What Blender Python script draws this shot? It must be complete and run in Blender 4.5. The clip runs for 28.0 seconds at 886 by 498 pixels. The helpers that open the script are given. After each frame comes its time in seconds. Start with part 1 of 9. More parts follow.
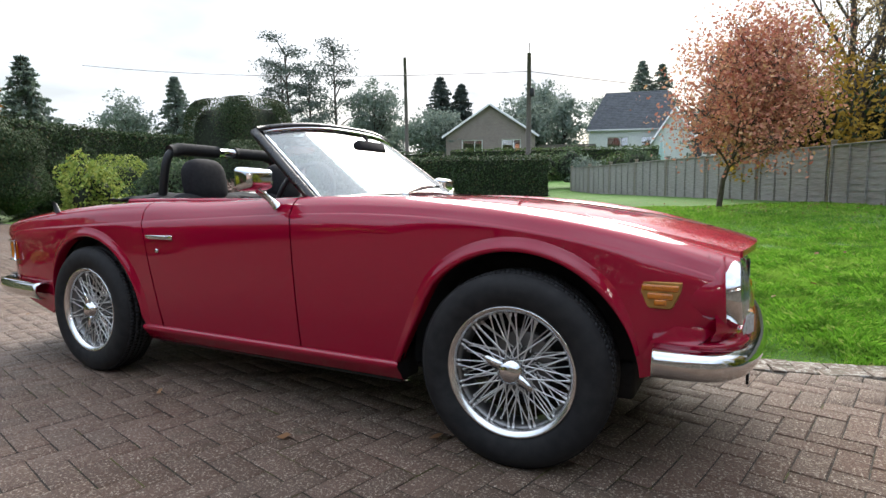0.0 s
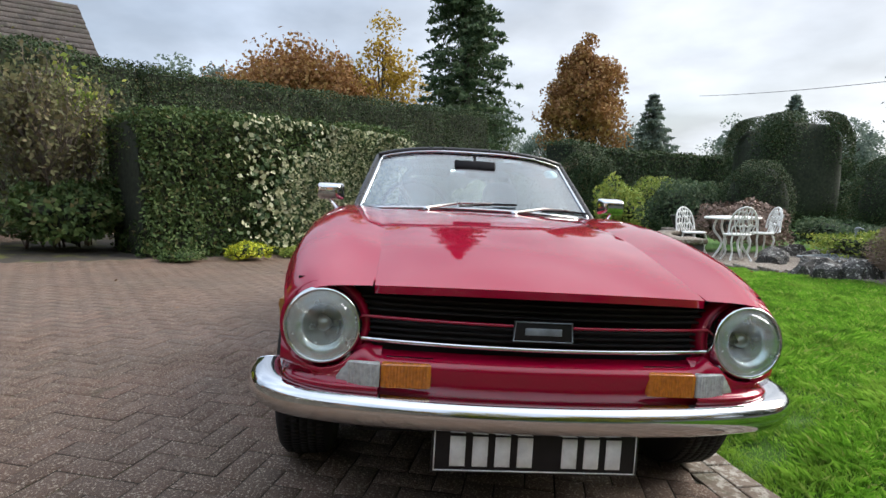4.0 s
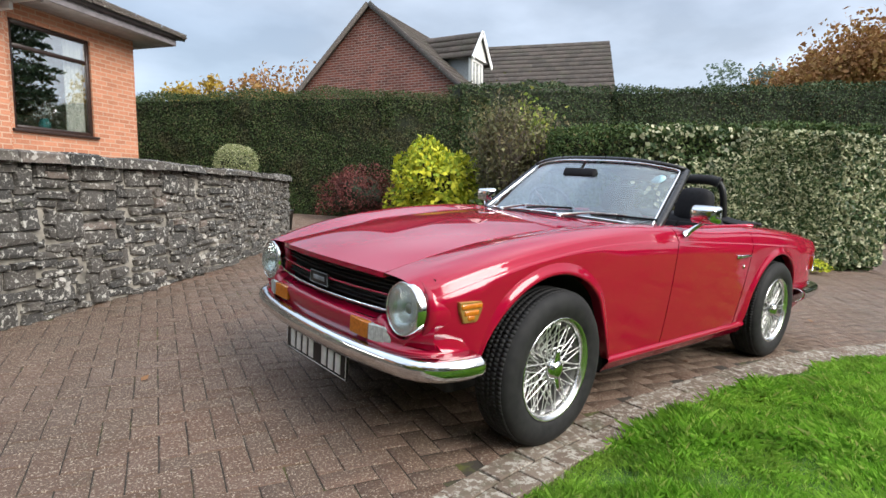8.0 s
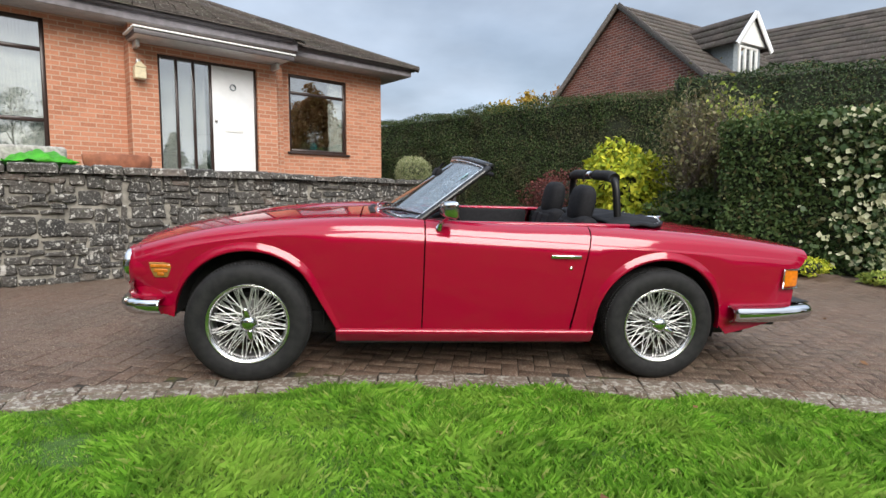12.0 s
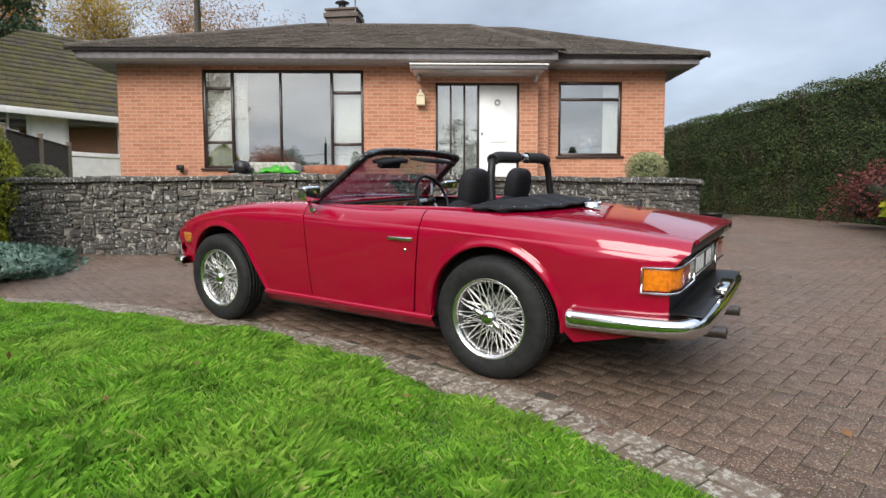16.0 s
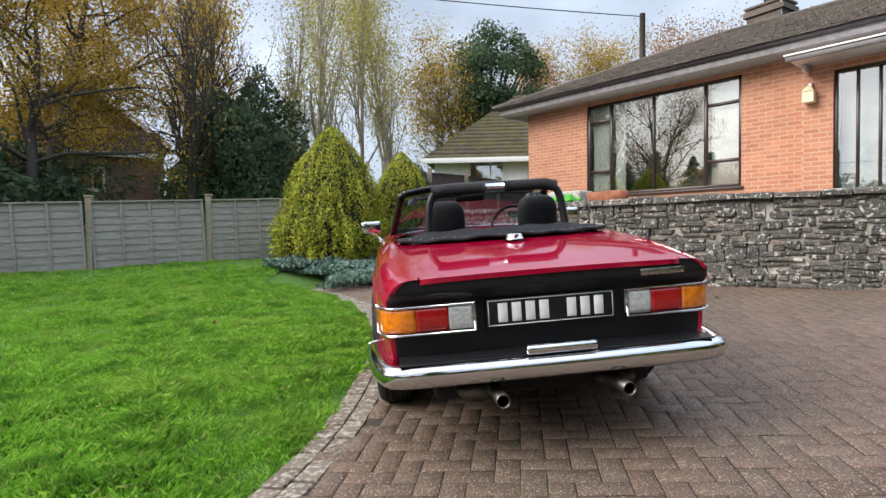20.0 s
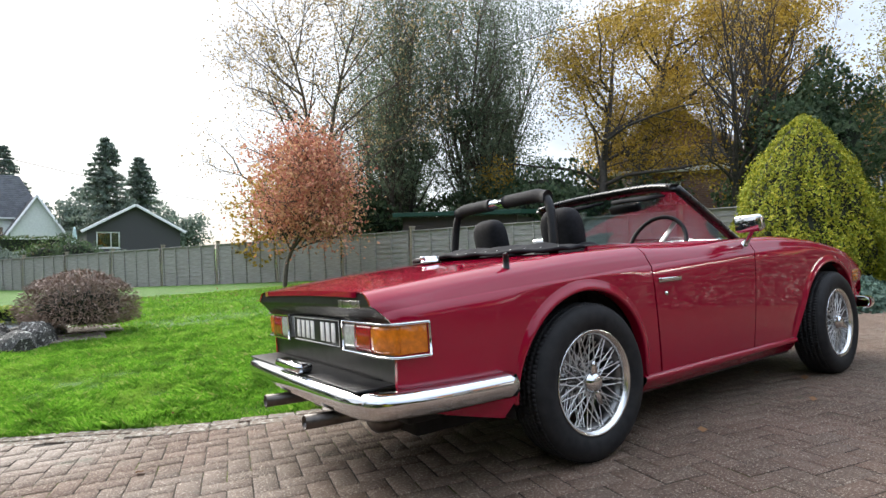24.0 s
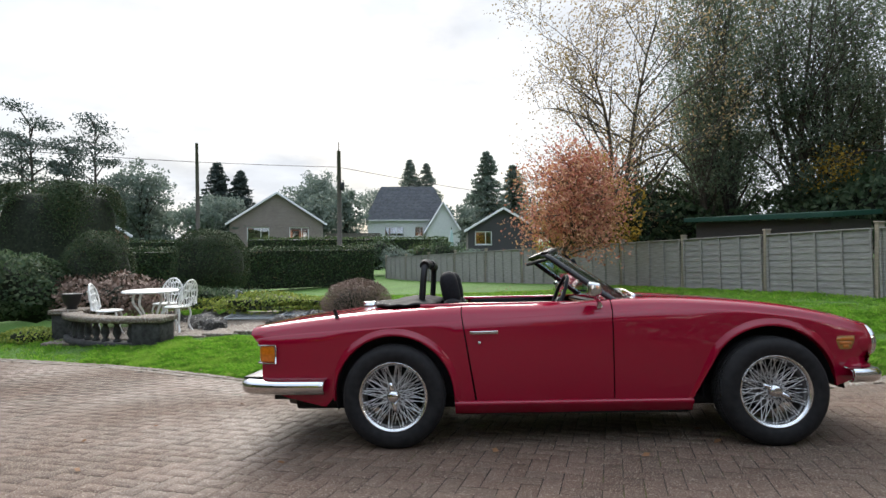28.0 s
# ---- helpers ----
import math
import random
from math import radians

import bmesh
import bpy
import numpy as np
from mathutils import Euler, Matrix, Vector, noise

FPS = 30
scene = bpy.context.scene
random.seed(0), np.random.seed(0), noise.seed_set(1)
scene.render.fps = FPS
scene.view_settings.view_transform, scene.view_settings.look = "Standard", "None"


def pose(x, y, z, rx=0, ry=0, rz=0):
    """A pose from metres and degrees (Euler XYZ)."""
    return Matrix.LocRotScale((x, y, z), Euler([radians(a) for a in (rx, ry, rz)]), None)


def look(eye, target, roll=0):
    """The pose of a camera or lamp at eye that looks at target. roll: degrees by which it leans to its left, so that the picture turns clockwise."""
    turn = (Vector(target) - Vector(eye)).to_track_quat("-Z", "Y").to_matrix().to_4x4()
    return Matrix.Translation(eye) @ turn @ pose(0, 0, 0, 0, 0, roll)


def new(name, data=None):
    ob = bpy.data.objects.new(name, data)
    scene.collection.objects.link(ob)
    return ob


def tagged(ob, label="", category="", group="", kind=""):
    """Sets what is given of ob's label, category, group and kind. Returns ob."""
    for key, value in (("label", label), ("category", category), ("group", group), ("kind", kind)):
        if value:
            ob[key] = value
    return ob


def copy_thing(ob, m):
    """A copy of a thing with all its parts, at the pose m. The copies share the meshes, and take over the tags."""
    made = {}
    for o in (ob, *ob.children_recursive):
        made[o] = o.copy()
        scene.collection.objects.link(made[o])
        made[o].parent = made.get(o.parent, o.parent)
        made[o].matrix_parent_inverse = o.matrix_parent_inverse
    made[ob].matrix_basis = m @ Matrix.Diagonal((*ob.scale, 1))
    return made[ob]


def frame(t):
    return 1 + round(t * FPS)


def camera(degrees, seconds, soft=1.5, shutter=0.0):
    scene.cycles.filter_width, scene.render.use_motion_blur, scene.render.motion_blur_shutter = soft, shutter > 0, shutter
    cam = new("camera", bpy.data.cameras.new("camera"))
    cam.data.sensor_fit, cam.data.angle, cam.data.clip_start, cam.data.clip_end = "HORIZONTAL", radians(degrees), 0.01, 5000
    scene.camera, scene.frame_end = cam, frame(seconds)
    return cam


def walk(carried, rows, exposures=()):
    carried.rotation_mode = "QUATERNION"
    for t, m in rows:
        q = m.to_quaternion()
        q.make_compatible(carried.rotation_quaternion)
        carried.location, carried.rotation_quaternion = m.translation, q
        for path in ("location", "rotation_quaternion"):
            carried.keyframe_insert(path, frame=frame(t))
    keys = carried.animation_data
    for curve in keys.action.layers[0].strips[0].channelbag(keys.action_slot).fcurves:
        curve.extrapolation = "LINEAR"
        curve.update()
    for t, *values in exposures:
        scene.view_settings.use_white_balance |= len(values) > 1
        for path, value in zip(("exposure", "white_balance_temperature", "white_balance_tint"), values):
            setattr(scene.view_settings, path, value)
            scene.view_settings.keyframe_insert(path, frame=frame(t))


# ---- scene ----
cam = camera(76.8, 28.0)
PATH = [
    (0, (1.707, -2.255, 1.054), (0.776, -0.515, 0.729), -0.8),
    (0.5, (1.913, -2.002, 1.018), (0.794, -0.375, 0.703), -1.1),
    (1, (2.065, -1.737, 1.0), (0.76, -0.253, 0.692), -1.2),
    (1.5, (2.207, -1.481, 0.984), (0.728, -0.17, 0.684), -1.2),
    (2, (2.366, -1.268, 0.988), (0.729, -0.156, 0.697), -1.0),
    (2.5, (2.548, -1.063, 0.978), (0.763, -0.205, 0.699), -1.1),
    (3, (2.757, -0.841, 0.993), (0.862, -0.259, 0.731), -1.0),
    (3.5, (2.923, -0.567, 1.011), (0.967, -0.226, 0.769), -0.8),
    (5.5, (3.361, 0.582, 0.946), (1.449, 0.032, 0.738), 0.5),
    (6, (3.331, 0.906, 0.956), (1.514, 0.097, 0.742), 0.3),
    (6.5, (3.233, 1.199, 0.941), (1.538, 0.159, 0.733), 0.4),
    (7, (3.125, 1.521, 0.96), (1.567, 0.284, 0.753), 0.4),
    (7.5, (2.986, 1.836, 0.971), (1.573, 0.435, 0.768), 0.2),
    (8, (2.814, 2.101, 0.978), (1.535, 0.576, 0.784), -0.0),
    (8.5, (2.637, 2.287, 0.982), (1.471, 0.673, 0.795), 0.0),
    (9, (2.368, 2.646, 0.999), (1.356, 0.931, 0.814), 0.0),
    (9.5, (2.09, 2.922, 1.006), (1.214, 1.133, 0.823), 0.1),
    (10, (1.804, 3.134, 0.992), (1.045, 1.292, 0.815), 0.0),
    (10.5, (1.498, 3.317, 0.99), (0.853, 1.433, 0.811), -0.0),
    (11, (1.14, 3.457, 0.955), (0.623, 1.533, 0.785), -0.0),
    (11.5, (0.791, 3.56, 0.934), (0.412, 1.604, 0.765), -0.1),
    (12, (0.422, 3.661, 0.921), (0.2, 1.68, 0.751), -0.0),
    (12.5, (0.065, 3.741, 0.884), (-0.002, 1.749, 0.724), -0.0),
    (14.5, (-1.441, 3.672, 0.833), (-0.837, 1.771, 0.681), 0.2),
    (15, (-1.802, 3.587, 0.819), (-1.014, 1.754, 0.668), 0.1),
    (15.5, (-2.159, 3.393, 0.802), (-1.193, 1.647, 0.657), 0.0),
    (16, (-2.491, 3.175, 0.776), (-1.374, 1.521, 0.639), -0.1),
    (16.5, (-2.794, 2.939, 0.77), (-1.545, 1.383, 0.636), -0.0),
    (17, (-3.021, 2.667, 0.771), (-1.654, 1.212, 0.644), -0.0),
    (17.5, (-3.297, 2.402, 0.784), (-1.804, 1.077, 0.66), 0.1),
    (18, (-3.526, 2.113, 0.796), (-1.903, 0.95, 0.679), -0.1),
    (18.5, (-3.746, 1.799, 0.803), (-1.995, 0.839, 0.699), -0.2),
    (19, (-3.965, 1.464, 0.808), (-2.1, 0.747, 0.722), -0.3),
    (19.5, (-4.105, 1.079, 0.809), (-2.158, 0.627, 0.744), -0.5),
    (20, (-4.182, 0.669, 0.819), (-2.191, 0.487, 0.769), -0.5),
    (20.5, (-4.164, 0.274, 0.817), (-2.166, 0.359, 0.779), -0.3),
    (21, (-4.08, -0.131, 0.827), (-2.113, 0.227, 0.796), -0.6),
    (21.5, (-3.969, -0.52, 0.822), (-2.069, 0.104, 0.797), -0.5),
    (22, (-3.77, -0.849, 0.779), (-1.972, 0.027, 0.766), -0.5),
    (22.5, (-3.515, -1.162, 0.759), (-1.865, -0.032, 0.75), -0.8),
    (24.5, (-2.646, -2.548, 0.925), (-1.698, -0.787, 0.913), -0.2),
    (25, (-2.423, -2.86, 0.979), (-1.621, -1.028, 0.963), -0.3),
    (25.5, (-2.179, -3.176, 1.044), (-1.526, -1.285, 1.026), -0.2),
    (26, (-1.892, -3.398, 1.091), (-1.402, -1.459, 1.073), -0.1),
    (26.5, (-1.596, -3.618, 1.13), (-1.269, -1.645, 1.111), -0.2),
    (27, (-1.277, -3.805, 1.183), (-1.115, -1.812, 1.161), -0.2),
    (27.5, (-0.942, -3.921, 1.233), (-0.936, -1.921, 1.208), -0.3),
    (28, (-0.585, -4.041, 1.27), (-0.724, -2.046, 1.241), -0.3),
]
walk(cam, [(t, look(eye, target, roll)) for t, eye, target, roll in PATH], exposures=[(0.0, 1.08), (1.5, 0.95), (3.0, 0.78), (6.0, 0.92), (8.0, 0.95), (11.0, 0.68), (17.0, 0.66), (19.0, 0.80), (21.0, 1.12), (22.0, 1.25), (25.0, 1.10), (26.0, 1.0), (27.0, 0.82), (28.0, 0.75)])

# ---------- world, sun ----------
SUN_AZ, SUN_EL = radians(14), radians(33)          # azimuth to the left of +y
sun_way = Vector((-math.sin(SUN_AZ) * math.cos(SUN_EL), math.cos(SUN_AZ) * math.cos(SUN_EL), math.sin(SUN_EL)))


def make_world():
    w = bpy.data.worlds.new("sky")
    w.use_nodes = True
    scene.world = w
    nt = w.node_tree
    N, L = nt.nodes, nt.links
    N.clear()
    out = N.new("ShaderNodeOutputWorld")
    bg = N.new("ShaderNodeBackground")
    sky = N.new("ShaderNodeTexSky")
    sky.sky_type, sky.sun_disc = "NISHITA", False
    sky.sun_elevation, sky.sun_rotation = SUN_EL, -SUN_AZ
    sky.air_density, sky.dust_density = 1.0, 2.0
    co = N.new("ShaderNodeTexCoord")
    sep = N.new("ShaderNodeSeparateXYZ")
    L.new(co.outputs["Generated"], sep.inputs[0])
    up = N.new("ShaderNodeMath"); up.operation = "MAXIMUM"; up.inputs[1].default_value = 0.0
    L.new(sep.outputs["Z"], up.inputs[0])
    add = N.new("ShaderNodeMath"); add.inputs[1].default_value = 0.22
    L.new(up.outputs[0], add.inputs[0])
    div = N.new("ShaderNodeVectorMath"); div.operation = "DIVIDE"
    comb = N.new("ShaderNodeCombineXYZ")
    for i in range(3):
        L.new(add.outputs[0], comb.inputs[i])
    L.new(co.outputs["Generated"], div.inputs[0]); L.new(comb.outputs[0], div.inputs[1])
    n1 = N.new("ShaderNodeTexNoise")
    n1.inputs["Scale"].default_value, n1.inputs["Detail"].default_value, n1.inputs["Roughness"].default_value = 0.9, 7, 0.55
    L.new(div.outputs[0], n1.inputs["Vector"])
    ramp = N.new("ShaderNodeValToRGB")
    ramp.color_ramp.elements[0].position, ramp.color_ramp.elements[1].position = 0.36, 0.66
    L.new(n1.outputs["Fac"], ramp.inputs[0])
    # cloud deck glows towards the veiled sun
    dot = N.new("ShaderNodeVectorMath"); dot.operation = "DOT_PRODUCT"
    dot.inputs[1].default_value = sun_way
    L.new(co.outputs["Generated"], dot.inputs[0])
    mr = N.new("ShaderNodeMapRange")
    mr.inputs["From Min"].default_value, mr.inputs["From Max"].default_value = -0.5, 0.95
    mr.inputs["To Min"].default_value, mr.inputs["To Max"].default_value = 0.0, 1.0
    L.new(dot.outputs["Value"], mr.inputs["Value"])
    cl = N.new("ShaderNodeValToRGB")
    e = cl.color_ramp.elements
    e[0].position, e[0].color = 0.0, (5.0, 5.8, 7.0, 1)
    e[1].position, e[1].color = 1.0, (7.2, 7.5, 8.0, 1)
    m_ = e.new(0.45); m_.color = (5.6, 6.4, 7.7, 1)
    m_ = e.new(0.75); m_.color = (6.6, 7.0, 7.6, 1)
    L.new(mr.outputs[0], cl.inputs[0])
    shade = N.new("ShaderNodeMapRange")
    shade.inputs["From Min"].default_value, shade.inputs["From Max"].default_value = 0.35, 0.75
    shade.inputs["To Min"].default_value, shade.inputs["To Max"].default_value = 0.68, 1.12
    n2 = N.new("ShaderNodeTexNoise")
    n2.inputs["Scale"].default_value, n2.inputs["Detail"].default_value = 1.7, 5
    L.new(div.outputs[0], n2.inputs["Vector"]); L.new(n2.outputs["Fac"], shade.inputs["Value"])
    mul = N.new("ShaderNodeVectorMath"); mul.operation = "SCALE"
    L.new(cl.outputs[0], mul.inputs[0]); L.new(shade.outputs[0], mul.inputs["Scale"])
    mix = N.new("ShaderNodeMix"); mix.data_type = "RGBA"
    fac = N.new("ShaderNodeMapRange")
    fac.inputs["To Min"].default_value, fac.inputs["To Max"].default_value = 0.62, 1.0
    L.new(ramp.outputs[0], fac.inputs["Value"])
    L.new(fac.outputs[0], mix.inputs["Factor"])
    L.new(sky.outputs[0], mix.inputs["A"]); L.new(mul.outputs[0], mix.inputs["B"])
    # an overcast deck is brightest overhead
    zen = N.new("ShaderNodeMapRange"); zen.interpolation_type = "SMOOTHSTEP"
    zen.inputs["From Min"].default_value, zen.inputs["From Max"].default_value = 0.30, 0.85
    zen.inputs["To Min"].default_value, zen.inputs["To Max"].default_value = 1.0, 2.45
    L.new(up.outputs[0], zen.inputs["Value"])
    gain = N.new("ShaderNodeVectorMath"); gain.operation = "SCALE"
    L.new(mix.outputs["Result"], gain.inputs[0]); L.new(zen.outputs[0], gain.inputs["Scale"])
    L.new(gain.outputs[0], bg.inputs["Color"])
    bg.inputs["Strength"].default_value = 0.085
    L.new(bg.outputs[0], out.inputs[0])


make_world()
sun_data = bpy.data.lights.new("sun", "SUN")
sun_data.energy, sun_data.angle, sun_data.color = 2.5, radians(38), (1.0, 0.95, 0.88)
sun = new("sun", sun_data)
sun.matrix_world = look(sun_way * 60, (0, 0, 0))

# ---------- materials ----------
class Mat:
    """A small wrapper to write node materials briefly."""
    def __init__(self, name, rough=0.6, metal=0.0, **kw):
        self.m = bpy.data.materials.new(name)
        self.m.use_nodes = True
        self.nt = self.m.node_tree
        self.N, self.L = self.nt.nodes, self.nt.links
        self.b = self.N["Principled BSDF"]
        self.b.inputs["Roughness"].default_value = rough
        self.b.inputs["Metallic"].default_value = metal
        for k, v in kw.items():
            self.b.inputs[k.replace("_", " ")].default_value = v
        self.co = self.N.new("ShaderNodeTexCoord")

    def node(self, kind, **inputs):
        n = self.N.new(kind)
        for k, v in inputs.items():
            sock = n.inputs[k.replace("_", " ")]
            if isinstance(v, bpy.types.NodeSocket):
                self.L.new(v, sock)
            else:
                sock.default_value = v
        return n

    def noise(self, scale, detail=4, rough=0.55, vec=None, dist=0.0):
        return self.node("ShaderNodeTexNoise", Vector=vec or self.co.outputs["Object"], Scale=scale, Detail=detail, Roughness=rough, Distortion=dist).outputs["Fac"]

    def ramp(self, fac, *stops):
        r = self.N.new("ShaderNodeValToRGB")
        self.L.new(fac, r.inputs[0])
        e = r.color_ramp.elements
        while len(e) < len(stops):
            e.new(0.5)
        for el, (p, c) in zip(e, stops):
            el.position = p
            el.color = (*c, 1) if not isinstance(c, (int, float)) else (c, c, c, 1)
        return r.outputs[0]

    def mix(self, fac, a, b, mode="MIX"):
        n = self.N.new("ShaderNodeMix")
        n.data_type, n.blend_type = "RGBA", mode
        for key, v in (("Factor", fac), ("A", a), ("B", b)):
            if isinstance(v, bpy.types.NodeSocket):
                self.L.new(v, n.inputs[key])
            else:
                n.inputs[key].default_value = v if key == "Factor" else (*v, 1)
        return n.outputs["Result"]

    def math(self, op, a, b=0.0):
        n = self.N.new("ShaderNodeMath")
        n.operation = op
        for i, v in enumerate((a, b)):
            if isinstance(v, bpy.types.NodeSocket):
                self.L.new(v, n.inputs[i])
            else:
                n.inputs[i].default_value = v
        return n.outputs[0]

    def set(self, key, v):
        if isinstance(v, bpy.types.NodeSocket):
            self.L.new(v, self.b.inputs[key])
        else:
            self.b.inputs[key].default_value = v
        return self

    def color(self, v):
        return self.set("Base Color", v if isinstance(v, bpy.types.NodeSocket) else (*v, 1))

    def bump(self, h, strength=0.3, dist=0.01):
        n = self.node("ShaderNodeBump", Strength=strength, Distance=dist)
        self.L.new(h, n.inputs["Height"])
        self.L.new(n.outputs[0], self.b.inputs["Normal"])
        return self

    def rand(self):
        return self.N.new("ShaderNodeObjectInfo").outputs["Random"]

    def island(self):
        return self.N.new("ShaderNodeNewGeometry").outputs["Random Per Island"]


def plain(name, c, rough=0.5, metal=0.0, var=0.15, scale=30, **kw):
    m = Mat(name, rough, metal, **kw)
    n = m.noise(scale)
    m.color(m.ramp(n, (0.3, tuple(x * (1 - var) for x in c)), (0.7, tuple(min(1, x * (1 + var)) for x in c))))
    m.set("Roughness", m.node("ShaderNodeMapRange", Value=m.noise(scale * 0.6, 3), To_Min=max(0.02, rough * 0.8), To_Max=min(1, rough * 1.2)).outputs[0])
    return m.m


def paint_mat():
    m = Mat("crimson paint", 0.42, 0.12, Coat_Weight=1.0, Coat_Roughness=0.02, Coat_IOR=1.58, Specular_IOR_Level=0.0)
    n = m.noise(900, 2)
    m.color(m.ramp(n, (0.35, (0.260, 0.0014, 0.021)), (0.65, (0.320, 0.0022, 0.028))))
    m.set("Coat Roughness", m.node("ShaderNodeMapRange", Value=m.noise(6, 5), From_Min=0.4, From_Max=0.8, To_Min=0.02, To_Max=0.07).outputs[0])
    return m.m


PAINT = paint_mat()
CHROME = plain("chrome", (0.66, 0.67, 0.68), 0.07, 1.0, 0.04, 12)
STAINLESS = plain("dull steel", (0.42, 0.40, 0.38), 0.28, 1.0, 0.15, 20)
BLACK = plain("satin black paint", (0.009, 0.009, 0.010), 0.38, 0, 0.2, 40, Specular_IOR_Level=0.3)
PIPE = plain("sooty steel pipe", (0.11, 0.098, 0.09), 0.4, 0.9, 0.3, 25)
UNDER = plain("underseal", (0.008, 0.008, 0.008), 0.9, 0, 0.3, 40)
VINYL = plain("black vinyl", (0.012, 0.012, 0.014), 0.78, 0, 0.25, 60, Specular_IOR_Level=0.2)
FOAM = plain("black foam sleeve", (0.010, 0.010, 0.011), 0.85, 0, 0.3, 90)
TRIMBLK = plain("black frame paint", (0.010, 0.010, 0.011), 0.28, 0, 0.2, 30)
WOOD = plain("walnut veneer", (0.12, 0.055, 0.025), 0.25, 0, 0.4, 18)
DIAL = plain("dial face", (0.01, 0.01, 0.01), 0.2)
WHITE = plain("white characters", (0.72, 0.72, 0.70), 0.4)
WHEELMETAL = plain("satin wheel chrome", (0.74, 0.74, 0.73), 0.24, 1.0, 0.06, 20)
BARREL = plain("dull rim steel", (0.22, 0.215, 0.21), 0.38, 0.9, 0.15, 20)
SPOKE = plain("bright spoke wire", (0.80, 0.80, 0.79), 0.32, 0.85, 0.06, 20)
AMBER = plain("amber lens", (0.62, 0.17, 0.010), 0.12, 0, 0.25, 50, Coat_Weight=0.6)
MARKER = plain("deep amber lens", (0.46, 0.14, 0.012), 0.15, 0, 0.25, 90, Coat_Weight=0.6)
REDLENS = plain("red lens", (0.30, 0.006, 0.008), 0.12, 0, 0.25, 60, Coat_Weight=0.6)
CLEARLENS = plain("frosted lens", (0.40, 0.41, 0.40), 0.12, 0, 0.25, 70, Coat_Weight=0.6)
GOLD = plain("gilt trim", (0.42, 0.24, 0.07), 0.32, 0.6, 0.2, 40)


def tyre_mat():
    m = Mat("tyre rubber", 0.7, Specular_IOR_Level=0.25)
    n = m.noise(25, 5)
    m.color(m.ramp(n, (0.3, (0.009, 0.009, 0.010)), (0.7, (0.020, 0.020, 0.020))))
    m.bump(m.noise(160, 3), 0.15, 0.002)
    return m.m


TYRE = tyre_mat()


def glass_mat(name, tint=(0.9, 0.97, 0.95), rough=0.0, f0=0.06):
    """A thin pane: clear, with gloss that grows at grazing angles."""
    m = Mat(name, rough)
    clear, gloss, mx = m.N.new("ShaderNodeBsdfTransparent"), m.N.new("ShaderNodeBsdfGlossy"), m.N.new("ShaderNodeMixShader")
    clear.inputs[0].default_value = (*tint, 1)
    gloss.inputs["Roughness"].default_value = rough
    lw = m.node("ShaderNodeLayerWeight", Blend=0.5).outputs["Facing"]
    grow_ = m.math("MULTIPLY", m.math("POWER", lw, 4.0), 1.0 - f0)
    m.L.new(m.math("ADD", grow_, f0), mx.inputs[0]); m.L.new(clear.outputs[0], mx.inputs[1]); m.L.new(gloss.outputs[0], mx.inputs[2])
    m.L.new(mx.outputs[0], m.N["Material Output"].inputs[0])
    return m.m


GLASS = glass_mat("windscreen glass", (0.70, 0.80, 0.83), 0.0, 0.17)
LAMPGLASS = glass_mat("lamp glass", (0.95, 0.97, 0.97), 0.05)
LENSGLASS = glass_mat("fluted lamp glass", (0.90, 0.93, 0.92), 0.02, 0.05)
SATINMETAL = plain("lamp reflector", (0.84, 0.85, 0.86), 0.26, 0.75, 0.04, 30)


def drive_mat(per):
    m = Mat("clay paver", 0.8)
    r = m.rand() if per == "object" else m.island()
    base = m.ramp(r, (0.0, (0.102, 0.056, 0.035)), (0.35, (0.132, 0.074, 0.048)), (0.7, (0.155, 0.092, 0.064)), (1.0, (0.118, 0.074, 0.050)))
    g = m.co.outputs["Object"] if per != "object" else m.N.new("ShaderNodeNewGeometry").outputs["Position"]
    base = m.mix(m.ramp(m.noise(1.1, 6, 0.6, g), (0.35, 0.0), (0.7, 0.75)), base, (0.094, 0.064, 0.043), "MIX")
    base = m.mix(m.ramp(m.noise(120, 3, 0.65, g), (0.55, 0.0), (0.63, 0.85)), base, (0.44, 0.37, 0.29))
    base = m.mix(m.ramp(m.noise(210, 3, 0.6, g), (0.54, 0.0), (0.64, 0.7)), base, (0.035, 0.025, 0.020))
    base = m.mix(m.ramp(m.noise(3.3, 5, 0.7, g), (0.62, 0.0), (0.75, 0.6)), base, (0.045, 0.048, 0.022))
    m.color(base)
    m.set("Roughness", m.node("ShaderNodeMapRange", Value=m.noise(0.7, 4, 0.5, g), From_Min=0.35, From_Max=0.65, To_Min=0.5, To_Max=0.85).outputs[0])
    m.bump(m.noise(120, 5, 0.65, g), 1.0, 0.009)
    return m.m


PAVER, PAVERS = drive_mat("object"), drive_mat("island")


def kerb_mat():
    m = Mat("lichened edging block", 0.9)
    r = m.rand()
    g = m.N.new("ShaderNodeNewGeometry").outputs["Position"]
    base = m.ramp(r, (0.0, (0.112, 0.080, 0.058)), (1.0, (0.165, 0.128, 0.098)))
    base = m.mix(m.ramp(m.noise(34, 6, 0.7, g), (0.50, 0.0), (0.58, 0.75)), base, (0.40, 0.38, 0.33))
    base = m.mix(m.ramp(m.noise(9, 5, 0.65, g), (0.52, 0.0), (0.66, 0.6)), base, (0.070, 0.068, 0.036))
    m.color(base)
    m.bump(m.noise(80, 6, 0.65, g), 0.6, 0.006)
    return m.m


KERB = kerb_mat()


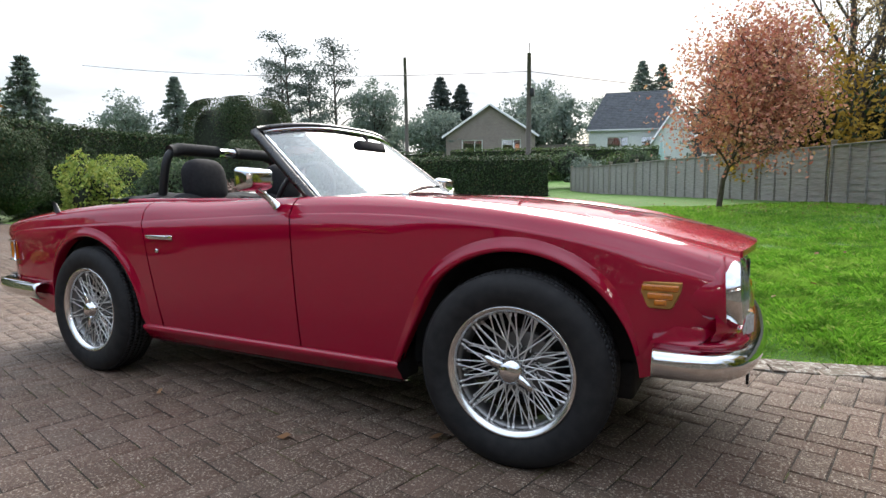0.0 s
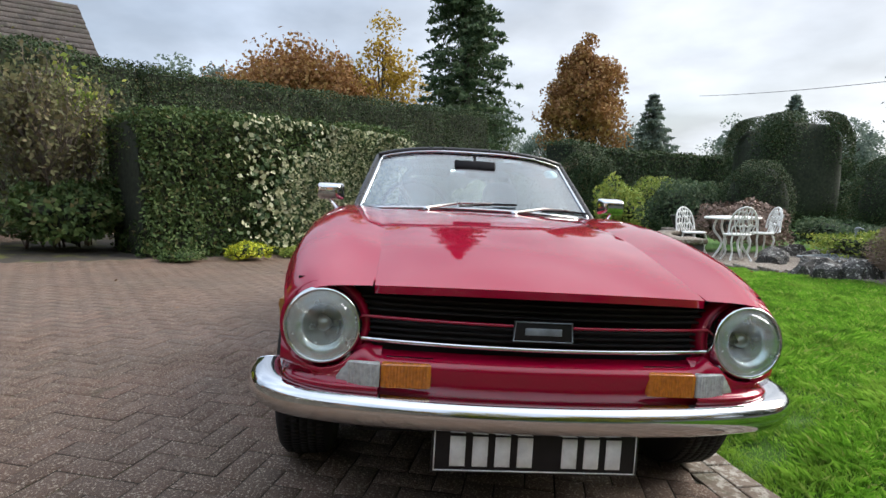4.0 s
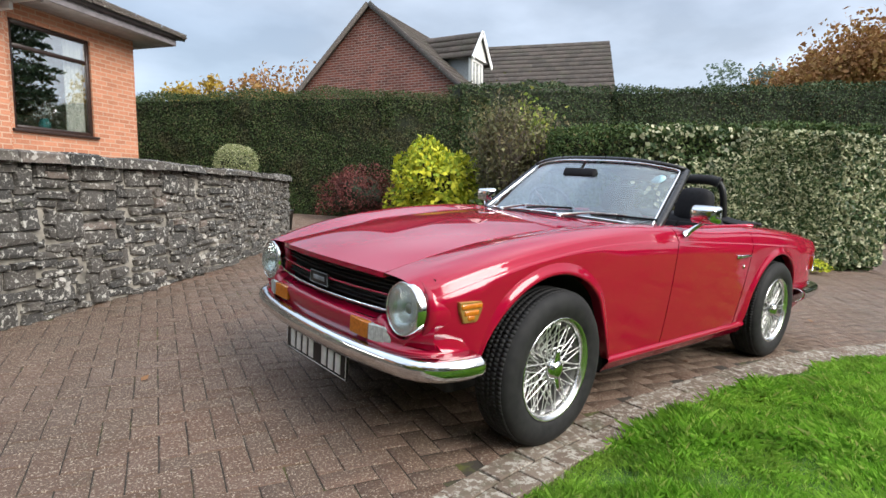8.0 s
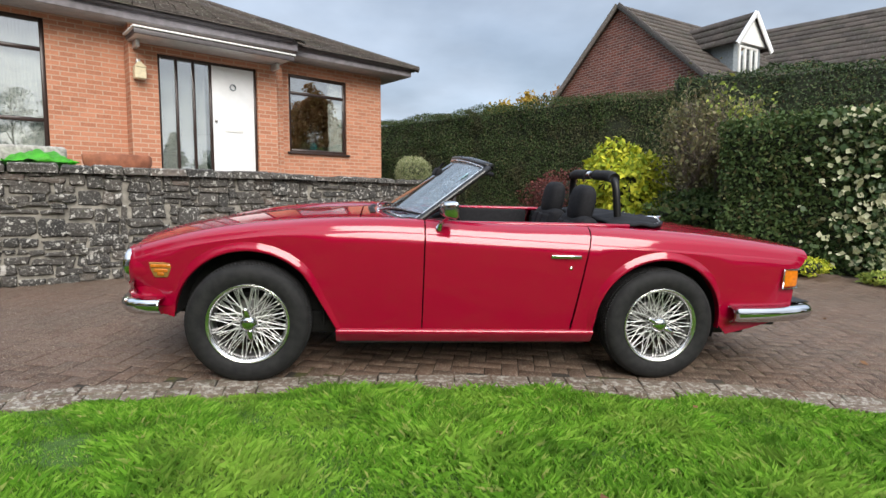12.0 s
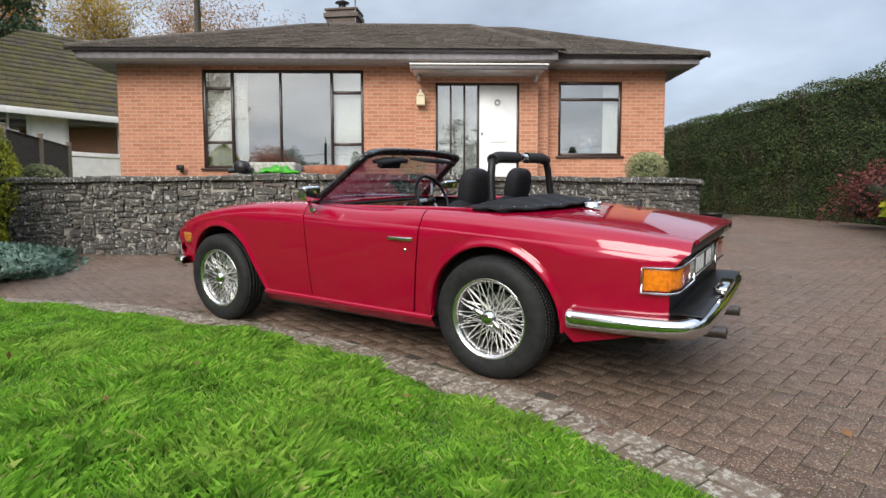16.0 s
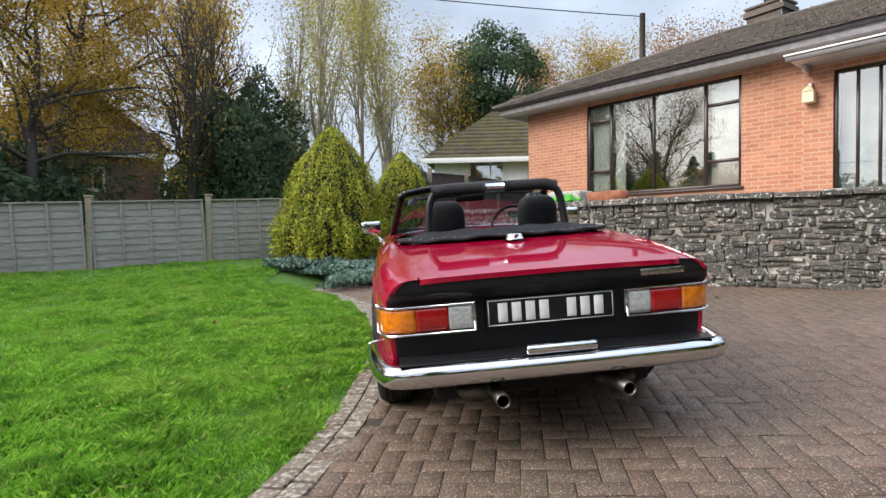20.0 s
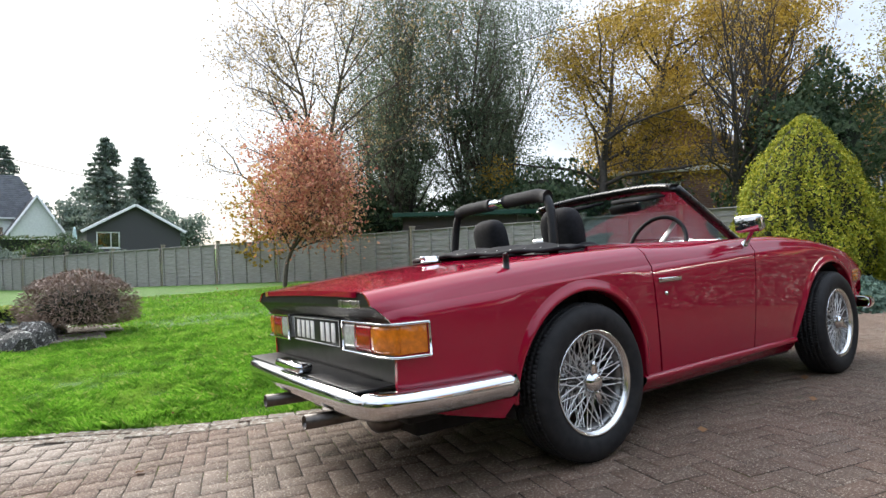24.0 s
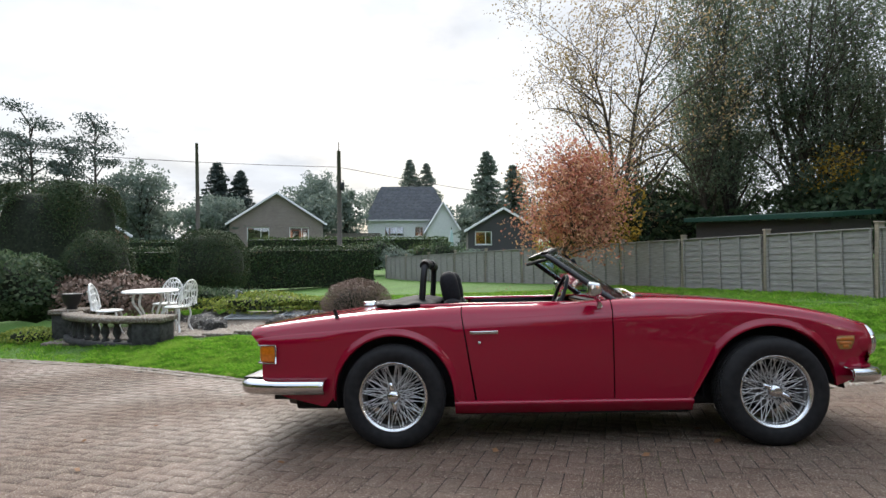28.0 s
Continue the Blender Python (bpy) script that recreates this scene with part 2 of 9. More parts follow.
def joint_mat():
    m = Mat("sandy joints", 0.95)
    g = m.co.outputs["Object"]
    base = m.ramp(m.noise(2.0, 6, 0.6, g), (0.35, (0.026, 0.021, 0.016)), (0.6, (0.045, 0.036, 0.027)))
    base = m.mix(m.ramp(m.noise(2.7, 5, 0.7, g), (0.54, 0.0), (0.64, 0.9)), base, (0.085, 0.090, 0.014))
    m.color(base)
    m.bump(m.noise(90, 5), 0.4, 0.004)
    return m.m


JOINT = joint_mat()


def stone_mat(per):
    m = Mat("lichened rubble stone", 0.9)
    r = m.rand() if per == "object" else m.island()
    g = m.N.new("ShaderNodeNewGeometry").outputs["Position"]
    base = m.ramp(r, (0.0, (0.030, 0.029, 0.028)), (0.3, (0.055, 0.050, 0.045)), (0.6, (0.085, 0.076, 0.067)), (0.85, (0.045, 0.043, 0.041)), (0.95, (0.12, 0.105, 0.090)), (1.0, (0.17, 0.132, 0.112)))
    base = m.mix(m.ramp(m.noise(7, 7, 0.7, g), (0.45, 0.0), (0.62, 0.7)), base, (0.050, 0.048, 0.044))
    base = m.mix(m.ramp(m.noise(26, 3, 0.55, g), (0.60, 0.0), (0.625, 0.85)), base, (0.48, 0.47, 0.43))
    base = m.mix(m.ramp(m.noise(60, 4, 0.7, g), (0.55, 0.0), (0.62, 0.6)), base, (0.34, 0.33, 0.30))
    base = m.mix(m.ramp(m.noise(9, 3, 0.5, g), (0.66, 0.0), (0.69, 0.8)), base, (0.50, 0.48, 0.44))
    base = m.mix(m.ramp(m.noise(5, 5, 0.6, g), (0.66, 0.0), (0.75, 0.6)), base, (0.09, 0.11, 0.04))
    m.color(base)
    m.bump(m.noise(45, 7, 0.7, g), 0.8, 0.015)
    return m.m


STONE, STONES = stone_mat("object"), stone_mat("island")
PALESTONE = plain("pale weathered stone", (0.33, 0.32, 0.29), 0.9, 0, 0.45, 26)
MORTAR = plain("weathered mortar", (0.23, 0.215, 0.185), 0.95, 0, 0.6, 9)


def brick_mat(name, a, b, mortar, stains=0.35, coord="UV"):
    """Stretcher-bond brickwork at true size, with each brick's own tone and recessed joints."""
    m = Mat(name, 0.85)
    v = m.co.outputs[coord]
    br = m.node("ShaderNodeTexBrick", Vector=v, Scale=1.0, Mortar_Size=0.010, Mortar_Smooth=0.25, Brick_Width=0.225, Row_Height=0.075, Color1=(*a, 1), Color2=(*b, 1), Mortar=(*mortar, 1), Bias=0.0)
    g = m.co.outputs["Object"]
    c = m.mix(m.ramp(m.noise(1.3, 6, 0.65, g), (0.5, 0.0), (0.75, stains)), br.outputs["Color"], tuple(x * 0.55 for x in a))
    c = m.mix(m.ramp(m.noise(40, 5, 0.6, g), (0.4, 0.0), (0.8, 0.35)), c, tuple(min(1, x * 1.5) for x in b))
    m.color(c)
    h = m.math("SUBTRACT", m.math("MULTIPLY", m.noise(120, 4, 0.6, g), 0.25), br.outputs["Fac"])
    m.bump(h, 0.6, 0.006)
    return m.m


BRICK = brick_mat("orange brickwork", (0.335, 0.132, 0.074), (0.465, 0.205, 0.120), (0.43, 0.30, 0.22))
BRICK_RED = brick_mat("old red brickwork", (0.105, 0.034, 0.026), (0.25, 0.080, 0.055), (0.34, 0.28, 0.25))
BRICK_GREY = brick_mat("grey brown brickwork of the far bungalow", (0.20, 0.155, 0.14), (0.27, 0.21, 0.185), (0.30, 0.27, 0.25))
BRICK_DARK = brick_mat("sooty chimney brickwork", (0.07, 0.052, 0.046), (0.12, 0.09, 0.08), (0.13, 0.115, 0.10))
BRICK_FAR = brick_mat("grey brown brickwork", (0.16, 0.080, 0.060), (0.23, 0.125, 0.10), (0.26, 0.21, 0.19))


def roof_mat(name, a, b, moss, amount=0.55):
    m = Mat(name, 0.9)
    r = m.island()
    g = m.N.new("ShaderNodeNewGeometry").outputs["Position"]
    base = m.ramp(r, (0.0, a), (1.0, b))
    base = m.mix(m.ramp(m.noise(2.2, 6, 0.7, g), (amount - 0.12, 0.0), (amount + 0.12, 0.85)), base, moss)
    base = m.mix(m.ramp(m.noise(30, 5, 0.7, g), (0.57, 0.0), (0.64, 0.7)), base, (0.26, 0.26, 0.23))
    m.color(base)
    m.bump(m.noise(60, 5, 0.7, g), 0.5, 0.008)
    return m.m


TILE = roof_mat("brown concrete roof tile", (0.050, 0.041, 0.037), (0.090, 0.072, 0.063), (0.06, 0.062, 0.04), 0.62)
TILE_MOSS = roof_mat("mossy roof tile", (0.050, 0.038, 0.030), (0.080, 0.062, 0.050), (0.100, 0.092, 0.018), 0.50)
TILE_GREY = roof_mat("grey roof slate", (0.11, 0.115, 0.13), (0.16, 0.165, 0.18), (0.10, 0.10, 0.10), 0.6)
FRAME_BROWN = plain("dark brown window frame", (0.030, 0.017, 0.014), 0.35, 0, 0.25, 20)
FRAME_WHITE = plain("white frame paint", (0.72, 0.72, 0.70), 0.4, 0, 0.06, 15)
DOORWHITE = plain("white door paint", (0.74, 0.75, 0.76), 0.35, 0, 0.05, 6)
FASCIA = plain("grey fascia board", (0.20, 0.185, 0.20), 0.5, 0, 0.25, 8)
GUTTER = plain("dull grey gutter", (0.085, 0.075, 0.078), 0.45, 0, 0.25, 10)
CREAM = plain("cream lantern glass", (0.62, 0.54, 0.36), 0.35, 0, 0.12, 25)
SOFFIT = plain("grey soffit board", (0.28, 0.25, 0.24), 0.7, 0, 0.15, 8)
RENDERW = plain("white render", (0.74, 0.74, 0.72), 0.8, 0, 0.08, 5)
ALU = plain("pale canopy metal", (0.52, 0.50, 0.49), 0.4, 0.5, 0.12, 10)
PANE = glass_mat("window glass", (0.82, 0.87, 0.87), 0.0, 0.46)
CURTAIN = plain("pale net curtain", (0.80, 0.78, 0.72), 0.9, 0, 0.1, 15)
# Dull brown: the dimness of the rooms is put into the wall colour.
ROOMDARK = plain("room wall with dimness in its colour", (0.16, 0.14, 0.12), 0.9, 0, 0.2, 3)
CONCRETE = plain("concrete", (0.28, 0.26, 0.23), 0.9, 0, 0.25, 12)
TERRA = plain("terracotta", (0.26, 0.095, 0.05), 0.8, 0, 0.3, 14)
GREENBAG = plain("bright green sheeting", (0.11, 0.55, 0.04), 0.45, 0, 0.25, 12)
CASTWHITE = plain("white cast metal", (0.78, 0.78, 0.75), 0.4, 0, 0.08, 25)
BLACKPOT = plain("black plastic", (0.015, 0.015, 0.016), 0.4, 0, 0.2, 20)
LEADGREY = plain("grey lead", (0.22, 0.25, 0.27), 0.6, 0.2, 0.3, 25)


def wood_mat(name, a, b, streak=0.5):
    m = Mat(name, 0.85)
    v = m.node("ShaderNodeMapping", Vector=m.co.outputs["Object"], Scale=(1.5, 1.5, 14.0)).outputs[0]
    base = m.ramp(m.noise(3, 6, 0.6, v), (0.3, a), (0.7, b))
    base = m.mix(m.ramp(m.island(), (0.0, 0.0), (1.0, 0.35)), base, tuple(x * 0.6 for x in a))
    base = m.mix(m.ramp(m.noise(1.4, 5, 0.6), (0.5, 0.0), (0.72, streak)), base, (0.10, 0.11, 0.075))
    m.color(base)
    m.bump(m.noise(9, 6, 0.6, v), 0.5, 0.006)
    return m.m


FENCE = wood_mat("weathered fence board", (0.25, 0.23, 0.215), (0.43, 0.405, 0.38), 0.2)
POSTWOOD = wood_mat("fence post timber", (0.24, 0.20, 0.15), (0.36, 0.31, 0.24), 0.3)
GATEWOOD = wood_mat("brown gate timber", (0.13, 0.085, 0.055), (0.22, 0.15, 0.10), 0.15)
POLEWOOD = wood_mat("pole timber", (0.10, 0.085, 0.075), (0.17, 0.145, 0.125), 0.1)


def leaf_mat(name, *stops, rough=0.65, trans=0.25, patch=None):
    m = Mat(name, rough, Specular_IOR_Level=0.25)
    g = m.N.new("ShaderNodeNewGeometry").outputs["Position"]
    base = m.ramp(m.island(), *stops)
    base = m.mix(m.ramp(m.noise(1.6, 4, 0.6, g), (0.35, 0.0), (0.7, 0.5)), base, tuple(x * 0.55 for x in stops[0][1]))
    if patch:
        base = m.mix(m.ramp(m.noise(1.1, 6, 0.65, g), (0.50, 0.0), (0.66, 0.65)), base, patch)
    m.color(base)
    if trans:
        t = m.N.new("ShaderNodeBsdfTranslucent")
        m.L.new(base, t.inputs[0])
        mx = m.N.new("ShaderNodeMixShader")
        mx.inputs[0].default_value = trans
        m.L.new(m.b.outputs[0], mx.inputs[1]); m.L.new(t.outputs[0], mx.inputs[2])
        m.L.new(mx.outputs[0], m.N["Material Output"].inputs[0])
    return m.m


TALLHEDGE = leaf_mat("tall hedge leaves", (0.0, (0.030, 0.056, 0.018)), (0.5, (0.064, 0.108, 0.032)), (0.80, (0.110, 0.150, 0.052)), (1.0, (0.190, 0.140, 0.080)), patch=(0.105, 0.080, 0.048))
YEW = leaf_mat("dark hedge leaves", (0.0, (0.026, 0.050, 0.019)), (0.6, (0.052, 0.090, 0.034)), (0.93, (0.090, 0.116, 0.043)), (1.0, (0.155, 0.105, 0.052)), trans=0.1)
PRIVET = leaf_mat("hedge leaves", (0.0, (0.038, 0.070, 0.022)), (0.5, (0.070, 0.120, 0.034)), (0.85, (0.115, 0.165, 0.052)), (1.0, (0.165, 0.135, 0.062)))
IVY = leaf_mat("variegated ivy leaves", (0.0, (0.030, 0.062, 0.022)), (0.48, (0.075, 0.125, 0.045)), (0.62, (0.40, 0.43, 0.24)), (1.0, (0.72, 0.70, 0.48)), rough=0.4)
PALEBOX = leaf_mat("pale variegated box leaves", (0.0, (0.12, 0.16, 0.06)), (0.5, (0.30, 0.33, 0.15)), (1.0, (0.55, 0.54, 0.34)))
YELLOW = leaf_mat("yellow shrub leaves", (0.0, (0.20, 0.30, 0.028)), (0.45, (0.42, 0.48, 0.035)), (0.75, (0.68, 0.64, 0.045)), (1.0, (0.75, 0.75, 0.087)))
YELLOWGREEN = leaf_mat("lime shrub leaves", (0.0, (0.145, 0.232, 0.043)), (0.6, (0.319, 0.392, 0.072)), (1.0, (0.493, 0.493, 0.116)))
DULLGREEN = leaf_mat("dull olive leaves", (0.0, (0.10, 0.10, 0.05)), (0.6, (0.19, 0.19, 0.085)), (1.0, (0.26, 0.21, 0.12)))
GOLDCON = leaf_mat("golden conifer sprays", (0.0, (0.15, 0.20, 0.016)), (0.5, (0.31, 0.34, 0.024)), (1.0, (0.56, 0.50, 0.05)), trans=0.15)
JUNIPER = leaf_mat("blue green juniper", (0.0, (0.065, 0.123, 0.094)), (1.0, (0.189, 0.275, 0.217)), trans=0.1)
RUSSET = leaf_mat("pink russet leaves", (0.0, (0.493, 0.174, 0.123)), (0.5, (0.696, 0.319, 0.217)), (1.0, (0.750, 0.478, 0.246)))
AUTUMN = leaf_mat("ochre autumn leaves", (0.0, (0.246, 0.152, 0.029)), (0.5, (0.455, 0.310, 0.048)), (1.0, (0.600, 0.415, 0.080)), trans=0.45)
TAN = leaf_mat("thin tan leaves", (0.0, (0.28, 0.20, 0.10)), (0.6, (0.44, 0.33, 0.17)), (1.0, (0.55, 0.44, 0.22)), trans=0.45)
PALEGOLD = leaf_mat("pale gold birch leaves", (0.0, (0.30, 0.26, 0.05)), (0.6, (0.48, 0.41, 0.09)), (1.0, (0.60, 0.52, 0.16)), trans=0.45)
COPPER = leaf_mat("copper autumn leaves", (0.0, (0.232, 0.109, 0.043)), (0.6, (0.377, 0.189, 0.072)), (1.0, (0.435, 0.290, 0.102)))
# Leaf green, lightened to take in some veiling haze.
EVERGREEN = leaf_mat("evergreen leaves", (0.0, (0.046, 0.082, 0.042)), (0.6, (0.090, 0.140, 0.070)), (1.0, (0.155, 0.195, 0.105)), trans=0.4)
SILVERLEAF = leaf_mat("pale variegated leaves", (0.0, (0.20, 0.27, 0.14)), (0.5, (0.36, 0.43, 0.25)), (1.0, (0.62, 0.66, 0.44)), trans=0.4)
# Greyer and lighter still: the haze over the trees is put into the colour.
THINGREEN = leaf_mat("thin grey-green leaves with painted haze", (0.0, (0.090, 0.125, 0.085)), (0.6, (0.150, 0.195, 0.125)), (1.0, (0.25, 0.275, 0.18)), trans=0.55)
# Distance haze is painted into these two: paler, bluer leaf colours.
HAZEPINE = leaf_mat("pine needles with haze in their colour", (0.0, (0.060, 0.085, 0.078)), (1.0, (0.130, 0.160, 0.140)), trans=0.3)
HAZEGREEN = leaf_mat("foliage with haze in its colour", (0.0, (0.13, 0.175, 0.15)), (1.0, (0.26, 0.31, 0.25)), trans=0.45)
PURPLE = leaf_mat("dark red shrub leaves", (0.0, (0.102, 0.032, 0.032)), (1.0, (0.217, 0.072, 0.058)))
BAREBUSH = leaf_mat("brown twiggy shrub", (0.0, (0.174, 0.123, 0.094)), (1.0, (0.348, 0.239, 0.189)), trans=0.0)
TWIG = plain("twigs", (0.13, 0.105, 0.085), 0.9, 0, 0.3, 20)
BARK = plain("bark", (0.085, 0.070, 0.056), 0.95, 0, 0.4, 9)
BIRCHBARK = plain("pale birch bark", (0.26, 0.23, 0.18), 0.9, 0, 0.35, 9)
BARKDARK = plain("dark bark", (0.050, 0.042, 0.035), 0.95, 0, 0.4, 9)
# Near-black: the shade deep among the leaves is put into this colour.
HEDGECORE = plain("near-black core for painted shade", (0.016, 0.022, 0.010), 0.95, 0, 0.7, 14)


def grass_mat():
    m = Mat("lawn blades", 0.5, Specular_IOR_Level=0.3)
    g = m.N.new("ShaderNodeNewGeometry").outputs["Position"]
    base = m.ramp(m.island(), (0.0, (0.100, 0.255, 0.020)), (0.5, (0.180, 0.400, 0.034)), (0.90, (0.295, 0.525, 0.070)), (1.0, (0.44, 0.45, 0.16)))
    # Noise patches put dark tuft shadow, then pale highlights, into the blade colour.
    base = m.mix(m.ramp(m.noise(5.5, 5, 0.6, g), (0.46, 0.0), (0.64, 0.75)), base, (0.060, 0.150, 0.016))
    base = m.mix(m.ramp(m.noise(1.7, 4, 0.6, g), (0.50, 0.0), (0.68, 0.55)), base, (0.340, 0.500, 0.085))
    m.color(base)
    t = m.N.new("ShaderNodeBsdfTranslucent")
    m.L.new(base, t.inputs[0])
    mx = m.N.new("ShaderNodeMixShader")
    mx.inputs[0].default_value = 0.4
    m.L.new(m.b.outputs[0], mx.inputs[1]); m.L.new(t.outputs[0], mx.inputs[2])
    m.L.new(mx.outputs[0], m.N["Material Output"].inputs[0])
    return m.m


GRASS = grass_mat()
LITTER = leaf_mat("fallen leaves", (0.0, (0.16, 0.075, 0.035)), (1.0, (0.32, 0.17, 0.08)))


def ground_mat():
    m = Mat("turf", 0.95)
    g = m.co.outputs["Object"]
    base = m.ramp(m.noise(0.8, 6, 0.6, g), (0.3, (0.060, 0.145, 0.016)), (0.7, (0.095, 0.21, 0.026)))
    base = m.mix(m.ramp(m.noise(35, 6, 0.7, g), (0.4, 0.0), (0.7, 0.6)), base, (0.035, 0.075, 0.010))
    m.color(base)
    m.bump(m.noise(60, 6, 0.7, g), 0.8, 0.03)
    return m.m


TURF = ground_mat()
SOIL = plain("dark soil", (0.045, 0.035, 0.026), 0.95, 0, 0.4, 14)

# ---------- building helpers ----------
def mesh_of(bm, name, mat, smooth=True):
    me = bpy.data.meshes.new(name)
    bm.normal_update()
    bm.to_mesh(me)
    bm.free()
    mats = mat if isinstance(mat, (list, tuple)) else [mat]
    for m in mats:
        me.materials.append(m)
    if smooth:
        me.shade_smooth()
    return me


def thing(name, label, category, m=None, group="", kind=""):
    ob = new(name)
    ob.empty_display_size = 0.2
    if m is not None:
        ob.matrix_world = m
    return tagged(ob, label, category, group, kind)


def part(name, bm, mat, parent, label="", smooth=True, kind="", m=None):
    ob = new(name, mesh_of(bm, name, mat, smooth))
    ob.parent = parent
    if m is not None:
        ob.matrix_local = m
    return tagged(ob, label, kind=kind)


def solo(name, bm, mat, label, category, group="", kind="", smooth=True, m=None):
    ob = new(name, mesh_of(bm, name, mat, smooth))
    if m is not None:
        ob.matrix_world = m
    return tagged(ob, label, category, group, kind)


def soup(name, verts, faces, mat, parent=None, label="", category="", kind="", smooth=False):
    """A mesh straight from arrays."""
    me = bpy.data.meshes.new(name)
    verts, faces = np.asarray(verts, np.float32), np.asarray(faces, np.int32)
    k = faces.shape[1]
    me.vertices.add(len(verts)); me.vertices.foreach_set("co", verts.ravel())
    me.loops.add(faces.size); me.loops.foreach_set("vertex_index", faces.ravel())
    me.polygons.add(len(faces))
    me.polygons.foreach_set("loop_start", np.arange(0, faces.size, k, dtype=np.int32))
    me.update(calc_edges=True)
    me.materials.append(mat)
    if smooth:
        me.shade_smooth()
    ob = new(name, me)
    if parent:
        ob.parent = parent
    return tagged(ob, label, category, kind=kind)


def grid(bm, rows, close_u=False, close_v=False, mat=0, flip=False):
    """Quads over rows of points."""
    vs = [[bm.verts.new(p) for p in row] for row in rows]
    nu, nv = len(vs), len(vs[0])
    for i in range(nu if close_u else nu - 1):
        for j in range(nv if close_v else nv - 1):
            q = [vs[i][j], vs[(i + 1) % nu][j], vs[(i + 1) % nu][(j + 1) % nv], vs[i][(j + 1) % nv]]
            if flip:
                q.reverse()
            if len(set(q)) == 4:
                f = bm.faces.new(q)
                f.material_index = mat
    return vs


def box(bm, x0, x1, y0, y1, z0, z1, bev=0.0, m=None, seg=2):
    b = bmesh.new()
    bmesh.ops.create_cube(b, size=1)
    for v in b.verts:
        v.co = Vector(((x0 + x1) / 2 + v.co.x * (x1 - x0), (y0 + y1) / 2 + v.co.y * (y1 - y0), (z0 + z1) / 2 + v.co.z * (z1 - z0)))
    if bev:
        bmesh.ops.bevel(b, geom=b.edges[:], offset=bev, segments=seg, affect="EDGES", profile=0.5)
    join(bm, b, m)


def join(bm, b, m=None):
    off = {}
    for v in b.verts:
        off[v] = bm.verts.new(m @ v.co if m is not None else v.co)
    for f in b.faces:
        nf = bm.faces.new([off[v] for v in f.verts])
        nf.material_index, nf.smooth = f.material_index, f.smooth
    b.free()


def lathe(bm, prof, n=32, m=None, closed=False):
    """prof: (r, h) pairs turned round z."""
    b = bmesh.new()
    rows = []
    for i in range(n):
        a = 2 * math.pi * i / n
        rows.append([(r * math.cos(a), r * math.sin(a), h) for r, h in prof])
    grid(b, rows, close_u=True, close_v=closed)
    bmesh.ops.remove_doubles(b, verts=b.verts[:], dist=1e-5)
    join(bm, b, m)


def tube(bm, pts, r, n=8, cap=True):
    """A round bar along points; r a number or one per point."""
    pts = [Vector(p) for p in pts]
    rs = r if isinstance(r, (list, tuple)) else [r] * len(pts)
    rows, up = [], None
    for i, p in enumerate(pts):
        d = (pts[min(i + 1, len(pts) - 1)] - pts[max(i - 1, 0)]).normalized()
        if up is None:
            up = d.orthogonal().normalized()
        up = (up - d * up.dot(d))
        up = up.normalized() if up.length > 1e-6 else d.orthogonal().normalized()
        side = d.cross(up)
        rows.append([p + rs[i] * (math.cos(2 * math.pi * k / n) * up + math.sin(2 * math.pi * k / n) * side) for k in range(n)])
    vs = grid(bm, rows, close_v=True, flip=True)
    if cap:
        bm.faces.new(vs[0]); bm.faces.new(vs[-1][::-1])


def sweep(bm, pts, prof, closed=False, up=(0, 0, 1), cap=True, flip=False):
    """prof: (side, up) pairs carried along pts, which lie nearly level."""
    pts = [Vector(p) for p in pts]
    upv, n = Vector(up), len(pts)
    rows = []
    for i, p in enumerate(pts):
        a = pts[(i - 1) % n] if closed or i else p
        b = pts[(i + 1) % n] if closed or i < n - 1 else p
        d = (b - a).normalized()
        s = d.cross(upv).normalized()
        u = s.cross(d)
        rows.append([p + s * q[0] + u * q[1] for q in prof])
    vs = grid(bm, rows, close_u=closed, close_v=True, flip=not flip)
    if cap and not closed:
        bm.faces.new(vs[0][::-1] if flip else vs[0][::1]); bm.faces.new(vs[-1])


def lerp_table(table, x):
    """Smooth values between rows (x, a, b, ...) in rising x."""
    xs = [r[0] for r in table]
    if x <= xs[0]:
        return table[0][1:]
    if x >= xs[-1]:
        return table[-1][1:]
    i = max(k for k in range(len(xs)) if xs[k] <= x)
    i = min(i, len(xs) - 2)
    t = (x - xs[i]) / (xs[i + 1] - xs[i])
    out = []
    for k in range(1, len(table[0])):
        p0, p1, p2, p3 = (table[min(max(j, 0), len(xs) - 1)][k] for j in (i - 1, i, i + 1, i + 2))
        x0, x3 = xs[max(i - 1, 0)], xs[min(i + 2, len(xs) - 1)]
        h = xs[i + 1] - xs[i]
        m1 = (p2 - p0) / (xs[i + 1] - x0) * h if i else (p2 - p1)
        m2 = (p3 - p1) / (x3 - xs[i]) * h if i + 2 < len(xs) else (p2 - p1)
        t2, t3 = t * t, t * t * t
        out.append((2 * t3 - 3 * t2 + 1) * p1 + (t3 - 2 * t2 + t) * m1 + (-2 * t3 + 3 * t2) * p2 + (t3 - t2) * m2)
    return tuple(out)


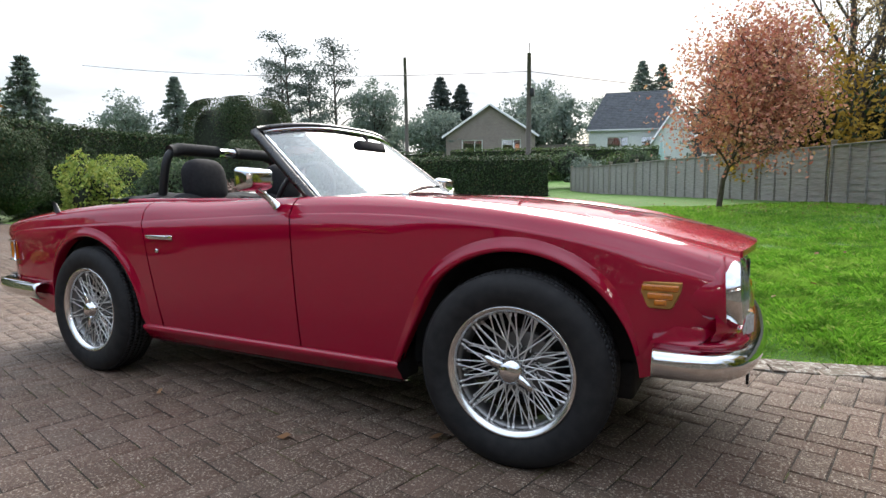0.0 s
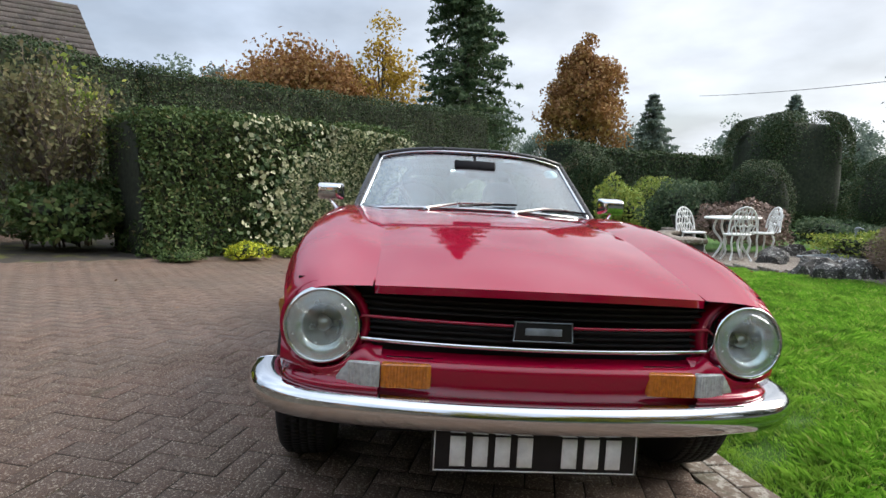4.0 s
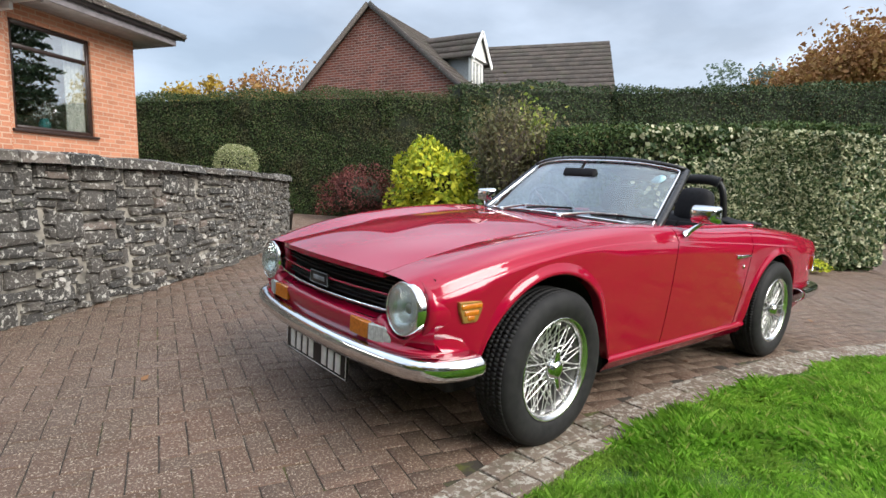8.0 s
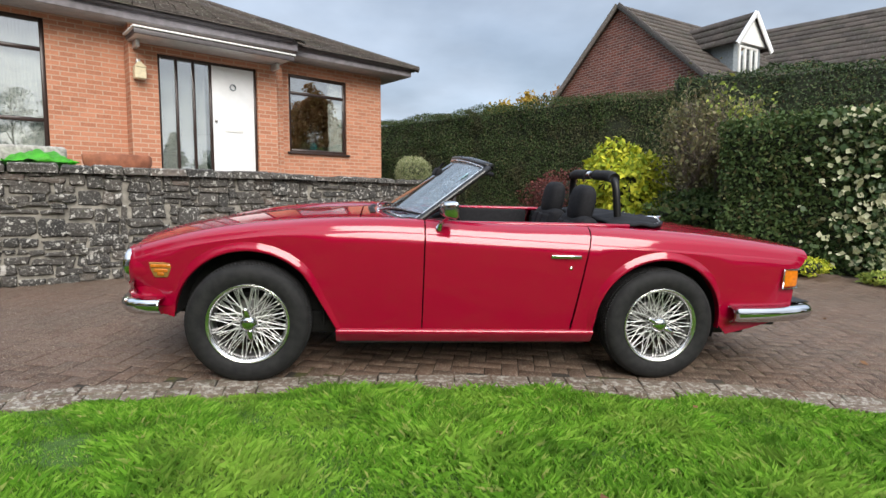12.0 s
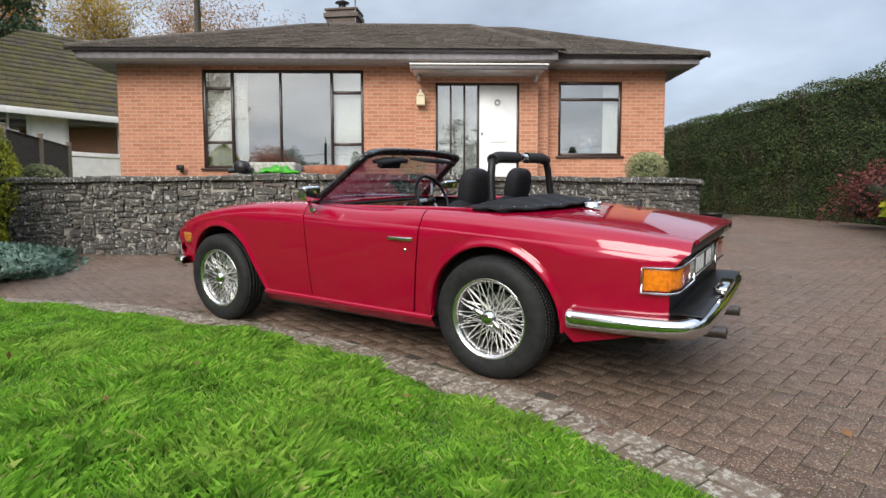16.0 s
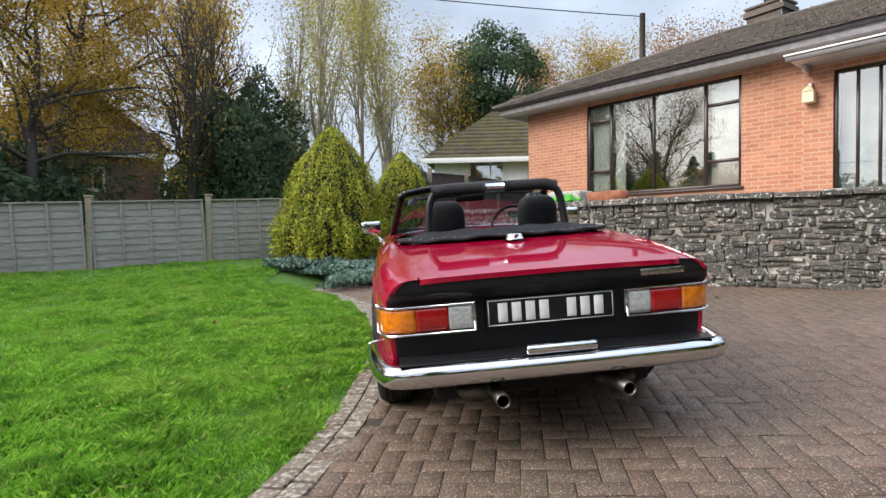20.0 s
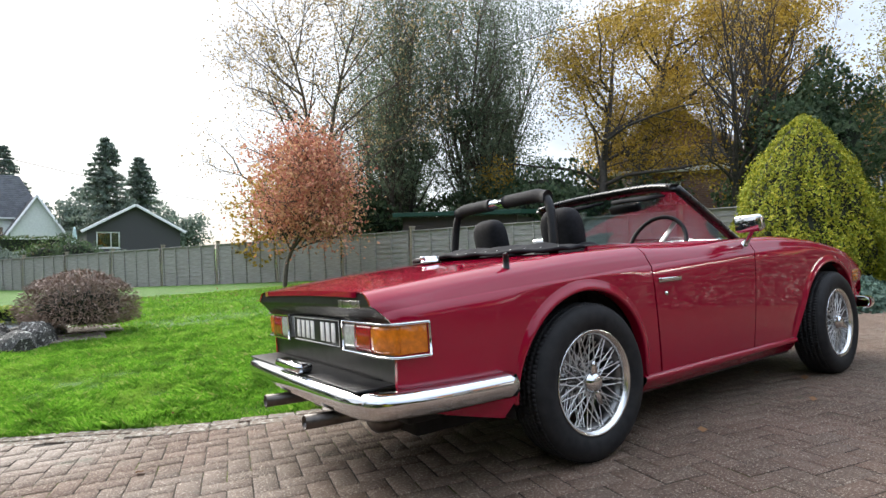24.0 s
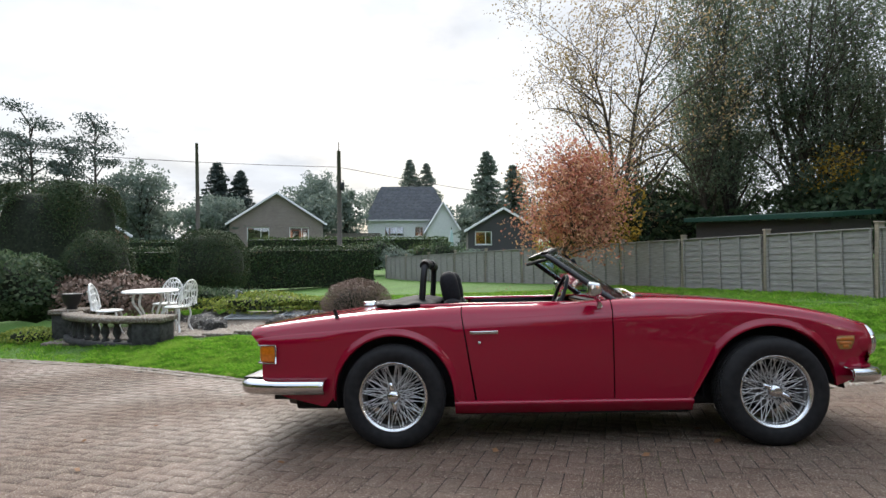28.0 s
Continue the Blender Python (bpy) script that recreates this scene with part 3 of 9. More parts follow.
def spline(ctrl, n):
    """n + 1 points on a smooth curve through the control points."""
    c = [Vector(p) for p in ctrl]
    out = []
    segs = len(c) - 1
    for k in range(n + 1):
        u = k / n * segs
        i = min(int(u), segs - 1)
        t = u - i
        p0, p1, p2, p3 = c[max(i - 1, 0)], c[i], c[i + 1], c[min(i + 2, segs)]
        out.append(0.5 * ((2 * p1) + (p2 - p0) * t + (2 * p0 - 5 * p1 + 4 * p2 - p3) * t * t + (3 * p1 - p0 - 3 * p2 + p3) * t ** 3))
    return out


# ---------- the lie of the land ----------
EDGE = [(-30, 6.5), (-12.5, 5.1), (-8.5, 3.80), (-5.5, 2.72), (-3.75, 2.02), (-2.9, 1.63), (-2.4, 1.35), (-1.9, 1.15), (-1.4, 1.02), (-0.7, 0.92), (0.2, 0.86), (0.8, 0.87), (1.5, 0.93), (2.3, 1.1), (3.5, 1.55), (4.6, 2.0)]


def edge_y(x):
    if x > 4.6:
        return 2.0 - (x - 4.6) * 0.75
    return lerp_table(EDGE, x)[0] if x > -30 else 6.5


def smooth01(t):
    t = min(1.0, max(0.0, t))
    return t * t * (3 - 2 * t)


def drive_z(x, y):
    r = max(1.0, math.hypot(x, y) / 9.0)
    rise = smooth01((-x - 1.5) / 4) * smooth01(y / 2.5) * (1 - smooth01((-x - 8) / 6))
    return (0.0282 * x - 0.0662 * y) / r ** 0.6 + 0.07 * rise


def lawn_z(x, y):
    r = max(1.0, math.hypot(x, y) / 22.0)
    return 0.116 + (0.048 * x - 0.022 * y) / r


def gz(x, y):
    d = y - edge_y(x)
    a = drive_z(x, y)
    if d <= 0:
        return a
    return a + (lawn_z(x, y) - a) * (1 - math.exp(-d / 0.7))

# ---------- ground ----------
def make_ground():
    bm = bmesh.new()
    def axis():
        a = [v * 0.4 for v in range(-30, 31)]
        s = 12.0
        while s < 900:
            s *= 1.22
            a += [s, -s]
        return sorted(a)
    ax = axis()
    rows = []
    for x in ax:
        rows.append([(x, y, gz(x, y) - (0.02 if y > edge_y(x) else 0.06)) for y in ax])
    grid(bm, rows)
    g = solo("ground", bm, TURF, "green lawn turf reaching out to the far hedges", "ground", kind="structure")
    return g


make_ground()


def make_drive_bed():
    bm = bmesh.new()
    rows = []
    for i in range(61):
        x = -30 + i * 0.75 if i < 30 else -7.5 + (i - 30) * 0.55
        ye = edge_y(x) - 0.02
        y0 = -16.0
        rows.append([(x, ye + (y0 - ye) * j / 40, drive_z(x, ye + (y0 - ye) * j / 40) - 0.0052) for j in range(41)])
    grid(bm, rows, flip=True)
    return solo("driveway", bm, JOINT, "brown block-paved driveway with mossy sand joints", "driveway", kind="structure")


DRIVE = make_drive_bed()

# ---------- the bungalow ----------
HU, HN = Vector((0.817, 0.577, 0)), Vector((-0.577, 0.817, 0))
HOUSE_M = Matrix(((HU.x, -HN.x, 0, 0), (HU.y, -HN.y, 0, 0), (0, 0, 1, 0), (0, 0, 0, 1)))
# local: x along the facade, y = -n (into the house), z up


def wall_with_holes(bm, x0, x1, z0, z1, y, thick, holes):
    """A wall in the plane y with rectangular openings, its reveals, and brick coordinates in metres."""
    xs = sorted({x0, x1, *[h[0] for h in holes], *[h[1] for h in holes]})
    zs = sorted({z0, z1, *[h[2] for h in holes], *[h[3] for h in holes]})
    solid = lambda cx, cz: not any(h[0] < cx < h[1] and h[2] < cz < h[3] for h in holes)
    b = bmesh.new()
    for i in range(len(xs) - 1):
        for j in range(len(zs) - 1):
            if solid((xs[i] + xs[i + 1]) / 2, (zs[j] + zs[j + 1]) / 2):
                bmesh.ops.create_cube(b, size=1, matrix=Matrix.LocRotScale(((xs[i] + xs[i + 1]) / 2, y + thick / 2, (zs[j] + zs[j + 1]) / 2), None, (xs[i + 1] - xs[i], thick, zs[j + 1] - zs[j])))
    bmesh.ops.remove_doubles(b, verts=b.verts[:], dist=1e-5)
    inner = [f for f in b.faces if sum(1 for e in f.edges if len(e.link_faces) > 2) == 4]
    seen = {}
    for f in list(b.faces):
        key = tuple(sorted(v.index for v in f.verts))
        seen.setdefault(tuple(round(c, 4) for c in f.calc_center_median()), []).append(f)
    dead = [f for fs in seen.values() if len(fs) > 1 for f in fs]
    bmesh.ops.delete(b, geom=dead, context="FACES_ONLY")
    join(bm, b)


def brick_uv(ob):
    me = ob.data
    uv = me.uv_layers.new(name="brick")
    for p in me.polygons:
        n = p.normal
        for li in p.loop_indices:
            c = me.vertices[me.loops[li].vertex_index].co
            if abs(n.z) > 0.7:
                uv.data[li].uv = (c.x, c.y)
            elif abs(n.x) > abs(n.y):
                uv.data[li].uv = (c.y, c.z)
            else:
                uv.data[li].uv = (c.x, c.z)
    return ob


def bar(bm, x0, x1, z0, z1, y0, y1, bev=0.006):
    box(bm, x0, x1, y0, y1, z0, z1, bev, seg=1)


def window_unit(parent, name, x0, x1, z0, z1, y, bars, frame_mat, sill=True, fw=0.06, m=None, curtains=()):
    """A framed window: outer frame, bars (v, pos) or (h, pos, a, b), panes, sill."""
    w = new(name); w.parent = parent
    bm = bmesh.new()
    for a in ((x0, x0 + fw, z0, z1), (x1 - fw, x1, z0, z1), (x0 + fw, x1 - fw, z0, z0 + fw), (x0 + fw, x1 - fw, z1 - fw, z1)):
        bar(bm, *a, y, y + 0.07)
    for b in bars:
        if b[0] == "v":
            bar(bm, b[1] - b[2] / 2, b[1] + b[2] / 2, z0 + fw, z1 - fw, y - 0.004, y + 0.074)
        else:
            bar(bm, b[2], b[3], b[1] - fw / 2, b[1] + fw / 2, y + 0.003, y + 0.067)
    part("window_frame", bm, frame_mat, w)
    bm = bmesh.new()
    box(bm, x0 + fw * 0.5, x1 - fw * 0.5, y + 0.030, y + 0.036, z0 + fw * 0.5, z1 - fw * 0.5)
    p = part("pane", bm, PANE, w, smooth=False)
    p.visible_shadow = False
    if sill:
        bm = bmesh.new()
        box(bm, x0 - 0.05, x1 + 0.05, y - 0.09, y + 0.05, z0 - 0.045, z0 - 0.002, 0.008)
        part("window_sill", bm, frame_mat, w)
    for a, b_ in curtains:
        bm = bmesh.new()
        k = 40
        grid(bm, [[(a + (b_ - a) * i / k, y + 0.13 + 0.025 * math.sin(i * 2.1) + 0.012 * math.sin(i * 0.7), z) for z in (z0 + 0.03, z1 - 0.05)] for i in range(k + 1)])
        part("curtain", bm, CURTAIN, w, "pale hanging curtain")
    return w


def make_house():
    h = thing("bungalow", "single-storey orange brick bungalow with a low tiled roof", "house", HOUSE_M, kind="")
    FZ, TZ = 0.45, 3.78
    # walls: main front, porch bay, set-back wing
    bm = bmesh.new()
    wall_with_holes(bm, 0.12, 6.22, FZ, TZ, 7.76, 0.28, [(1.19, 4.50, 1.66, 3.68)])
    wall_with_holes(bm, 5.94, 6.22, FZ, TZ, 8.04, 7.0, [])
    brick_uv(part("wall", bm, BRICK, h, smooth=False))
    bm = bmesh.new()
    wall_with_holes(bm, -2.38, 0.12, FZ, TZ - 0.003, 7.45, 0.34, [(-2.00, -0.30, 1.25, 3.36)])
    brick_uv(part("wall", bm, BRICK, h, smooth=False))
    bm = bmesh.new()
    wall_with_holes(bm, -5.24, -2.38, FZ, TZ - 0.006, 8.09, 0.28, [(-4.31, -2.94, 1.95, 3.53)])
    wall_with_holes(bm, -2.66, -2.38, FZ, TZ - 0.006, 7.79, 0.30, [])
    wall_with_holes(bm, -5.24, -4.96, FZ, TZ - 0.006, 8.37, 6.5, [])
    brick_uv(part("wall", bm, BRICK, h, smooth=False))
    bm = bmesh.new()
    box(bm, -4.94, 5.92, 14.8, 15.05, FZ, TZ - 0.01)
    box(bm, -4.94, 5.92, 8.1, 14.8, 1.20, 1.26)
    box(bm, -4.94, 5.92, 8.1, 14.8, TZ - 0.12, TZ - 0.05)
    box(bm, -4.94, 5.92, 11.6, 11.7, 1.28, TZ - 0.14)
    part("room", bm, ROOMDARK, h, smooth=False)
    # windows
    window_unit(h, "window", 1.19, 4.50, 1.66, 3.68, 7.79, [("v", 3.90, 0.06), ("v", 2.91, 0.05), ("v", 1.85, 0.06), ("h", 3.30, 3.93, 4.44), ("h", 2.20, 3.93, 4.44), ("h", 3.22, 1.25, 1.82), ("h", 2.16, 1.25, 1.82)], FRAME_BROWN, curtains=((3.95, 4.44), (1.22, 1.80), (3.62, 3.86)))
    window_unit(h, "window", -4.31, -2.94, 1.95, 3.53, 8.12, [("h", 3.16, -4.25, -3.0)], FRAME_BROWN, curtains=((-4.28, -3.95),))
    # porch: glazed side light and door
    porch = new("porch_screen"); porch.parent = h
    bm = bmesh.new()
    y = 7.50
    for x0, x1, z0, z1 in ((-2.00, -1.955, 1.25, 3.36), (-0.345, -0.30, 1.25, 3.36), (-1.955, -0.345, 3.315, 3.36), (-1.19, -1.145, 1.25, 3.315), (-0.625, -0.585, 1.28, 3.315), (-0.905, -0.865, 1.28, 3.315), (-1.145, -0.345, 1.25, 1.31)):
        bar(bm, x0, x1, z0, z1, y, y + 0.08)
    part("door_frame", bm, FRAME_BROWN, porch)
    bm = bmesh.new()
    box(bm, -1.15, -0.34, y + 0.03, y + 0.036, 1.30, 3.33)
    part("pane", bm, PANE, porch, "reeded side light glass", smooth=False).visible_shadow = False
    bm = bmesh.new()
    box(bm, -1.15, -0.34, y + 0.25, y + 0.27, 1.25, 3.33)
    part("blind", bm, CURTAIN, porch, "pale blind behind the side light", smooth=False)
    door = new("front_door"); door.parent = h
    bm = bmesh.new()
    box(bm, -1.955, -1.19, y + 0.015, y + 0.06, 1.27, 3.315, 0.004)
    part("door_leaf", bm, DOORWHITE, door, "plain white front door")
    bm = bmesh.new()
    lathe(bm, [(0.045, -0.01), (0.055, 0.0), (0.06, 0.012), (0.055, 0.022), (0.045, 0.022), (0.045, -0.01)], 20, pose(-1.56, y + 0.005, 2.97, 90))
    part("wreath", bm, LEADGREY, door, "small grey ring knocker")
    bm = bmesh.new()
    box(bm, -1.73, -1.40, y + 0.004, y + 0.016, 2.17, 2.27, 0.004)
    part("letter_plate", bm, FRAME_WHITE, door, "pale letter plate")
    bm = bmesh.new()
    lathe(bm, [(0.0, 0.05), (0.02, 0.05), (0.025, 0.03), (0.01, 0.02), (0.01, 0.0)], 14, pose(-1.24, y + 0.015, 2.35, 90))
    part("door_knob", bm, STAINLESS, door)
    # canopy over the porch
    can = new("canopy"); can.parent = h
    bm = bmesh.new()
    box(bm, -2.42, 0.16, 6.85, 7.45, 3.49, 3.545, 0.004)
    box(bm, -2.44, 0.18, 6.82, 6.86, 3.46, 3.535, 0.006)
    part("canopy_slab", bm, GUTTER, can, "flat grey canopy slab")
    bm = bmesh.new()
    box(bm, -2.46, 0.20, 6.80, 7.44, 3.546, 3.575, 0.006)
    part("canopy_top", bm, FRAME_WHITE, can, "white edge of the canopy roof")
    bm = bmesh.new()
    box(bm, -2.40, 0.14, 6.88, 7.44, 3.472, 3.488, 0.003)
    part("canopy_lining", bm, ALU, can, "pale canopy lining")
    for x in (-2.30, 0.04):
        bm = bmesh.new()
        box(bm, x - 0.03, x + 0.03, 7.20, 7.45, 3.36, 3.47, 0.01)
        part("bracket", bm, ALU, can)
    bm = bmesh.new()
    bar(bm, -2.30, -0.2, 3.57, 3.74, 7.415, 7.45)
    part("panel", bm, FASCIA, can, "dark board above the canopy")
    # wall lantern
    lan = new("wall_lantern"); lan.parent = h
    bm = bmesh.new()
    box(bm, -0.03, 0.03, 7.38, 7.45, 3.10, 3.20, 0.01)
    part("bracket", bm, ALU, lan)
    bm = bmesh.new()
    box(bm, -0.085, 0.085, 7.27, 7.41, 2.88, 3.06, 0.012)
    part("shade", bm, CREAM, lan, "cream glazed lantern body", smooth=False)
    bm = bmesh.new()
    lathe(bm, [(0.0, 0.10), (0.03, 0.09), (0.115, 0.01), (0.115, 0.0), (0.0, 0.0)], 4, pose(0, 7.34, 3.06, 0, 0, 45))
    part("cap", bm, CREAM, lan, "pyramid lantern cap", smooth=False)
    # eaves: fascia, soffit, gutter
    outline = [(6.72, 7.25), (-2.72, 7.25), (-2.72, 7.55), (-5.70, 7.55), (-5.70, 15.6), (6.72, 15.6)]
    for i in range(len(outline)):
        (ax, ay), (bx, by) = outline[i], outline[(i + 1) % len(outline)]
        d = Vector((bx - ax, by - ay, 0)); n = Vector((d.y, -d.x, 0)).normalized()
        L_ = d.length
        ang = math.degrees(math.atan2(d.y, d.x))
        bm = bmesh.new()
        box(bm, 0.0, L_, -0.012, 0.014, 3.76, 3.95, 0.004, pose(ax, ay, 0, 0, 0, ang))
        part("fascia", bm, FASCIA, h, "grey painted fascia board")
    bm = bmesh.new()
    box(bm, -2.70, 6.70, 7.27, 8.3, 3.765, 3.785)
    box(bm, -5.68, -2.70, 7.57, 8.3, 3.766, 3.786)
    box(bm, 6.0, 6.70, 8.3, 15.5, 3.764, 3.784)
    box(bm, -5.68, -5.0, 8.3, 15.5, 3.764, 3.784)
    part("soffit", bm, SOFFIT, h)
    bm = bmesh.new()
    gut = [(-0.05, 0.05), (-0.045, 0.0), (0.0, -0.03), (0.045, 0.0), (0.05, 0.05), (0.035, 0.05), (0.03, 0.01), (0.0, -0.012), (-0.03, 0.01), (-0.035, 0.05)]
    sweep(bm, [(6.78, 7.19, 3.92), (-2.60, 7.19, 3.90)], gut)
    sweep(bm, [(-2.70, 7.49, 3.90), (-5.76, 7.49, 3.89)], gut)
    part("gutter", bm, GUTTER, h, "dull grey half-round gutter")
    # hipped roof in two lifts, with courses of tiles
    roof = new("roof"); roof.parent = h
    planes = []
    RZ, E = 5.72, 3.93
    x0, x1, y0, y1 = -2.9, 6.85, 7.12, 15.7
    ridge_y = 11.4
    planes.append([(x0, y0, E), (x1, y0, E), (x1 - 3.9, ridge_y, RZ), (x0 + 1.6, ridge_y, RZ)])
    planes.append([(x1, y0, E), (x1, y1, E), (x1 - 3.9, ridge_y, RZ), (x1 - 3.9, ridge_y, RZ)])
    planes.append([(x1, y1, E), (x0, y1, E), (x0 + 1.6, ridge_y, RZ), (x1 - 3.9, ridge_y, RZ)])
    planes.append([(-5.85, 7.42, E - 0.02), (x0 + 0.2, 7.42, E - 0.02), (x0 + 1.6, 11.3, RZ - 0.10), (-2.4, 11.0, RZ - 0.20)])
    planes.append([(-5.85, 15.7, E), (-5.85, 7.42, E - 0.02), (-2.4, 11.0, RZ - 0.20), (-2.4, 12.0, RZ - 0.20)])
    planes.append([(x0, 15.7, E), (-5.85, 15.7, E), (-2.4, 12.0, RZ - 0.20), (x0 + 1.6, 12.0, RZ - 0.10)])
    planes.append([(-2.4, 12.0, RZ - 0.20), (-2.4, 11.0, RZ - 0.20), (x0 + 1.6, 11.3, RZ - 0.10), (x0 + 1.6, 12.0, RZ - 0.10)])
    for pl in planes:
        roof_plane(roof, pl, TILE)
    bm = bmesh.new()
    rp = [(-0.13, -0.05), (-0.1, 0.02), (0, 0.06), (0.1, 0.02), (0.13, -0.05)]
    for a, b_ in (((x0 + 1.6, ridge_y, RZ + 0.02), (x1 - 3.9, ridge_y, RZ + 0.02)), ((x1 - 3.9, ridge_y, RZ + 0.02), (x1, y0, E + 0.02)), ((x0 + 1.6, ridge_y, RZ + 0.02), (x0 + 0.1, y0 + 0.1, E + 0.05)), ((-2.4, 11.0, RZ - 0.18), (-5.85, 7.42, E)), ((-2.4, 11.0, RZ - 0.18), (x0 + 1.6, 11.3, RZ - 0.08))):
        a, b_ = Vector(a), Vector(b_)
        k = max(2, int((b_ - a).length / 0.42))
        for i in range(k):
            sweep(bm, [a.lerp(b_, i / k), a.lerp(b_, (i + 0.97) / k)], rp)
    part("ridge_tile", bm, TILE, roof, "row of half-round ridge tiles")
    # chimney
    ch = new("chimney"); ch.parent = h
    cm = pose(2.2, 12.0, 0, 0, 0, 8)
    bm = bmesh.new()
    box(bm, -0.42, 0.42, -0.3, 0.3, 4.6, 6.25, 0.006)
    box(bm, -0.48, 0.48, -0.36, 0.36, 6.06, 6.18, 0.006)
    box(bm, -0.46, 0.46, -0.34, 0.34, 6.25, 6.31, 0.01)
    brick_uv(part("stack", bm, BRICK_DARK, ch, "dark weathered brick stack", smooth=False, m=cm))
    bm = bmesh.new()
    lathe(bm, [(0.11, 0.0), (0.12, 0.04), (0.10, 0.08), (0.10, 0.2), (0.2, 0.24), (0.0, 0.34)], 16, pose(0.05, 0, 6.30))
    part("pot", bm, BLACKPOT, ch, "squat cowled chimney pot", m=cm)
    bm = bmesh.new()
    tube(bm, [(-0.4, -0.3, 5.7), (-0.4, -0.3, 6.75)], 0.016, 6)
    tube(bm, [(-0.4, -0.3, 6.7), (-1.1, -0.5, 6.95)], 0.010, 6)
    for i in range(7):
        t = i / 6
        c = Vector((-0.4, -0.3, 6.7)).lerp(Vector((-1.1, -0.5, 6.95)), t)
        tube(bm, [c + Vector((0.07, -0.22, 0)), c - Vector((0.07, -0.22, 0))], 0.005, 4)
    part("aerial", bm, STAINLESS, ch, "thin roof television aerial", m=cm)
    return h


def roof_plane(parent, quad, mat, tw=0.33, course=0.30):
    """Overlapping tiles over a sloping four-sided plane, joined; each tile is its own island."""
    a, b, c, d = (Vector(p) for p in quad)
    n = (b - a).cross(d - a).normalized()
    if n.z < 0:
        n = -n
    vs, fs = [], []
    steps = max(1, int(((c + d) / 2 - (a + b) / 2).length / course))
    for i in range(steps):
        t0, t1 = i / steps, (i + 1.12) / steps
        l0, r0 = a.lerp(d, t0), b.lerp(c, t0)
        l1, r1 = a.lerp(d, min(t1, 1)), b.lerp(c, min(t1, 1))
        k = max(1, int((r0 - l0).length / tw))
        off = 0.5 if i % 2 else 0.0
        for j in range(-1, k + 1):
            u0, u1 = max(0, (j + off) / k), min(1, (j + 1 + off) / k - 0.012 / max(0.3, (r0 - l0).length))
            if u1 <= u0:
                continue
            jig = random.uniform(-0.006, 0.006)
            p = [l0.lerp(r0, u0) + n * (0.04 + jig), l0.lerp(r0, u1) + n * (0.04 + jig), l1.lerp(r1, u1) + n * 0.006, l1.lerp(r1, u0) + n * 0.006]
            q = [p[0] - n * 0.03, p[1] - n * 0.03]
            base = len(vs)
            vs += [*p, *q]
            fs += [(base, base + 1, base + 2, base + 3), (base + 4, base + 5, base + 1, base)]
    vs += [a - n * 0.01, b - n * 0.01, c - n * 0.01, d - n * 0.01]
    fs.append((len(vs) - 4, len(vs) - 3, len(vs) - 2, len(vs) - 1))
    return soup("tile_slope", [tuple(v) for v in vs], fs, mat, parent, "courses of overlapping tiles", kind="stuff")


make_house()

# ---------- the roadster ----------
CAR_M = Matrix(((0.999603, 0.000931, -0.028147, 0), (0.000931, 0.997815, 0.066066, 0), (0.028147, -0.066066, 0.997418, 0), (0, 0, 0, 1)))
AXF, AXR, WZ = 1.112, -1.114, 0.312
STEER = 2.5                                        # front wheels turned a little to the left
ARCH_F, ARCH_R = 0.378, 0.368
# x, half width at crease, crease height, peak y, peak z, seam y, seam z, centre z
BODY = [
    (-2.03, 0.655, 0.665, 0.59, 0.737, 0.53, 0.742, 0.748),
    (-1.95, 0.675, 0.675, 0.60, 0.750, 0.53, 0.754, 0.762),
    (-1.60, 0.706, 0.702, 0.62, 0.792, 0.53, 0.797, 0.808),
    (-1.20, 0.716, 0.724, 0.63, 0.825, 0.53, 0.830, 0.842),
    (-0.72, 0.716, 0.750, 0.645, 0.843, 0.60, 0.845, 0.855),
    (-0.25, 0.714, 0.772, 0.645, 0.845, 0.61, 0.847, 0.855),
    (0.21, 0.712, 0.792, 0.635, 0.862, 0.50, 0.858, 0.868),
    (0.55, 0.710, 0.797, 0.615, 0.866, 0.46, 0.850, 0.866),
    (0.92, 0.706, 0.780, 0.595, 0.845, 0.445, 0.826, 0.848),
    (1.20, 0.700, 0.745, 0.580, 0.812, 0.435, 0.795, 0.818),
    (1.42, 0.690, 0.705, 0.570, 0.770, 0.43, 0.758, 0.782),
    (1.60, 0.668, 0.655, 0.560, 0.722, 0.43, 0.718, 0.738),
    (1.69, 0.645, 0.625, 0.553, 0.693, 0.43, 0.695, 0.710),
    (1.735, 0.615, 0.605, 0.55, 0.678, 0.43, 0.684, 0.694),
]


def body_y(x, z):
    Y, zc = lerp_table(BODY, x)[:2]
    if z >= zc:
        return Y
    t = (zc - z) / 0.5
    tuck = 0.075 * min(1.0, max(0.0, (x - 1.50) / 0.23)) ** 1.5 * min(1.0, max(0.0, (0.52 - z) / 0.10))
    return Y - 0.040 * t ** 1.7 - tuck


# the front arch runs on from the circle in a straight raked edge behind the wheel
RAKE_X0, RAKE_X1, RAKE_Z0 = AXF - 0.766 * ARCH_F, AXF - 1.17 * ARCH_F, WZ + 0.643 * ARCH_F


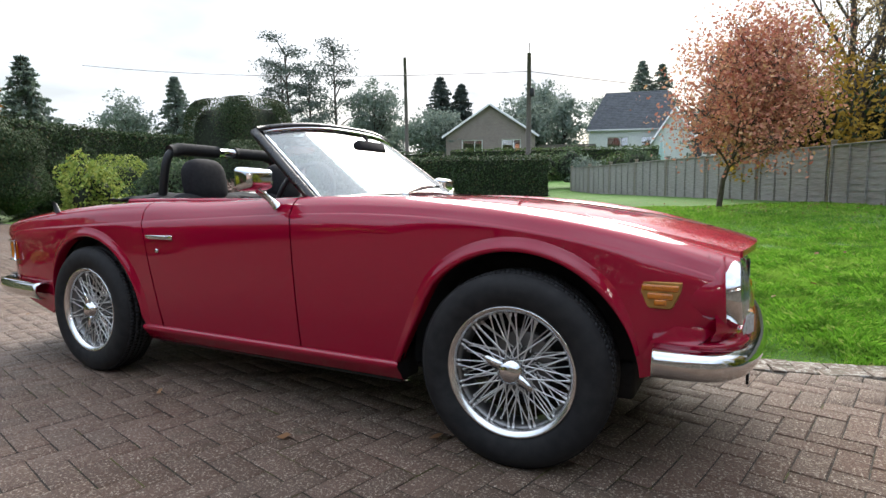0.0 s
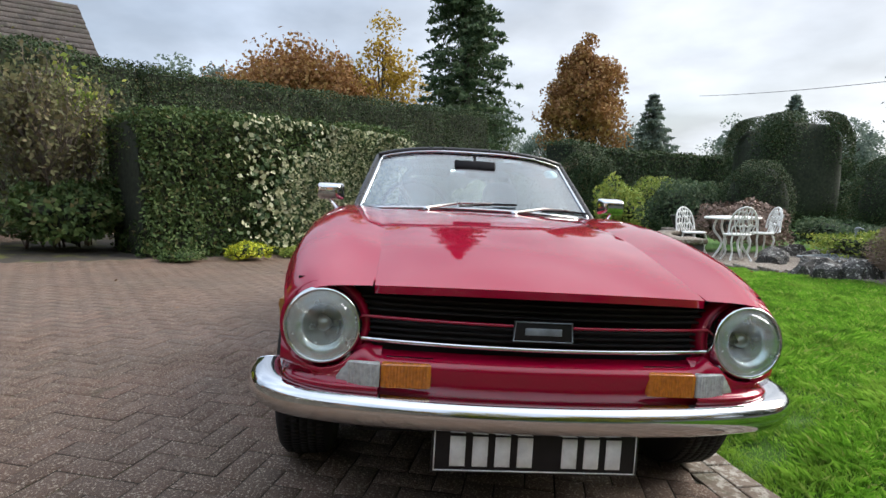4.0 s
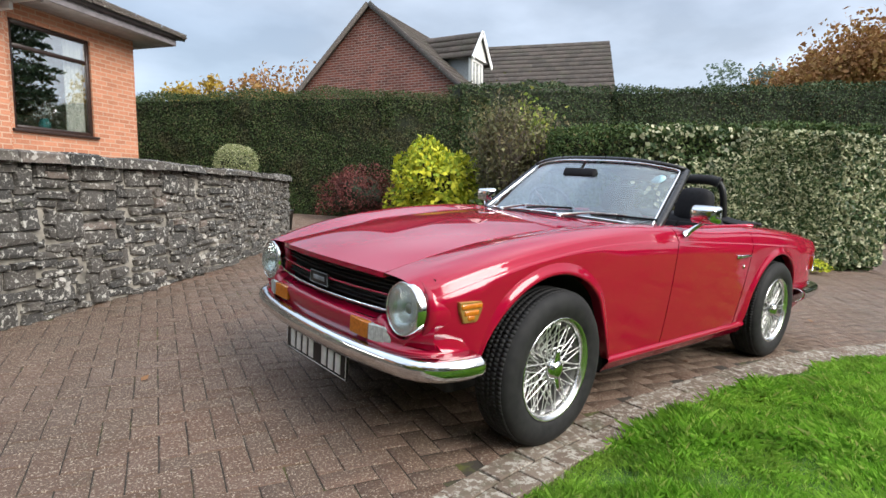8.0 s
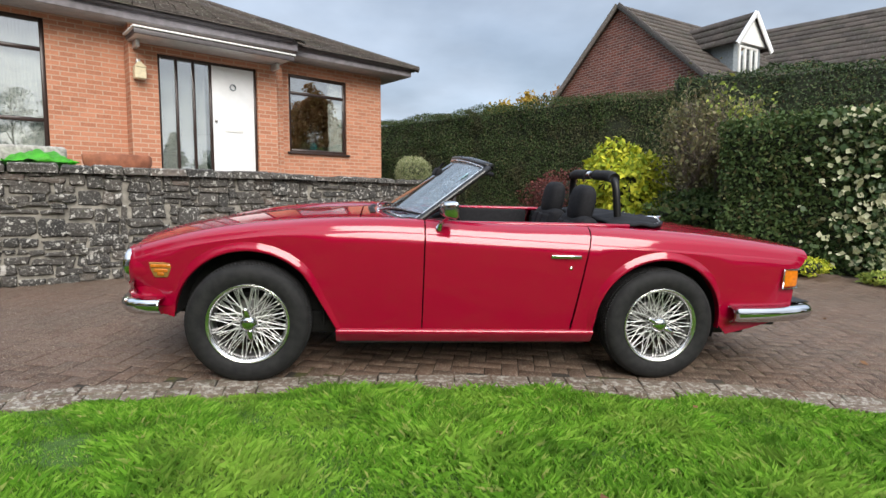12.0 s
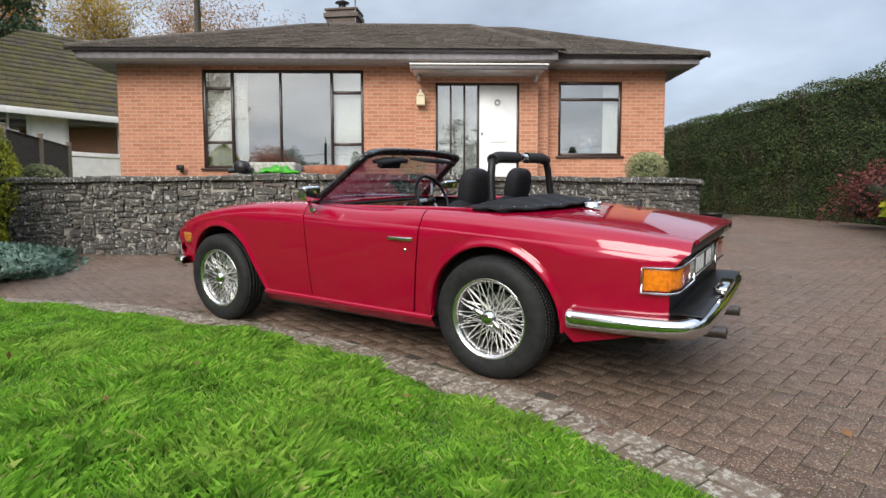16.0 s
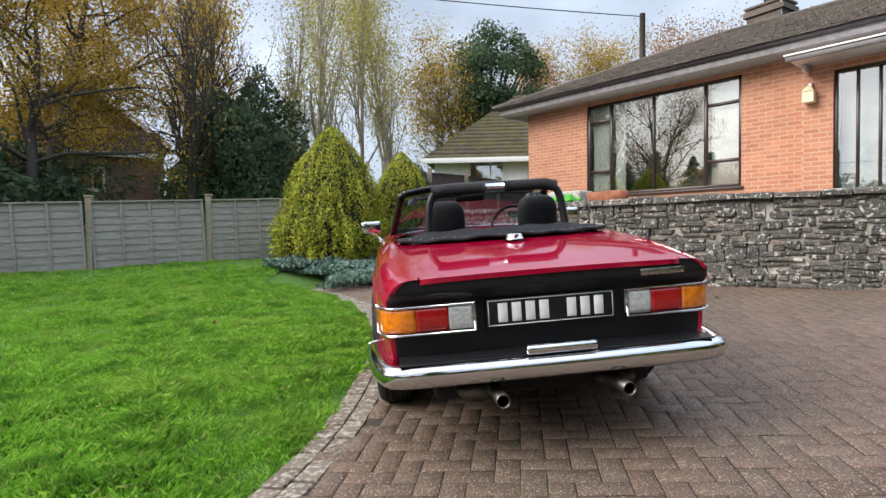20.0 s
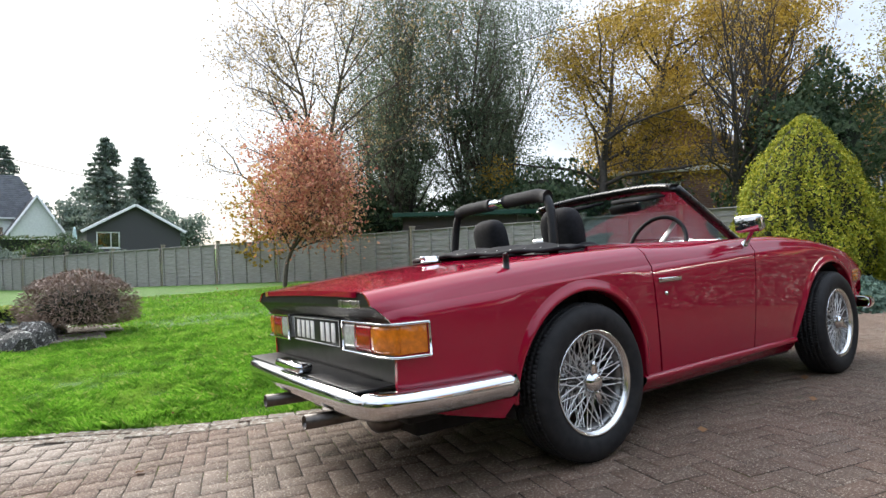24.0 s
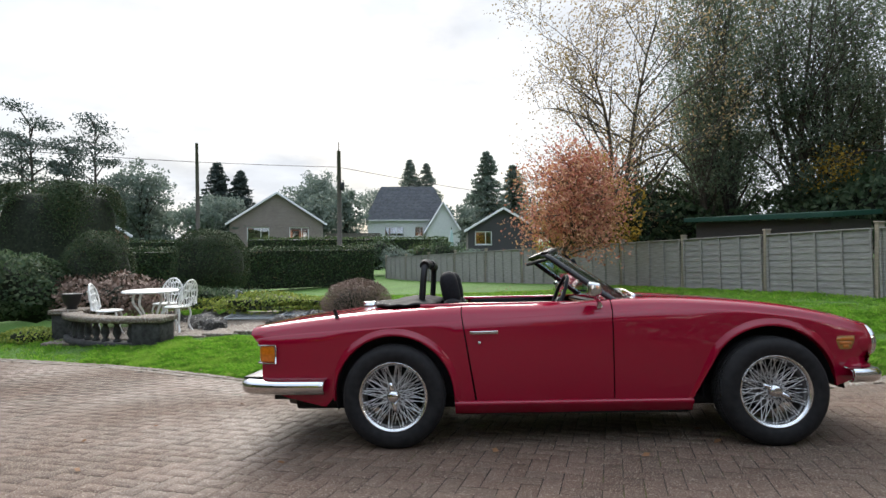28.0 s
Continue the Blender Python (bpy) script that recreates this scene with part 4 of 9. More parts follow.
def bottom_z(x):
    """The lower edge of the body side: arches, sill, valances."""
    if RAKE_X1 < x < RAKE_X0:
        return 0.268 + (RAKE_Z0 - 0.268) * (x - RAKE_X1) / (RAKE_X0 - RAKE_X1)
    for ax, R in ((AXF, ARCH_F), (AXR, ARCH_R)):
        d = abs(x - ax)
        if d < R:
            z = WZ + math.sqrt(R * R - d * d)
            return max(z, 0.330) if x > AXF else z
    if x > AXF:
        return 0.330 + (x - 1.49) * 0.25
    if x < AXR - ARCH_R:
        return 0.232 + (-1.48 - x) * 0.24
    return 0.268


def arch_columns(ax, R, n=22):
    return [ax + R * math.cos(math.pi * k / n) for k in range(n, -1, -1)]


def columns(a, b):
    xs = {round(a, 5), round(b, 5)}
    for ax, R in ((AXF, ARCH_F), (AXR, ARCH_R)):
        xs |= {round(x, 5) for x in arch_columns(ax, R) if a < x < b}
    if a < RAKE_X1 < b:
        xs = {x for x in xs if not RAKE_X1 < x < RAKE_X0 - 0.002}
        xs |= {round(RAKE_X1 + (RAKE_X0 - RAKE_X1) * i / 6, 5) for i in range(7)}
    k = max(2, int((b - a) / 0.06))
    for i in range(1, k):
        x = a + (b - a) * i / k
        if RAKE_X1 - 0.02 < x < AXF:
            continue
        if all(abs(x - ax) > R + 0.02 for ax, R in ((AXF, ARCH_F), (AXR, ARCH_R))):
            xs.add(round(x, 5))
    return sorted(xs)


def slant(x, z):
    """The door's rear shut line leans."""
    w = max(0.0, 1 - abs(x + 0.69) / (0.35 if x > -0.69 else 0.05))
    tail = min(1.0, max(0.0, (-1.78 - x) / 0.25)) * min(1.0, max(0.0, (0.70 - z) / 0.08))
    return x + 0.075 * w * max(0.0, (0.80 - z) / 0.5) + 0.075 * tail


def side_section(x, s, seam=True, low=None):
    Y, zc, yp, zp, ys, zs, _ = lerp_table(BODY, x)
    zb = bottom_z(x) if low is None else low
    pts = []
    for k in range(9):
        z = zb + (zc - zb) * k / 8
        pts.append(Vector((slant(x, z), s * body_y(x, z), z)))
    top = spline([(x, Y - 0.0, zc), (x, Y - 0.007, zc + 0.22 * (zp - zc)), (x, Y - 0.028, zc + 0.68 * (zp - zc)), (x, yp, zp), (x, ys, zs)], 14)
    # a small step above the crease gives the side its sharp line
    for k, p in enumerate(top[1:]):
        pts.append(Vector((slant(x, p.z) if k < 4 else x, s * (p.y - 0.0040), p.z)))
    return pts


def panel(name, xs, s, parent, mat, inner=0.018, sec=None, label=""):
    """A body panel over columns xs with its edges turned in."""
    rows = [(sec or side_section)(x, s) for x in xs]
    bm = bmesh.new()
    vs = grid(bm, rows, flip=s < 0)
    rim = [*[r[0] for r in vs], *vs[-1][1:], *[r[-1] for r in vs[-2::-1]], *vs[0][-2:0:-1]]
    cen = sum((v.co for v in rim), Vector()) / len(rim)
    rim = [bm.verts.new(v.co) for v in rim]
    low = []
    for v in rim:
        d = Vector((cen.x - v.co.x, 0, cen.z - v.co.z))
        d = d.normalized() * 0.002 if d.length else d
        low.append(bm.verts.new(v.co + d + Vector((0, -s * inner, 0))))
    n = len(rim)
    for i in range(n):
        q = [rim[i], rim[(i + 1) % n], low[(i + 1) % n], low[i]]
        bm.faces.new(q[::-1] if s > 0 else q)
    bmesh.ops.recalc_face_normals(bm, faces=bm.faces[:])
    return part(name, bm, mat, parent, label)


def arch_lip(name, pts, s, parent):
    """The rolled flare along the edge of a wheel arch; pts: (x, z, size)."""
    bm = bmesh.new()
    rows = []
    n = len(pts)
    for k, (x0, z0, size) in enumerate(pts):
        a, b = pts[max(k - 1, 0)], pts[min(k + 1, n - 1)]
        dx, dz = b[0] - a[0], b[1] - a[1]
        L_ = math.hypot(dx, dz)
        nx, nz = dz / L_, -dx / L_
        row = []
        for dr, dy in ((-0.004, -0.03), (-0.004, 0.006), (-0.003, 0.0110), (0.000, 0.0145), (0.005, 0.0160), (0.011, 0.0148), (0.018, 0.0112), (0.026, 0.0065), (0.034, 0.0028), (0.042, 0.0002), (0.050, -0.004)):
            dr, dy = (dr * size, dy * (0.4 + 0.6 * size)) if dy > 0 else (dr * size, dy)
            x, z = x0 + dr * nx, z0 + dr * nz
            row.append((x, s * (body_y(x, max(z, 0.2)) + dy), z))
        rows.append(row)
    grid(bm, rows, flip=s > 0)
    return part(name, bm, PAINT, parent, "rolled wheel arch flare")


def arch_path(ax, R, a0, a1, tail):
    """An arc from a0 to a1 degrees and then a run of points down to the sill."""
    arc = [(ax + R * math.cos(radians(a0 + (a1 - a0) * k / 40)), WZ + R * math.sin(radians(a0 + (a1 - a0) * k / 40)), 0.25 + 0.75 * smooth01(k / 12)) for k in range(41)]
    return arc + tail


def make_wheel(group):
    """A wire wheel; the axle is local z, outwards."""
    w = thing("wheel", "", "")
    bm = bmesh.new()
    prof = [(0.205, -0.075), (0.235, -0.088), (0.268, -0.091), (0.292, -0.084), (0.306, -0.07), (0.312, -0.05), (0.3135, 0.0), (0.312, 0.05), (0.306, 0.07), (0.292, 0.084), (0.268, 0.092), (0.25, 0.0925), (0.235, 0.090), (0.216, 0.084), (0.205, 0.074), (0.200, 0.0), (0.206, -0.07)]
    lathe(bm, prof, 64)
    part("tyre", bm, TYRE, w, "black radial tyre")
    bm = bmesh.new()
    for k in range(110):
        a = 2 * math.pi * k / 110
        for row, (z0, z1) in enumerate(((-0.062, -0.040), (-0.036, -0.014), (-0.010, 0.010), (0.014, 0.036), (0.040, 0.062))):
            m = Matrix.Rotation(a + row * 0.03, 4, "Z")
            r1 = 0.3152 if abs(row - 2) < 2 else 0.3128
            box(bm, 0.305, r1, -0.0083, 0.0083, z0, z1, 0, m)
    part("tread", bm, TYRE, w)
    bm = bmesh.new()
    lathe(bm, [(0.203, 0.080), (0.2075, 0.083), (0.2085, 0.077), (0.200, 0.068), (0.193, 0.058), (0.1905, 0.050), (0.186, 0.052), (0.188, 0.066), (0.196, 0.077)], 64, closed=True)
    part("rim", bm, WHEELMETAL, w, "bright wheel rim lip")
    bm = bmesh.new()
    lathe(bm, [(0.190, 0.051), (0.186, 0.02), (0.184, -0.03), (0.198, -0.065), (0.209, -0.08), (0.205, -0.082), (0.192, -0.064), (0.179, -0.03), (0.181, 0.02), (0.185, 0.051)], 48, closed=True)
    part("barrel", bm, BARREL, w, "dull inner rim barrel")
    # three rows of laced spokes with a nipple at each rim end
    bm, nip = bmesh.new(), bmesh.new()
    for count, r0, h0, twist, zr, ph in ((32, 0.036, 0.056, 0.62, 0.050, 0.0), (24, 0.058, -0.020, 0.34, 0.024, 0.06), (24, 0.060, -0.036, 0.30, -0.004, 0.16)):
        for k in range(count):
            a = 2 * math.pi * (k // 2 * 2 + 0.32 + 0.40 * (k % 2)) / count + ph
            tw = twist if k % 2 else -twist
            p0 = Vector((r0 * math.cos(a + tw), r0 * math.sin(a + tw), h0))
            p1 = Vector((0.186 * math.cos(a), 0.186 * math.sin(a), zr))
            tube(bm, [p0, p1], 0.0025, 5, False)
            tube(nip, [p1.lerp(p0, 0.085), p1], 0.0046, 6, True)
    part("spokes", bm, SPOKE, w, "crossed bright wire spokes", kind="stuff")
    part("nipple_ring", nip, SPOKE, w, kind="stuff")
    bm = bmesh.new()
    lathe(bm, [(0.0, 0.062), (0.038, 0.062), (0.042, 0.052), (0.040, 0.0), (0.056, -0.03), (0.056, -0.05), (0.0, -0.05)], 32)
    part("hub", bm, WHEELMETAL, w)
    bm = bmesh.new()
    lathe(bm, [(0.0, 0.094), (0.022, 0.093), (0.033, 0.086), (0.038, 0.074), (0.043, 0.070), (0.043, 0.062)], 32)
    for k in (0, 1):
        m = Matrix.Rotation(math.pi * k, 4, "Z")
        b = bmesh.new()
        sweepers = [(0.02, 0.016), (0.045, 0.015), (0.07, 0.011), (0.088, 0.006)]
        rows = [[(r, wd, 0.070 + (r - 0.02) * 0.16), (r, wd, 0.080 + (r - 0.02) * 0.16), (r, -wd, 0.080 + (r - 0.02) * 0.16), (r, -wd, 0.070 + (r - 0.02) * 0.16)] for r, wd in sweepers]
        g = grid(b, rows, close_v=True)
        b.faces.new(g[-1]); b.faces.new(g[0][::-1])
        bmesh.ops.recalc_face_normals(b, faces=b.faces[:])
        join(bm, b, m)
    part("spinner", bm, CHROME, w, "two-eared knock-off spinner")
    bm = bmesh.new()
    lathe(bm, [(0.0, -0.06), (0.14, -0.06), (0.15, -0.075), (0.0, -0.08)], 32)
    part("brake_drum", bm, UNDER, w)
    bm = bmesh.new()
    lathe(bm, [(0.0, -0.046), (0.098, -0.046), (0.110, -0.050), (0.112, -0.058), (0.0, -0.058)], 32)
    part("brake_disc", bm, BARREL, w, "dull steel brake disc")
    return w


def text_bars(parent, x, y0, z0, w, h, n, mat, facing):
    """Plain bars in place of characters."""
    gap = w / n
    for k in range(n):
        if k == 3:
            continue
        bm = bmesh.new()
        a = y0 + gap * (k + 0.16)
        b = y0 + gap * (k + 0.84)
        box(bm, x - 0.001, x + 0.003, min(a, b), max(a, b), z0, z0 + h, 0.0008, seg=1)
        part("character", bm, mat, parent)


def make_car():
    car = thing("roadster", "crimson open two-seat roadster with wire wheels, hood folded down", "car", CAR_M)
    body = new("body"); body.parent = car
    G = 0.0035
    for s in (1, -1):
        panel("front_wing", columns(0.212 + G, 1.735), s, body, PAINT)
        panel("rear_wing", columns(-2.03, -0.69 - G), s, body, PAINT)
        door = panel("door", columns(-0.69 + G, 0.212 - G), s, body, PAINT)
        k6 = [(RAKE_X0 + (RAKE_X1 - RAKE_X0) * k / 8, RAKE_Z0 + (0.275 - RAKE_Z0) * k / 8, 1.0 - 0.45 * k / 8) for k in range(1, 9)]
        arch_lip("arch_flare", arch_path(AXF, ARCH_F, 13, 138, k6 + [(RAKE_X1 - 0.010, 0.262, 0.45), (RAKE_X1 - 0.03, 0.252, 0.4), (RAKE_X1 - 0.07, 0.249, 0.32)]), s, body)
        rear = arch_path(AXR, ARCH_R, 184, 4, [(AXR + ARCH_R + 0.002, 0.315, 0.9), (AXR + ARCH_R + 0.010, 0.285, 0.65), (AXR + ARCH_R + 0.022, 0.262, 0.5), (AXR + ARCH_R + 0.05, 0.250, 0.4), (AXR + ARCH_R + 0.09, 0.248, 0.32)])
        arch_lip("arch_flare", rear[::-1], s, body)
        # sill
        bm = bmesh.new()
        y = lambda x: body_y(x, 0.27)
        prof = [(-0.06, 0.272), (0.002, 0.272), (0.012, 0.267), (0.016, 0.256), (0.011, 0.244), (0.0, 0.234), (-0.022, 0.20), (-0.045, 0.185), (-0.08, 0.180)]
        grid(bm, [[(x, s * (y(x) + q), z) for q, z in prof] for x in [AXR + ARCH_R + 0.002 + (RAKE_X1 - AXR - ARCH_R - 0.002) * k / 30 for k in range(31)]], flip=s > 0)
        part("sill", bm, PAINT, body, "rounded sill panel")
        # inner arch liners
        for ax, R in ((AXF, ARCH_F), (AXR, ARCH_R)):
            bm = bmesh.new()
            rows = []
            for k in range(25):
                a = radians((4 if ax > 0 else -6) + (200 if ax < 0 else 182) * k / 24)
                rows.append([(ax + (R + 0.0) * math.cos(a), s * yy, WZ + (R + 0.0) * math.sin(a)) for yy in (0.40, 0.60, 0.66)])
            grid(bm, rows)
            part("arch_liner", bm, UNDER, body)
        # door furniture
        bm = bmesh.new()
        xh = -0.555
        yh = s * body_y(xh, 0.685)
        box(bm, xh - 0.085, xh + 0.085, yh - 0.004 + s * 0.004, yh + s * 0.004 + 0.004, 0.677, 0.697, 0.003)
        box(bm, xh - 0.080, xh + 0.055, yh + s * 0.013 - 0.006, yh + s * 0.013 + 0.006, 0.683, 0.697, 0.004)
        part("lever", bm, CHROME, door, "slim chrome door handle")
        bm = bmesh.new()
        lathe(bm, [(0.0, 0.008), (0.008, 0.008), (0.011, 0.004), (0.011, 0.0)], 14, pose(-0.585, s * body_y(-0.58, 0.62), 0.625, -90 * s))
        part("lock", bm, CHROME, door, "round chrome lock")
        # inner door skin and cockpit edge
        bm = bmesh.new()
        box(bm, -0.66, 0.19, min(s * 0.575, s * 0.61), max(s * 0.575, s * 0.61), 0.30, 0.842, 0.012)
        part("door_trim", bm, VINYL, door, "black door trim")
        # side repeater lamp
        bm = bmesh.new()
        ym = body_y(1.54, 0.58)
        a, b = sorted((s * (ym - 0.010), s * (ym + 0.010)))
        box(bm, 1.493, 1.591, a, b, 0.590, 0.609, 0.005)
        box(bm, 1.508, 1.576, a, b, 0.566, 0.586, 0.005)
        box(bm, 1.526, 1.560, a, b, 0.549, 0.568, 0.005)
        part("side_marker", bm, MARKER, body, "stepped amber side marker lamp")
        bm = bmesh.new()
        a, b = s * (ym - 0.012), s * (ym + 0.006)
        ring = [(1.485, 0.617), (1.599, 0.617), (1.594, 0.588), (1.576, 0.546), (1.568, 0.541), (1.516, 0.541), (1.508, 0.546), (1.490, 0.588)]
        g = grid(bm, [[(x, a, z) for x, z in ring], [(x, b - s * 0.003, z) for x, z in ring], [(1.542 + (x - 1.542) * 0.95, b, 0.580 + (z - 0.580) * 0.94) for x, z in ring]], close_v=True)
        bm.faces.new(g[0]); bm.faces.new(g[-1][::-1])
        bmesh.ops.recalc_face_normals(bm, faces=bm.faces[:])
        part("marker_bezel", bm, GOLD, body, "dull gilt lamp surround", smooth=False)
        # headlamp
        hl = new("headlamp"); hl.parent = car
        hm = pose(1.674, s * 0.545, 0.577, 0, 90 - 3, 0)
        bm = bmesh.new()
        lathe(bm, [(0.094, -0.01), (0.098, 0.012), (0.0985, 0.040), (0.097, 0.054), (0.093, 0.066), (0.089, 0.070), (0.085, 0.066), (0.084, 0.058)], 48)
        part("rim", bm, CHROME, hl, "chrome headlamp rim", m=hm)
        bm = bmesh.new()
        lathe(bm, [(0.0, 0.004), (0.02, 0.008), (0.038, 0.022), (0.048, 0.045), (0.054, 0.066), (0.070, 0.0695), (0.085, 0.066)], 40)
        part("reflector", bm, SATINMETAL, hl, m=hm)
        bm = bmesh.new()
        lathe(bm, [(0.0, 0.092), (0.03, 0.0905), (0.06, 0.085), (0.088, 0.064), (0.086, 0.060), (0.06, 0.081), (0.03, 0.0865), (0.0, 0.088)], 40)
        part("lens", bm, LENSGLASS, hl, "ribbed clear glass lens", m=hm).visible_shadow = False
        bm = bmesh.new()
        rows = []
        for k in range(-28, 29):
            yy = k * 0.0029
            L_ = math.sqrt(max(0, 0.082 ** 2 - yy * yy))
            rows.append([(zz, yy, 0.0890 + 0.0030 * (k % 2) - 3.2 * (zz * zz + yy * yy)) for zz in (-L_, -L_ / 2, 0, L_ / 2, L_)])
        grid(bm, rows)
        part("lens_flutes", bm, LAMPGLASS, hl, m=hm).visible_shadow = False
        bm = bmesh.new()
        lathe(bm, [(0.0, 0.046), (0.012, 0.044), (0.019, 0.036), (0.020, 0.010), (0.014, -0.006)], 16)
        part("bulb_cap", bm, STAINLESS, hl, m=hm)
        bm = bmesh.new()
        lathe(bm, [(0.118, -0.06), (0.116, 0.0), (0.110, 0.030), (0.100, 0.032), (0.094, -0.03)], 40)
        part("bucket", bm, PAINT, hl, "painted lamp surround", m=hm)
        # front indicator
        ind = new("front_indicator"); ind.parent = car
        def rake_end(bb, y_out):
            for v in bb.verts:
                if abs(v.co.y) > y_out - 0.02:
                    v.co.y -= s * 0.055 * (v.co.z - 0.431) / 0.08
                v.co.x -= max(0, abs(v.co.y) - 0.40) * 0.25
        for nm, y0, y1, mt in (("amber_lens", 0.272, 0.395, MARKER), ("clear_lens", 0.397, 0.525, CLEARLENS)):
            bm = bmesh.new()
            a, b = sorted((s * y0, s * y1))
            box(bm, 1.705, 1.778, a, b, 0.440, 0.502, 0.006)
            if nm == "clear_lens":
                rake_end(bm, 0.525)
            lens = part(nm, bm, mt, ind)
            bm = bmesh.new()
            rows = []
            for k in range(29 if nm == "amber_lens" else 19):
                yy = y0 + 0.007 + (y1 - y0 - 0.014) * k / 28
                x = 1.7790 + 0.0022 * (k % 2) - max(0, yy - 0.40) * 0.25
                rows.append([(x, s * yy, 0.444), (x, s * yy, 0.498)])
            grid(bm, rows, flip=s < 0)
            part("flutes", bm, mt, lens, smooth=False)
        bm = bmesh.new()
        a, b = sorted((s * 0.264, s * 0.535))
        box(bm, 1.690, 1.758, a, b, 0.431, 0.511, 0.004)
        rake_end(bm, 0.535)
        part("bezel", bm, CHROME, ind)
        # rear lamp cluster
        rl = new("rear_lamp"); rl.parent = car
        for nm, y0, y1, mt in (("clear_lens", 0.318, 0.412, CLEARLENS), ("red_lens", 0.414, 0.543, REDLENS), ("amber_lens", 0.545, 0.668, AMBER)):
            bm = bmesh.new()
            bb = bmesh.new()
            k = 8
            rows = []
            for i in range(k + 1):
                yy = y0 + (y1 - y0) * i / k
                x = -1.985 + max(0, yy - 0.59) ** 1.5 * 1.6
                rows.append([(x + 0.05, s * yy, 0.530), (x, s * yy, 0.530), (x - 0.006, s * yy, 0.545), (x - 0.006, s * yy, 0.612), (x, s * yy, 0.627), (x + 0.05, s * yy, 0.627)])
            g = grid(bb, rows, flip=s > 0)
            bb.faces.new(g[0]); bb.faces.new(g[-1])
            bmesh.ops.recalc_face_normals(bb, faces=bb.faces[:])
            join(bm, bb)
            if nm == "amber_lens":
                xo = -1.985 + 0.078 ** 1.5 * 1.6
                a, b = sorted((s * 0.650, s * 0.674))
                box(bm, xo, -1.855, a, b, 0.530, 0.627, 0.006)
                for v in bm.verts:
                    if v.co.x > -1.90:
                        v.co.y += s * 0.018
            part(nm, bm, mt, rl)
        bm = bmesh.new()
        for z in (0.522, 0.631):
            pts = [(-1.991, s * 0.311, z), (-1.991, s * 0.60, z), (-1.981, s * 0.645, z), (-1.95, s * 0.676, z), (-1.85, s * 0.696, z)]
            tube(bm, pts, 0.0055, 6)
        for p in ((-1.991, s * 0.311), (-1.85, s * 0.696)):
            tube(bm, [(*p, 0.522), (*p, 0.631)], 0.0055, 6)
        part("bezel", bm, CHROME, rl, "chrome lamp bezel")
        # door mirror
        mir = new("door_mirror"); mir.parent = car
        mm = pose(0.10, s * 0.765, 0.93, 0, 0, 6 * s)
        bm = bmesh.new()
        bb = bmesh.new()
        bmesh.ops.create_cube(bb, size=1)
        for v in bb.verts:
            f = 1.0 if v.co.x < 0 else 0.72
            v.co = Vector((v.co.x * 0.075, v.co.y * 0.155 * f, v.co.z * 0.095 * f))
        bmesh.ops.bevel(bb, geom=bb.edges[:], offset=0.018, segments=4, affect="EDGES", profile=0.5)
        join(bm, bb)
        part("mirror_shell", bm, CHROME, mir, "chrome mirror shell", m=mm)
        bm = bmesh.new()
        box(bm, -0.0385, -0.0365, -0.062, 0.062, -0.034, 0.034, 0.001)
        part("mirror_glass", bm, CHROME, mir, m=mm)
        bm = bmesh.new()
        tube(bm, [(0.10, s * 0.765, 0.89), (0.13, s * 0.73, 0.855), (0.14, s * 0.70, 0.825)], [0.010, 0.012, 0.017], 10)
        part("mirror_stalk", bm, CHROME, mir)
    # --- bonnet, scuttle, deck
    def top_rows(xs, y_of, drop=0.0):
        rows = []
        for x in xs:
            Y, zc, yp, zp, ys, zs, z0 = lerp_table(BODY, x)
            row = []
            for k in range(-10, 11):
                t = k / 10
                yy = (ys - 0.004) * t * y_of
                row.append((x, yy, z0 + (zs - z0) * abs(t) ** 2.2 - drop))
            rows.append(row)
        return rows
    def lid(name, xs, width, thick=0.016, bend=None):
        bm = bmesh.new()
        rows = top_rows(xs, width)
        if bend:
            rows = [[bend(p) for p in r] for r in rows]
        vs = grid(bm, rows)
        rim = [*[r[0] for r in vs], *vs[-1][1:], *[r[-1] for r in vs[-2::-1]], *vs[0][-2:0:-1]]
        rim = [bm.verts.new(v.co) for v in rim]
        low = [bm.verts.new(v.co - Vector((0, 0, thick))) for v in rim]
        for i in range(len(rim)):
            bm.faces.new([rim[i], rim[(i + 1) % len(rim)], low[(i + 1) % len(rim)], low[i]])
        bmesh.ops.recalc_face_normals(bm, faces=bm.faces[:])
        return part(name, bm, PAINT, body)
    def bonnet_bend(p):
        x, y, z = p
        f = smooth01((x - 1.25) / 0.5)
        return (x + f * (0.055 * (1 - (y / 0.43) ** 2)), y, z)
    lid("bonnet", [0.56 + (1.732 - 0.56) * k / 26 for k in range(27)], 0.988, 0.02, bonnet_bend)
    lid("scuttle", [0.18 + (0.552 - 0.18) * k / 8 for k in range(9)], 1.0)
    def boot_bend(p):
        x, y, z = p
        return (x, y * 0.985, z)
    lid("boot_lid", [-2.032 + (-1.44 + 2.032) * k / 16 for k in range(17)], 1.0, 0.02, boot_bend)
    lid("rear_deck", [-1.434 + 0.30 * k / 8 for k in range(9)], 1.0)
    # --- nose: front panel, grille
    def under_lamp(y):
        """Highest the nose may reach below the round lamps."""
        d = 0.101 ** 2 - (abs(y) - 0.545) ** 2
        return 0.577 - math.sqrt(d) if d > 0 else 9.0
    bm = bmesh.new()
    rows = []
    for k in range(-24, 25):
        yy = 0.655 * k / 24
        bow = 0.055 * (1 - (yy / 0.655) ** 2)
        curve = max(0, abs(yy) - 0.54) ** 2 * 3.5
        top = 0.510 + 0.035 * smooth01((abs(yy) - 0.40) / 0.06)
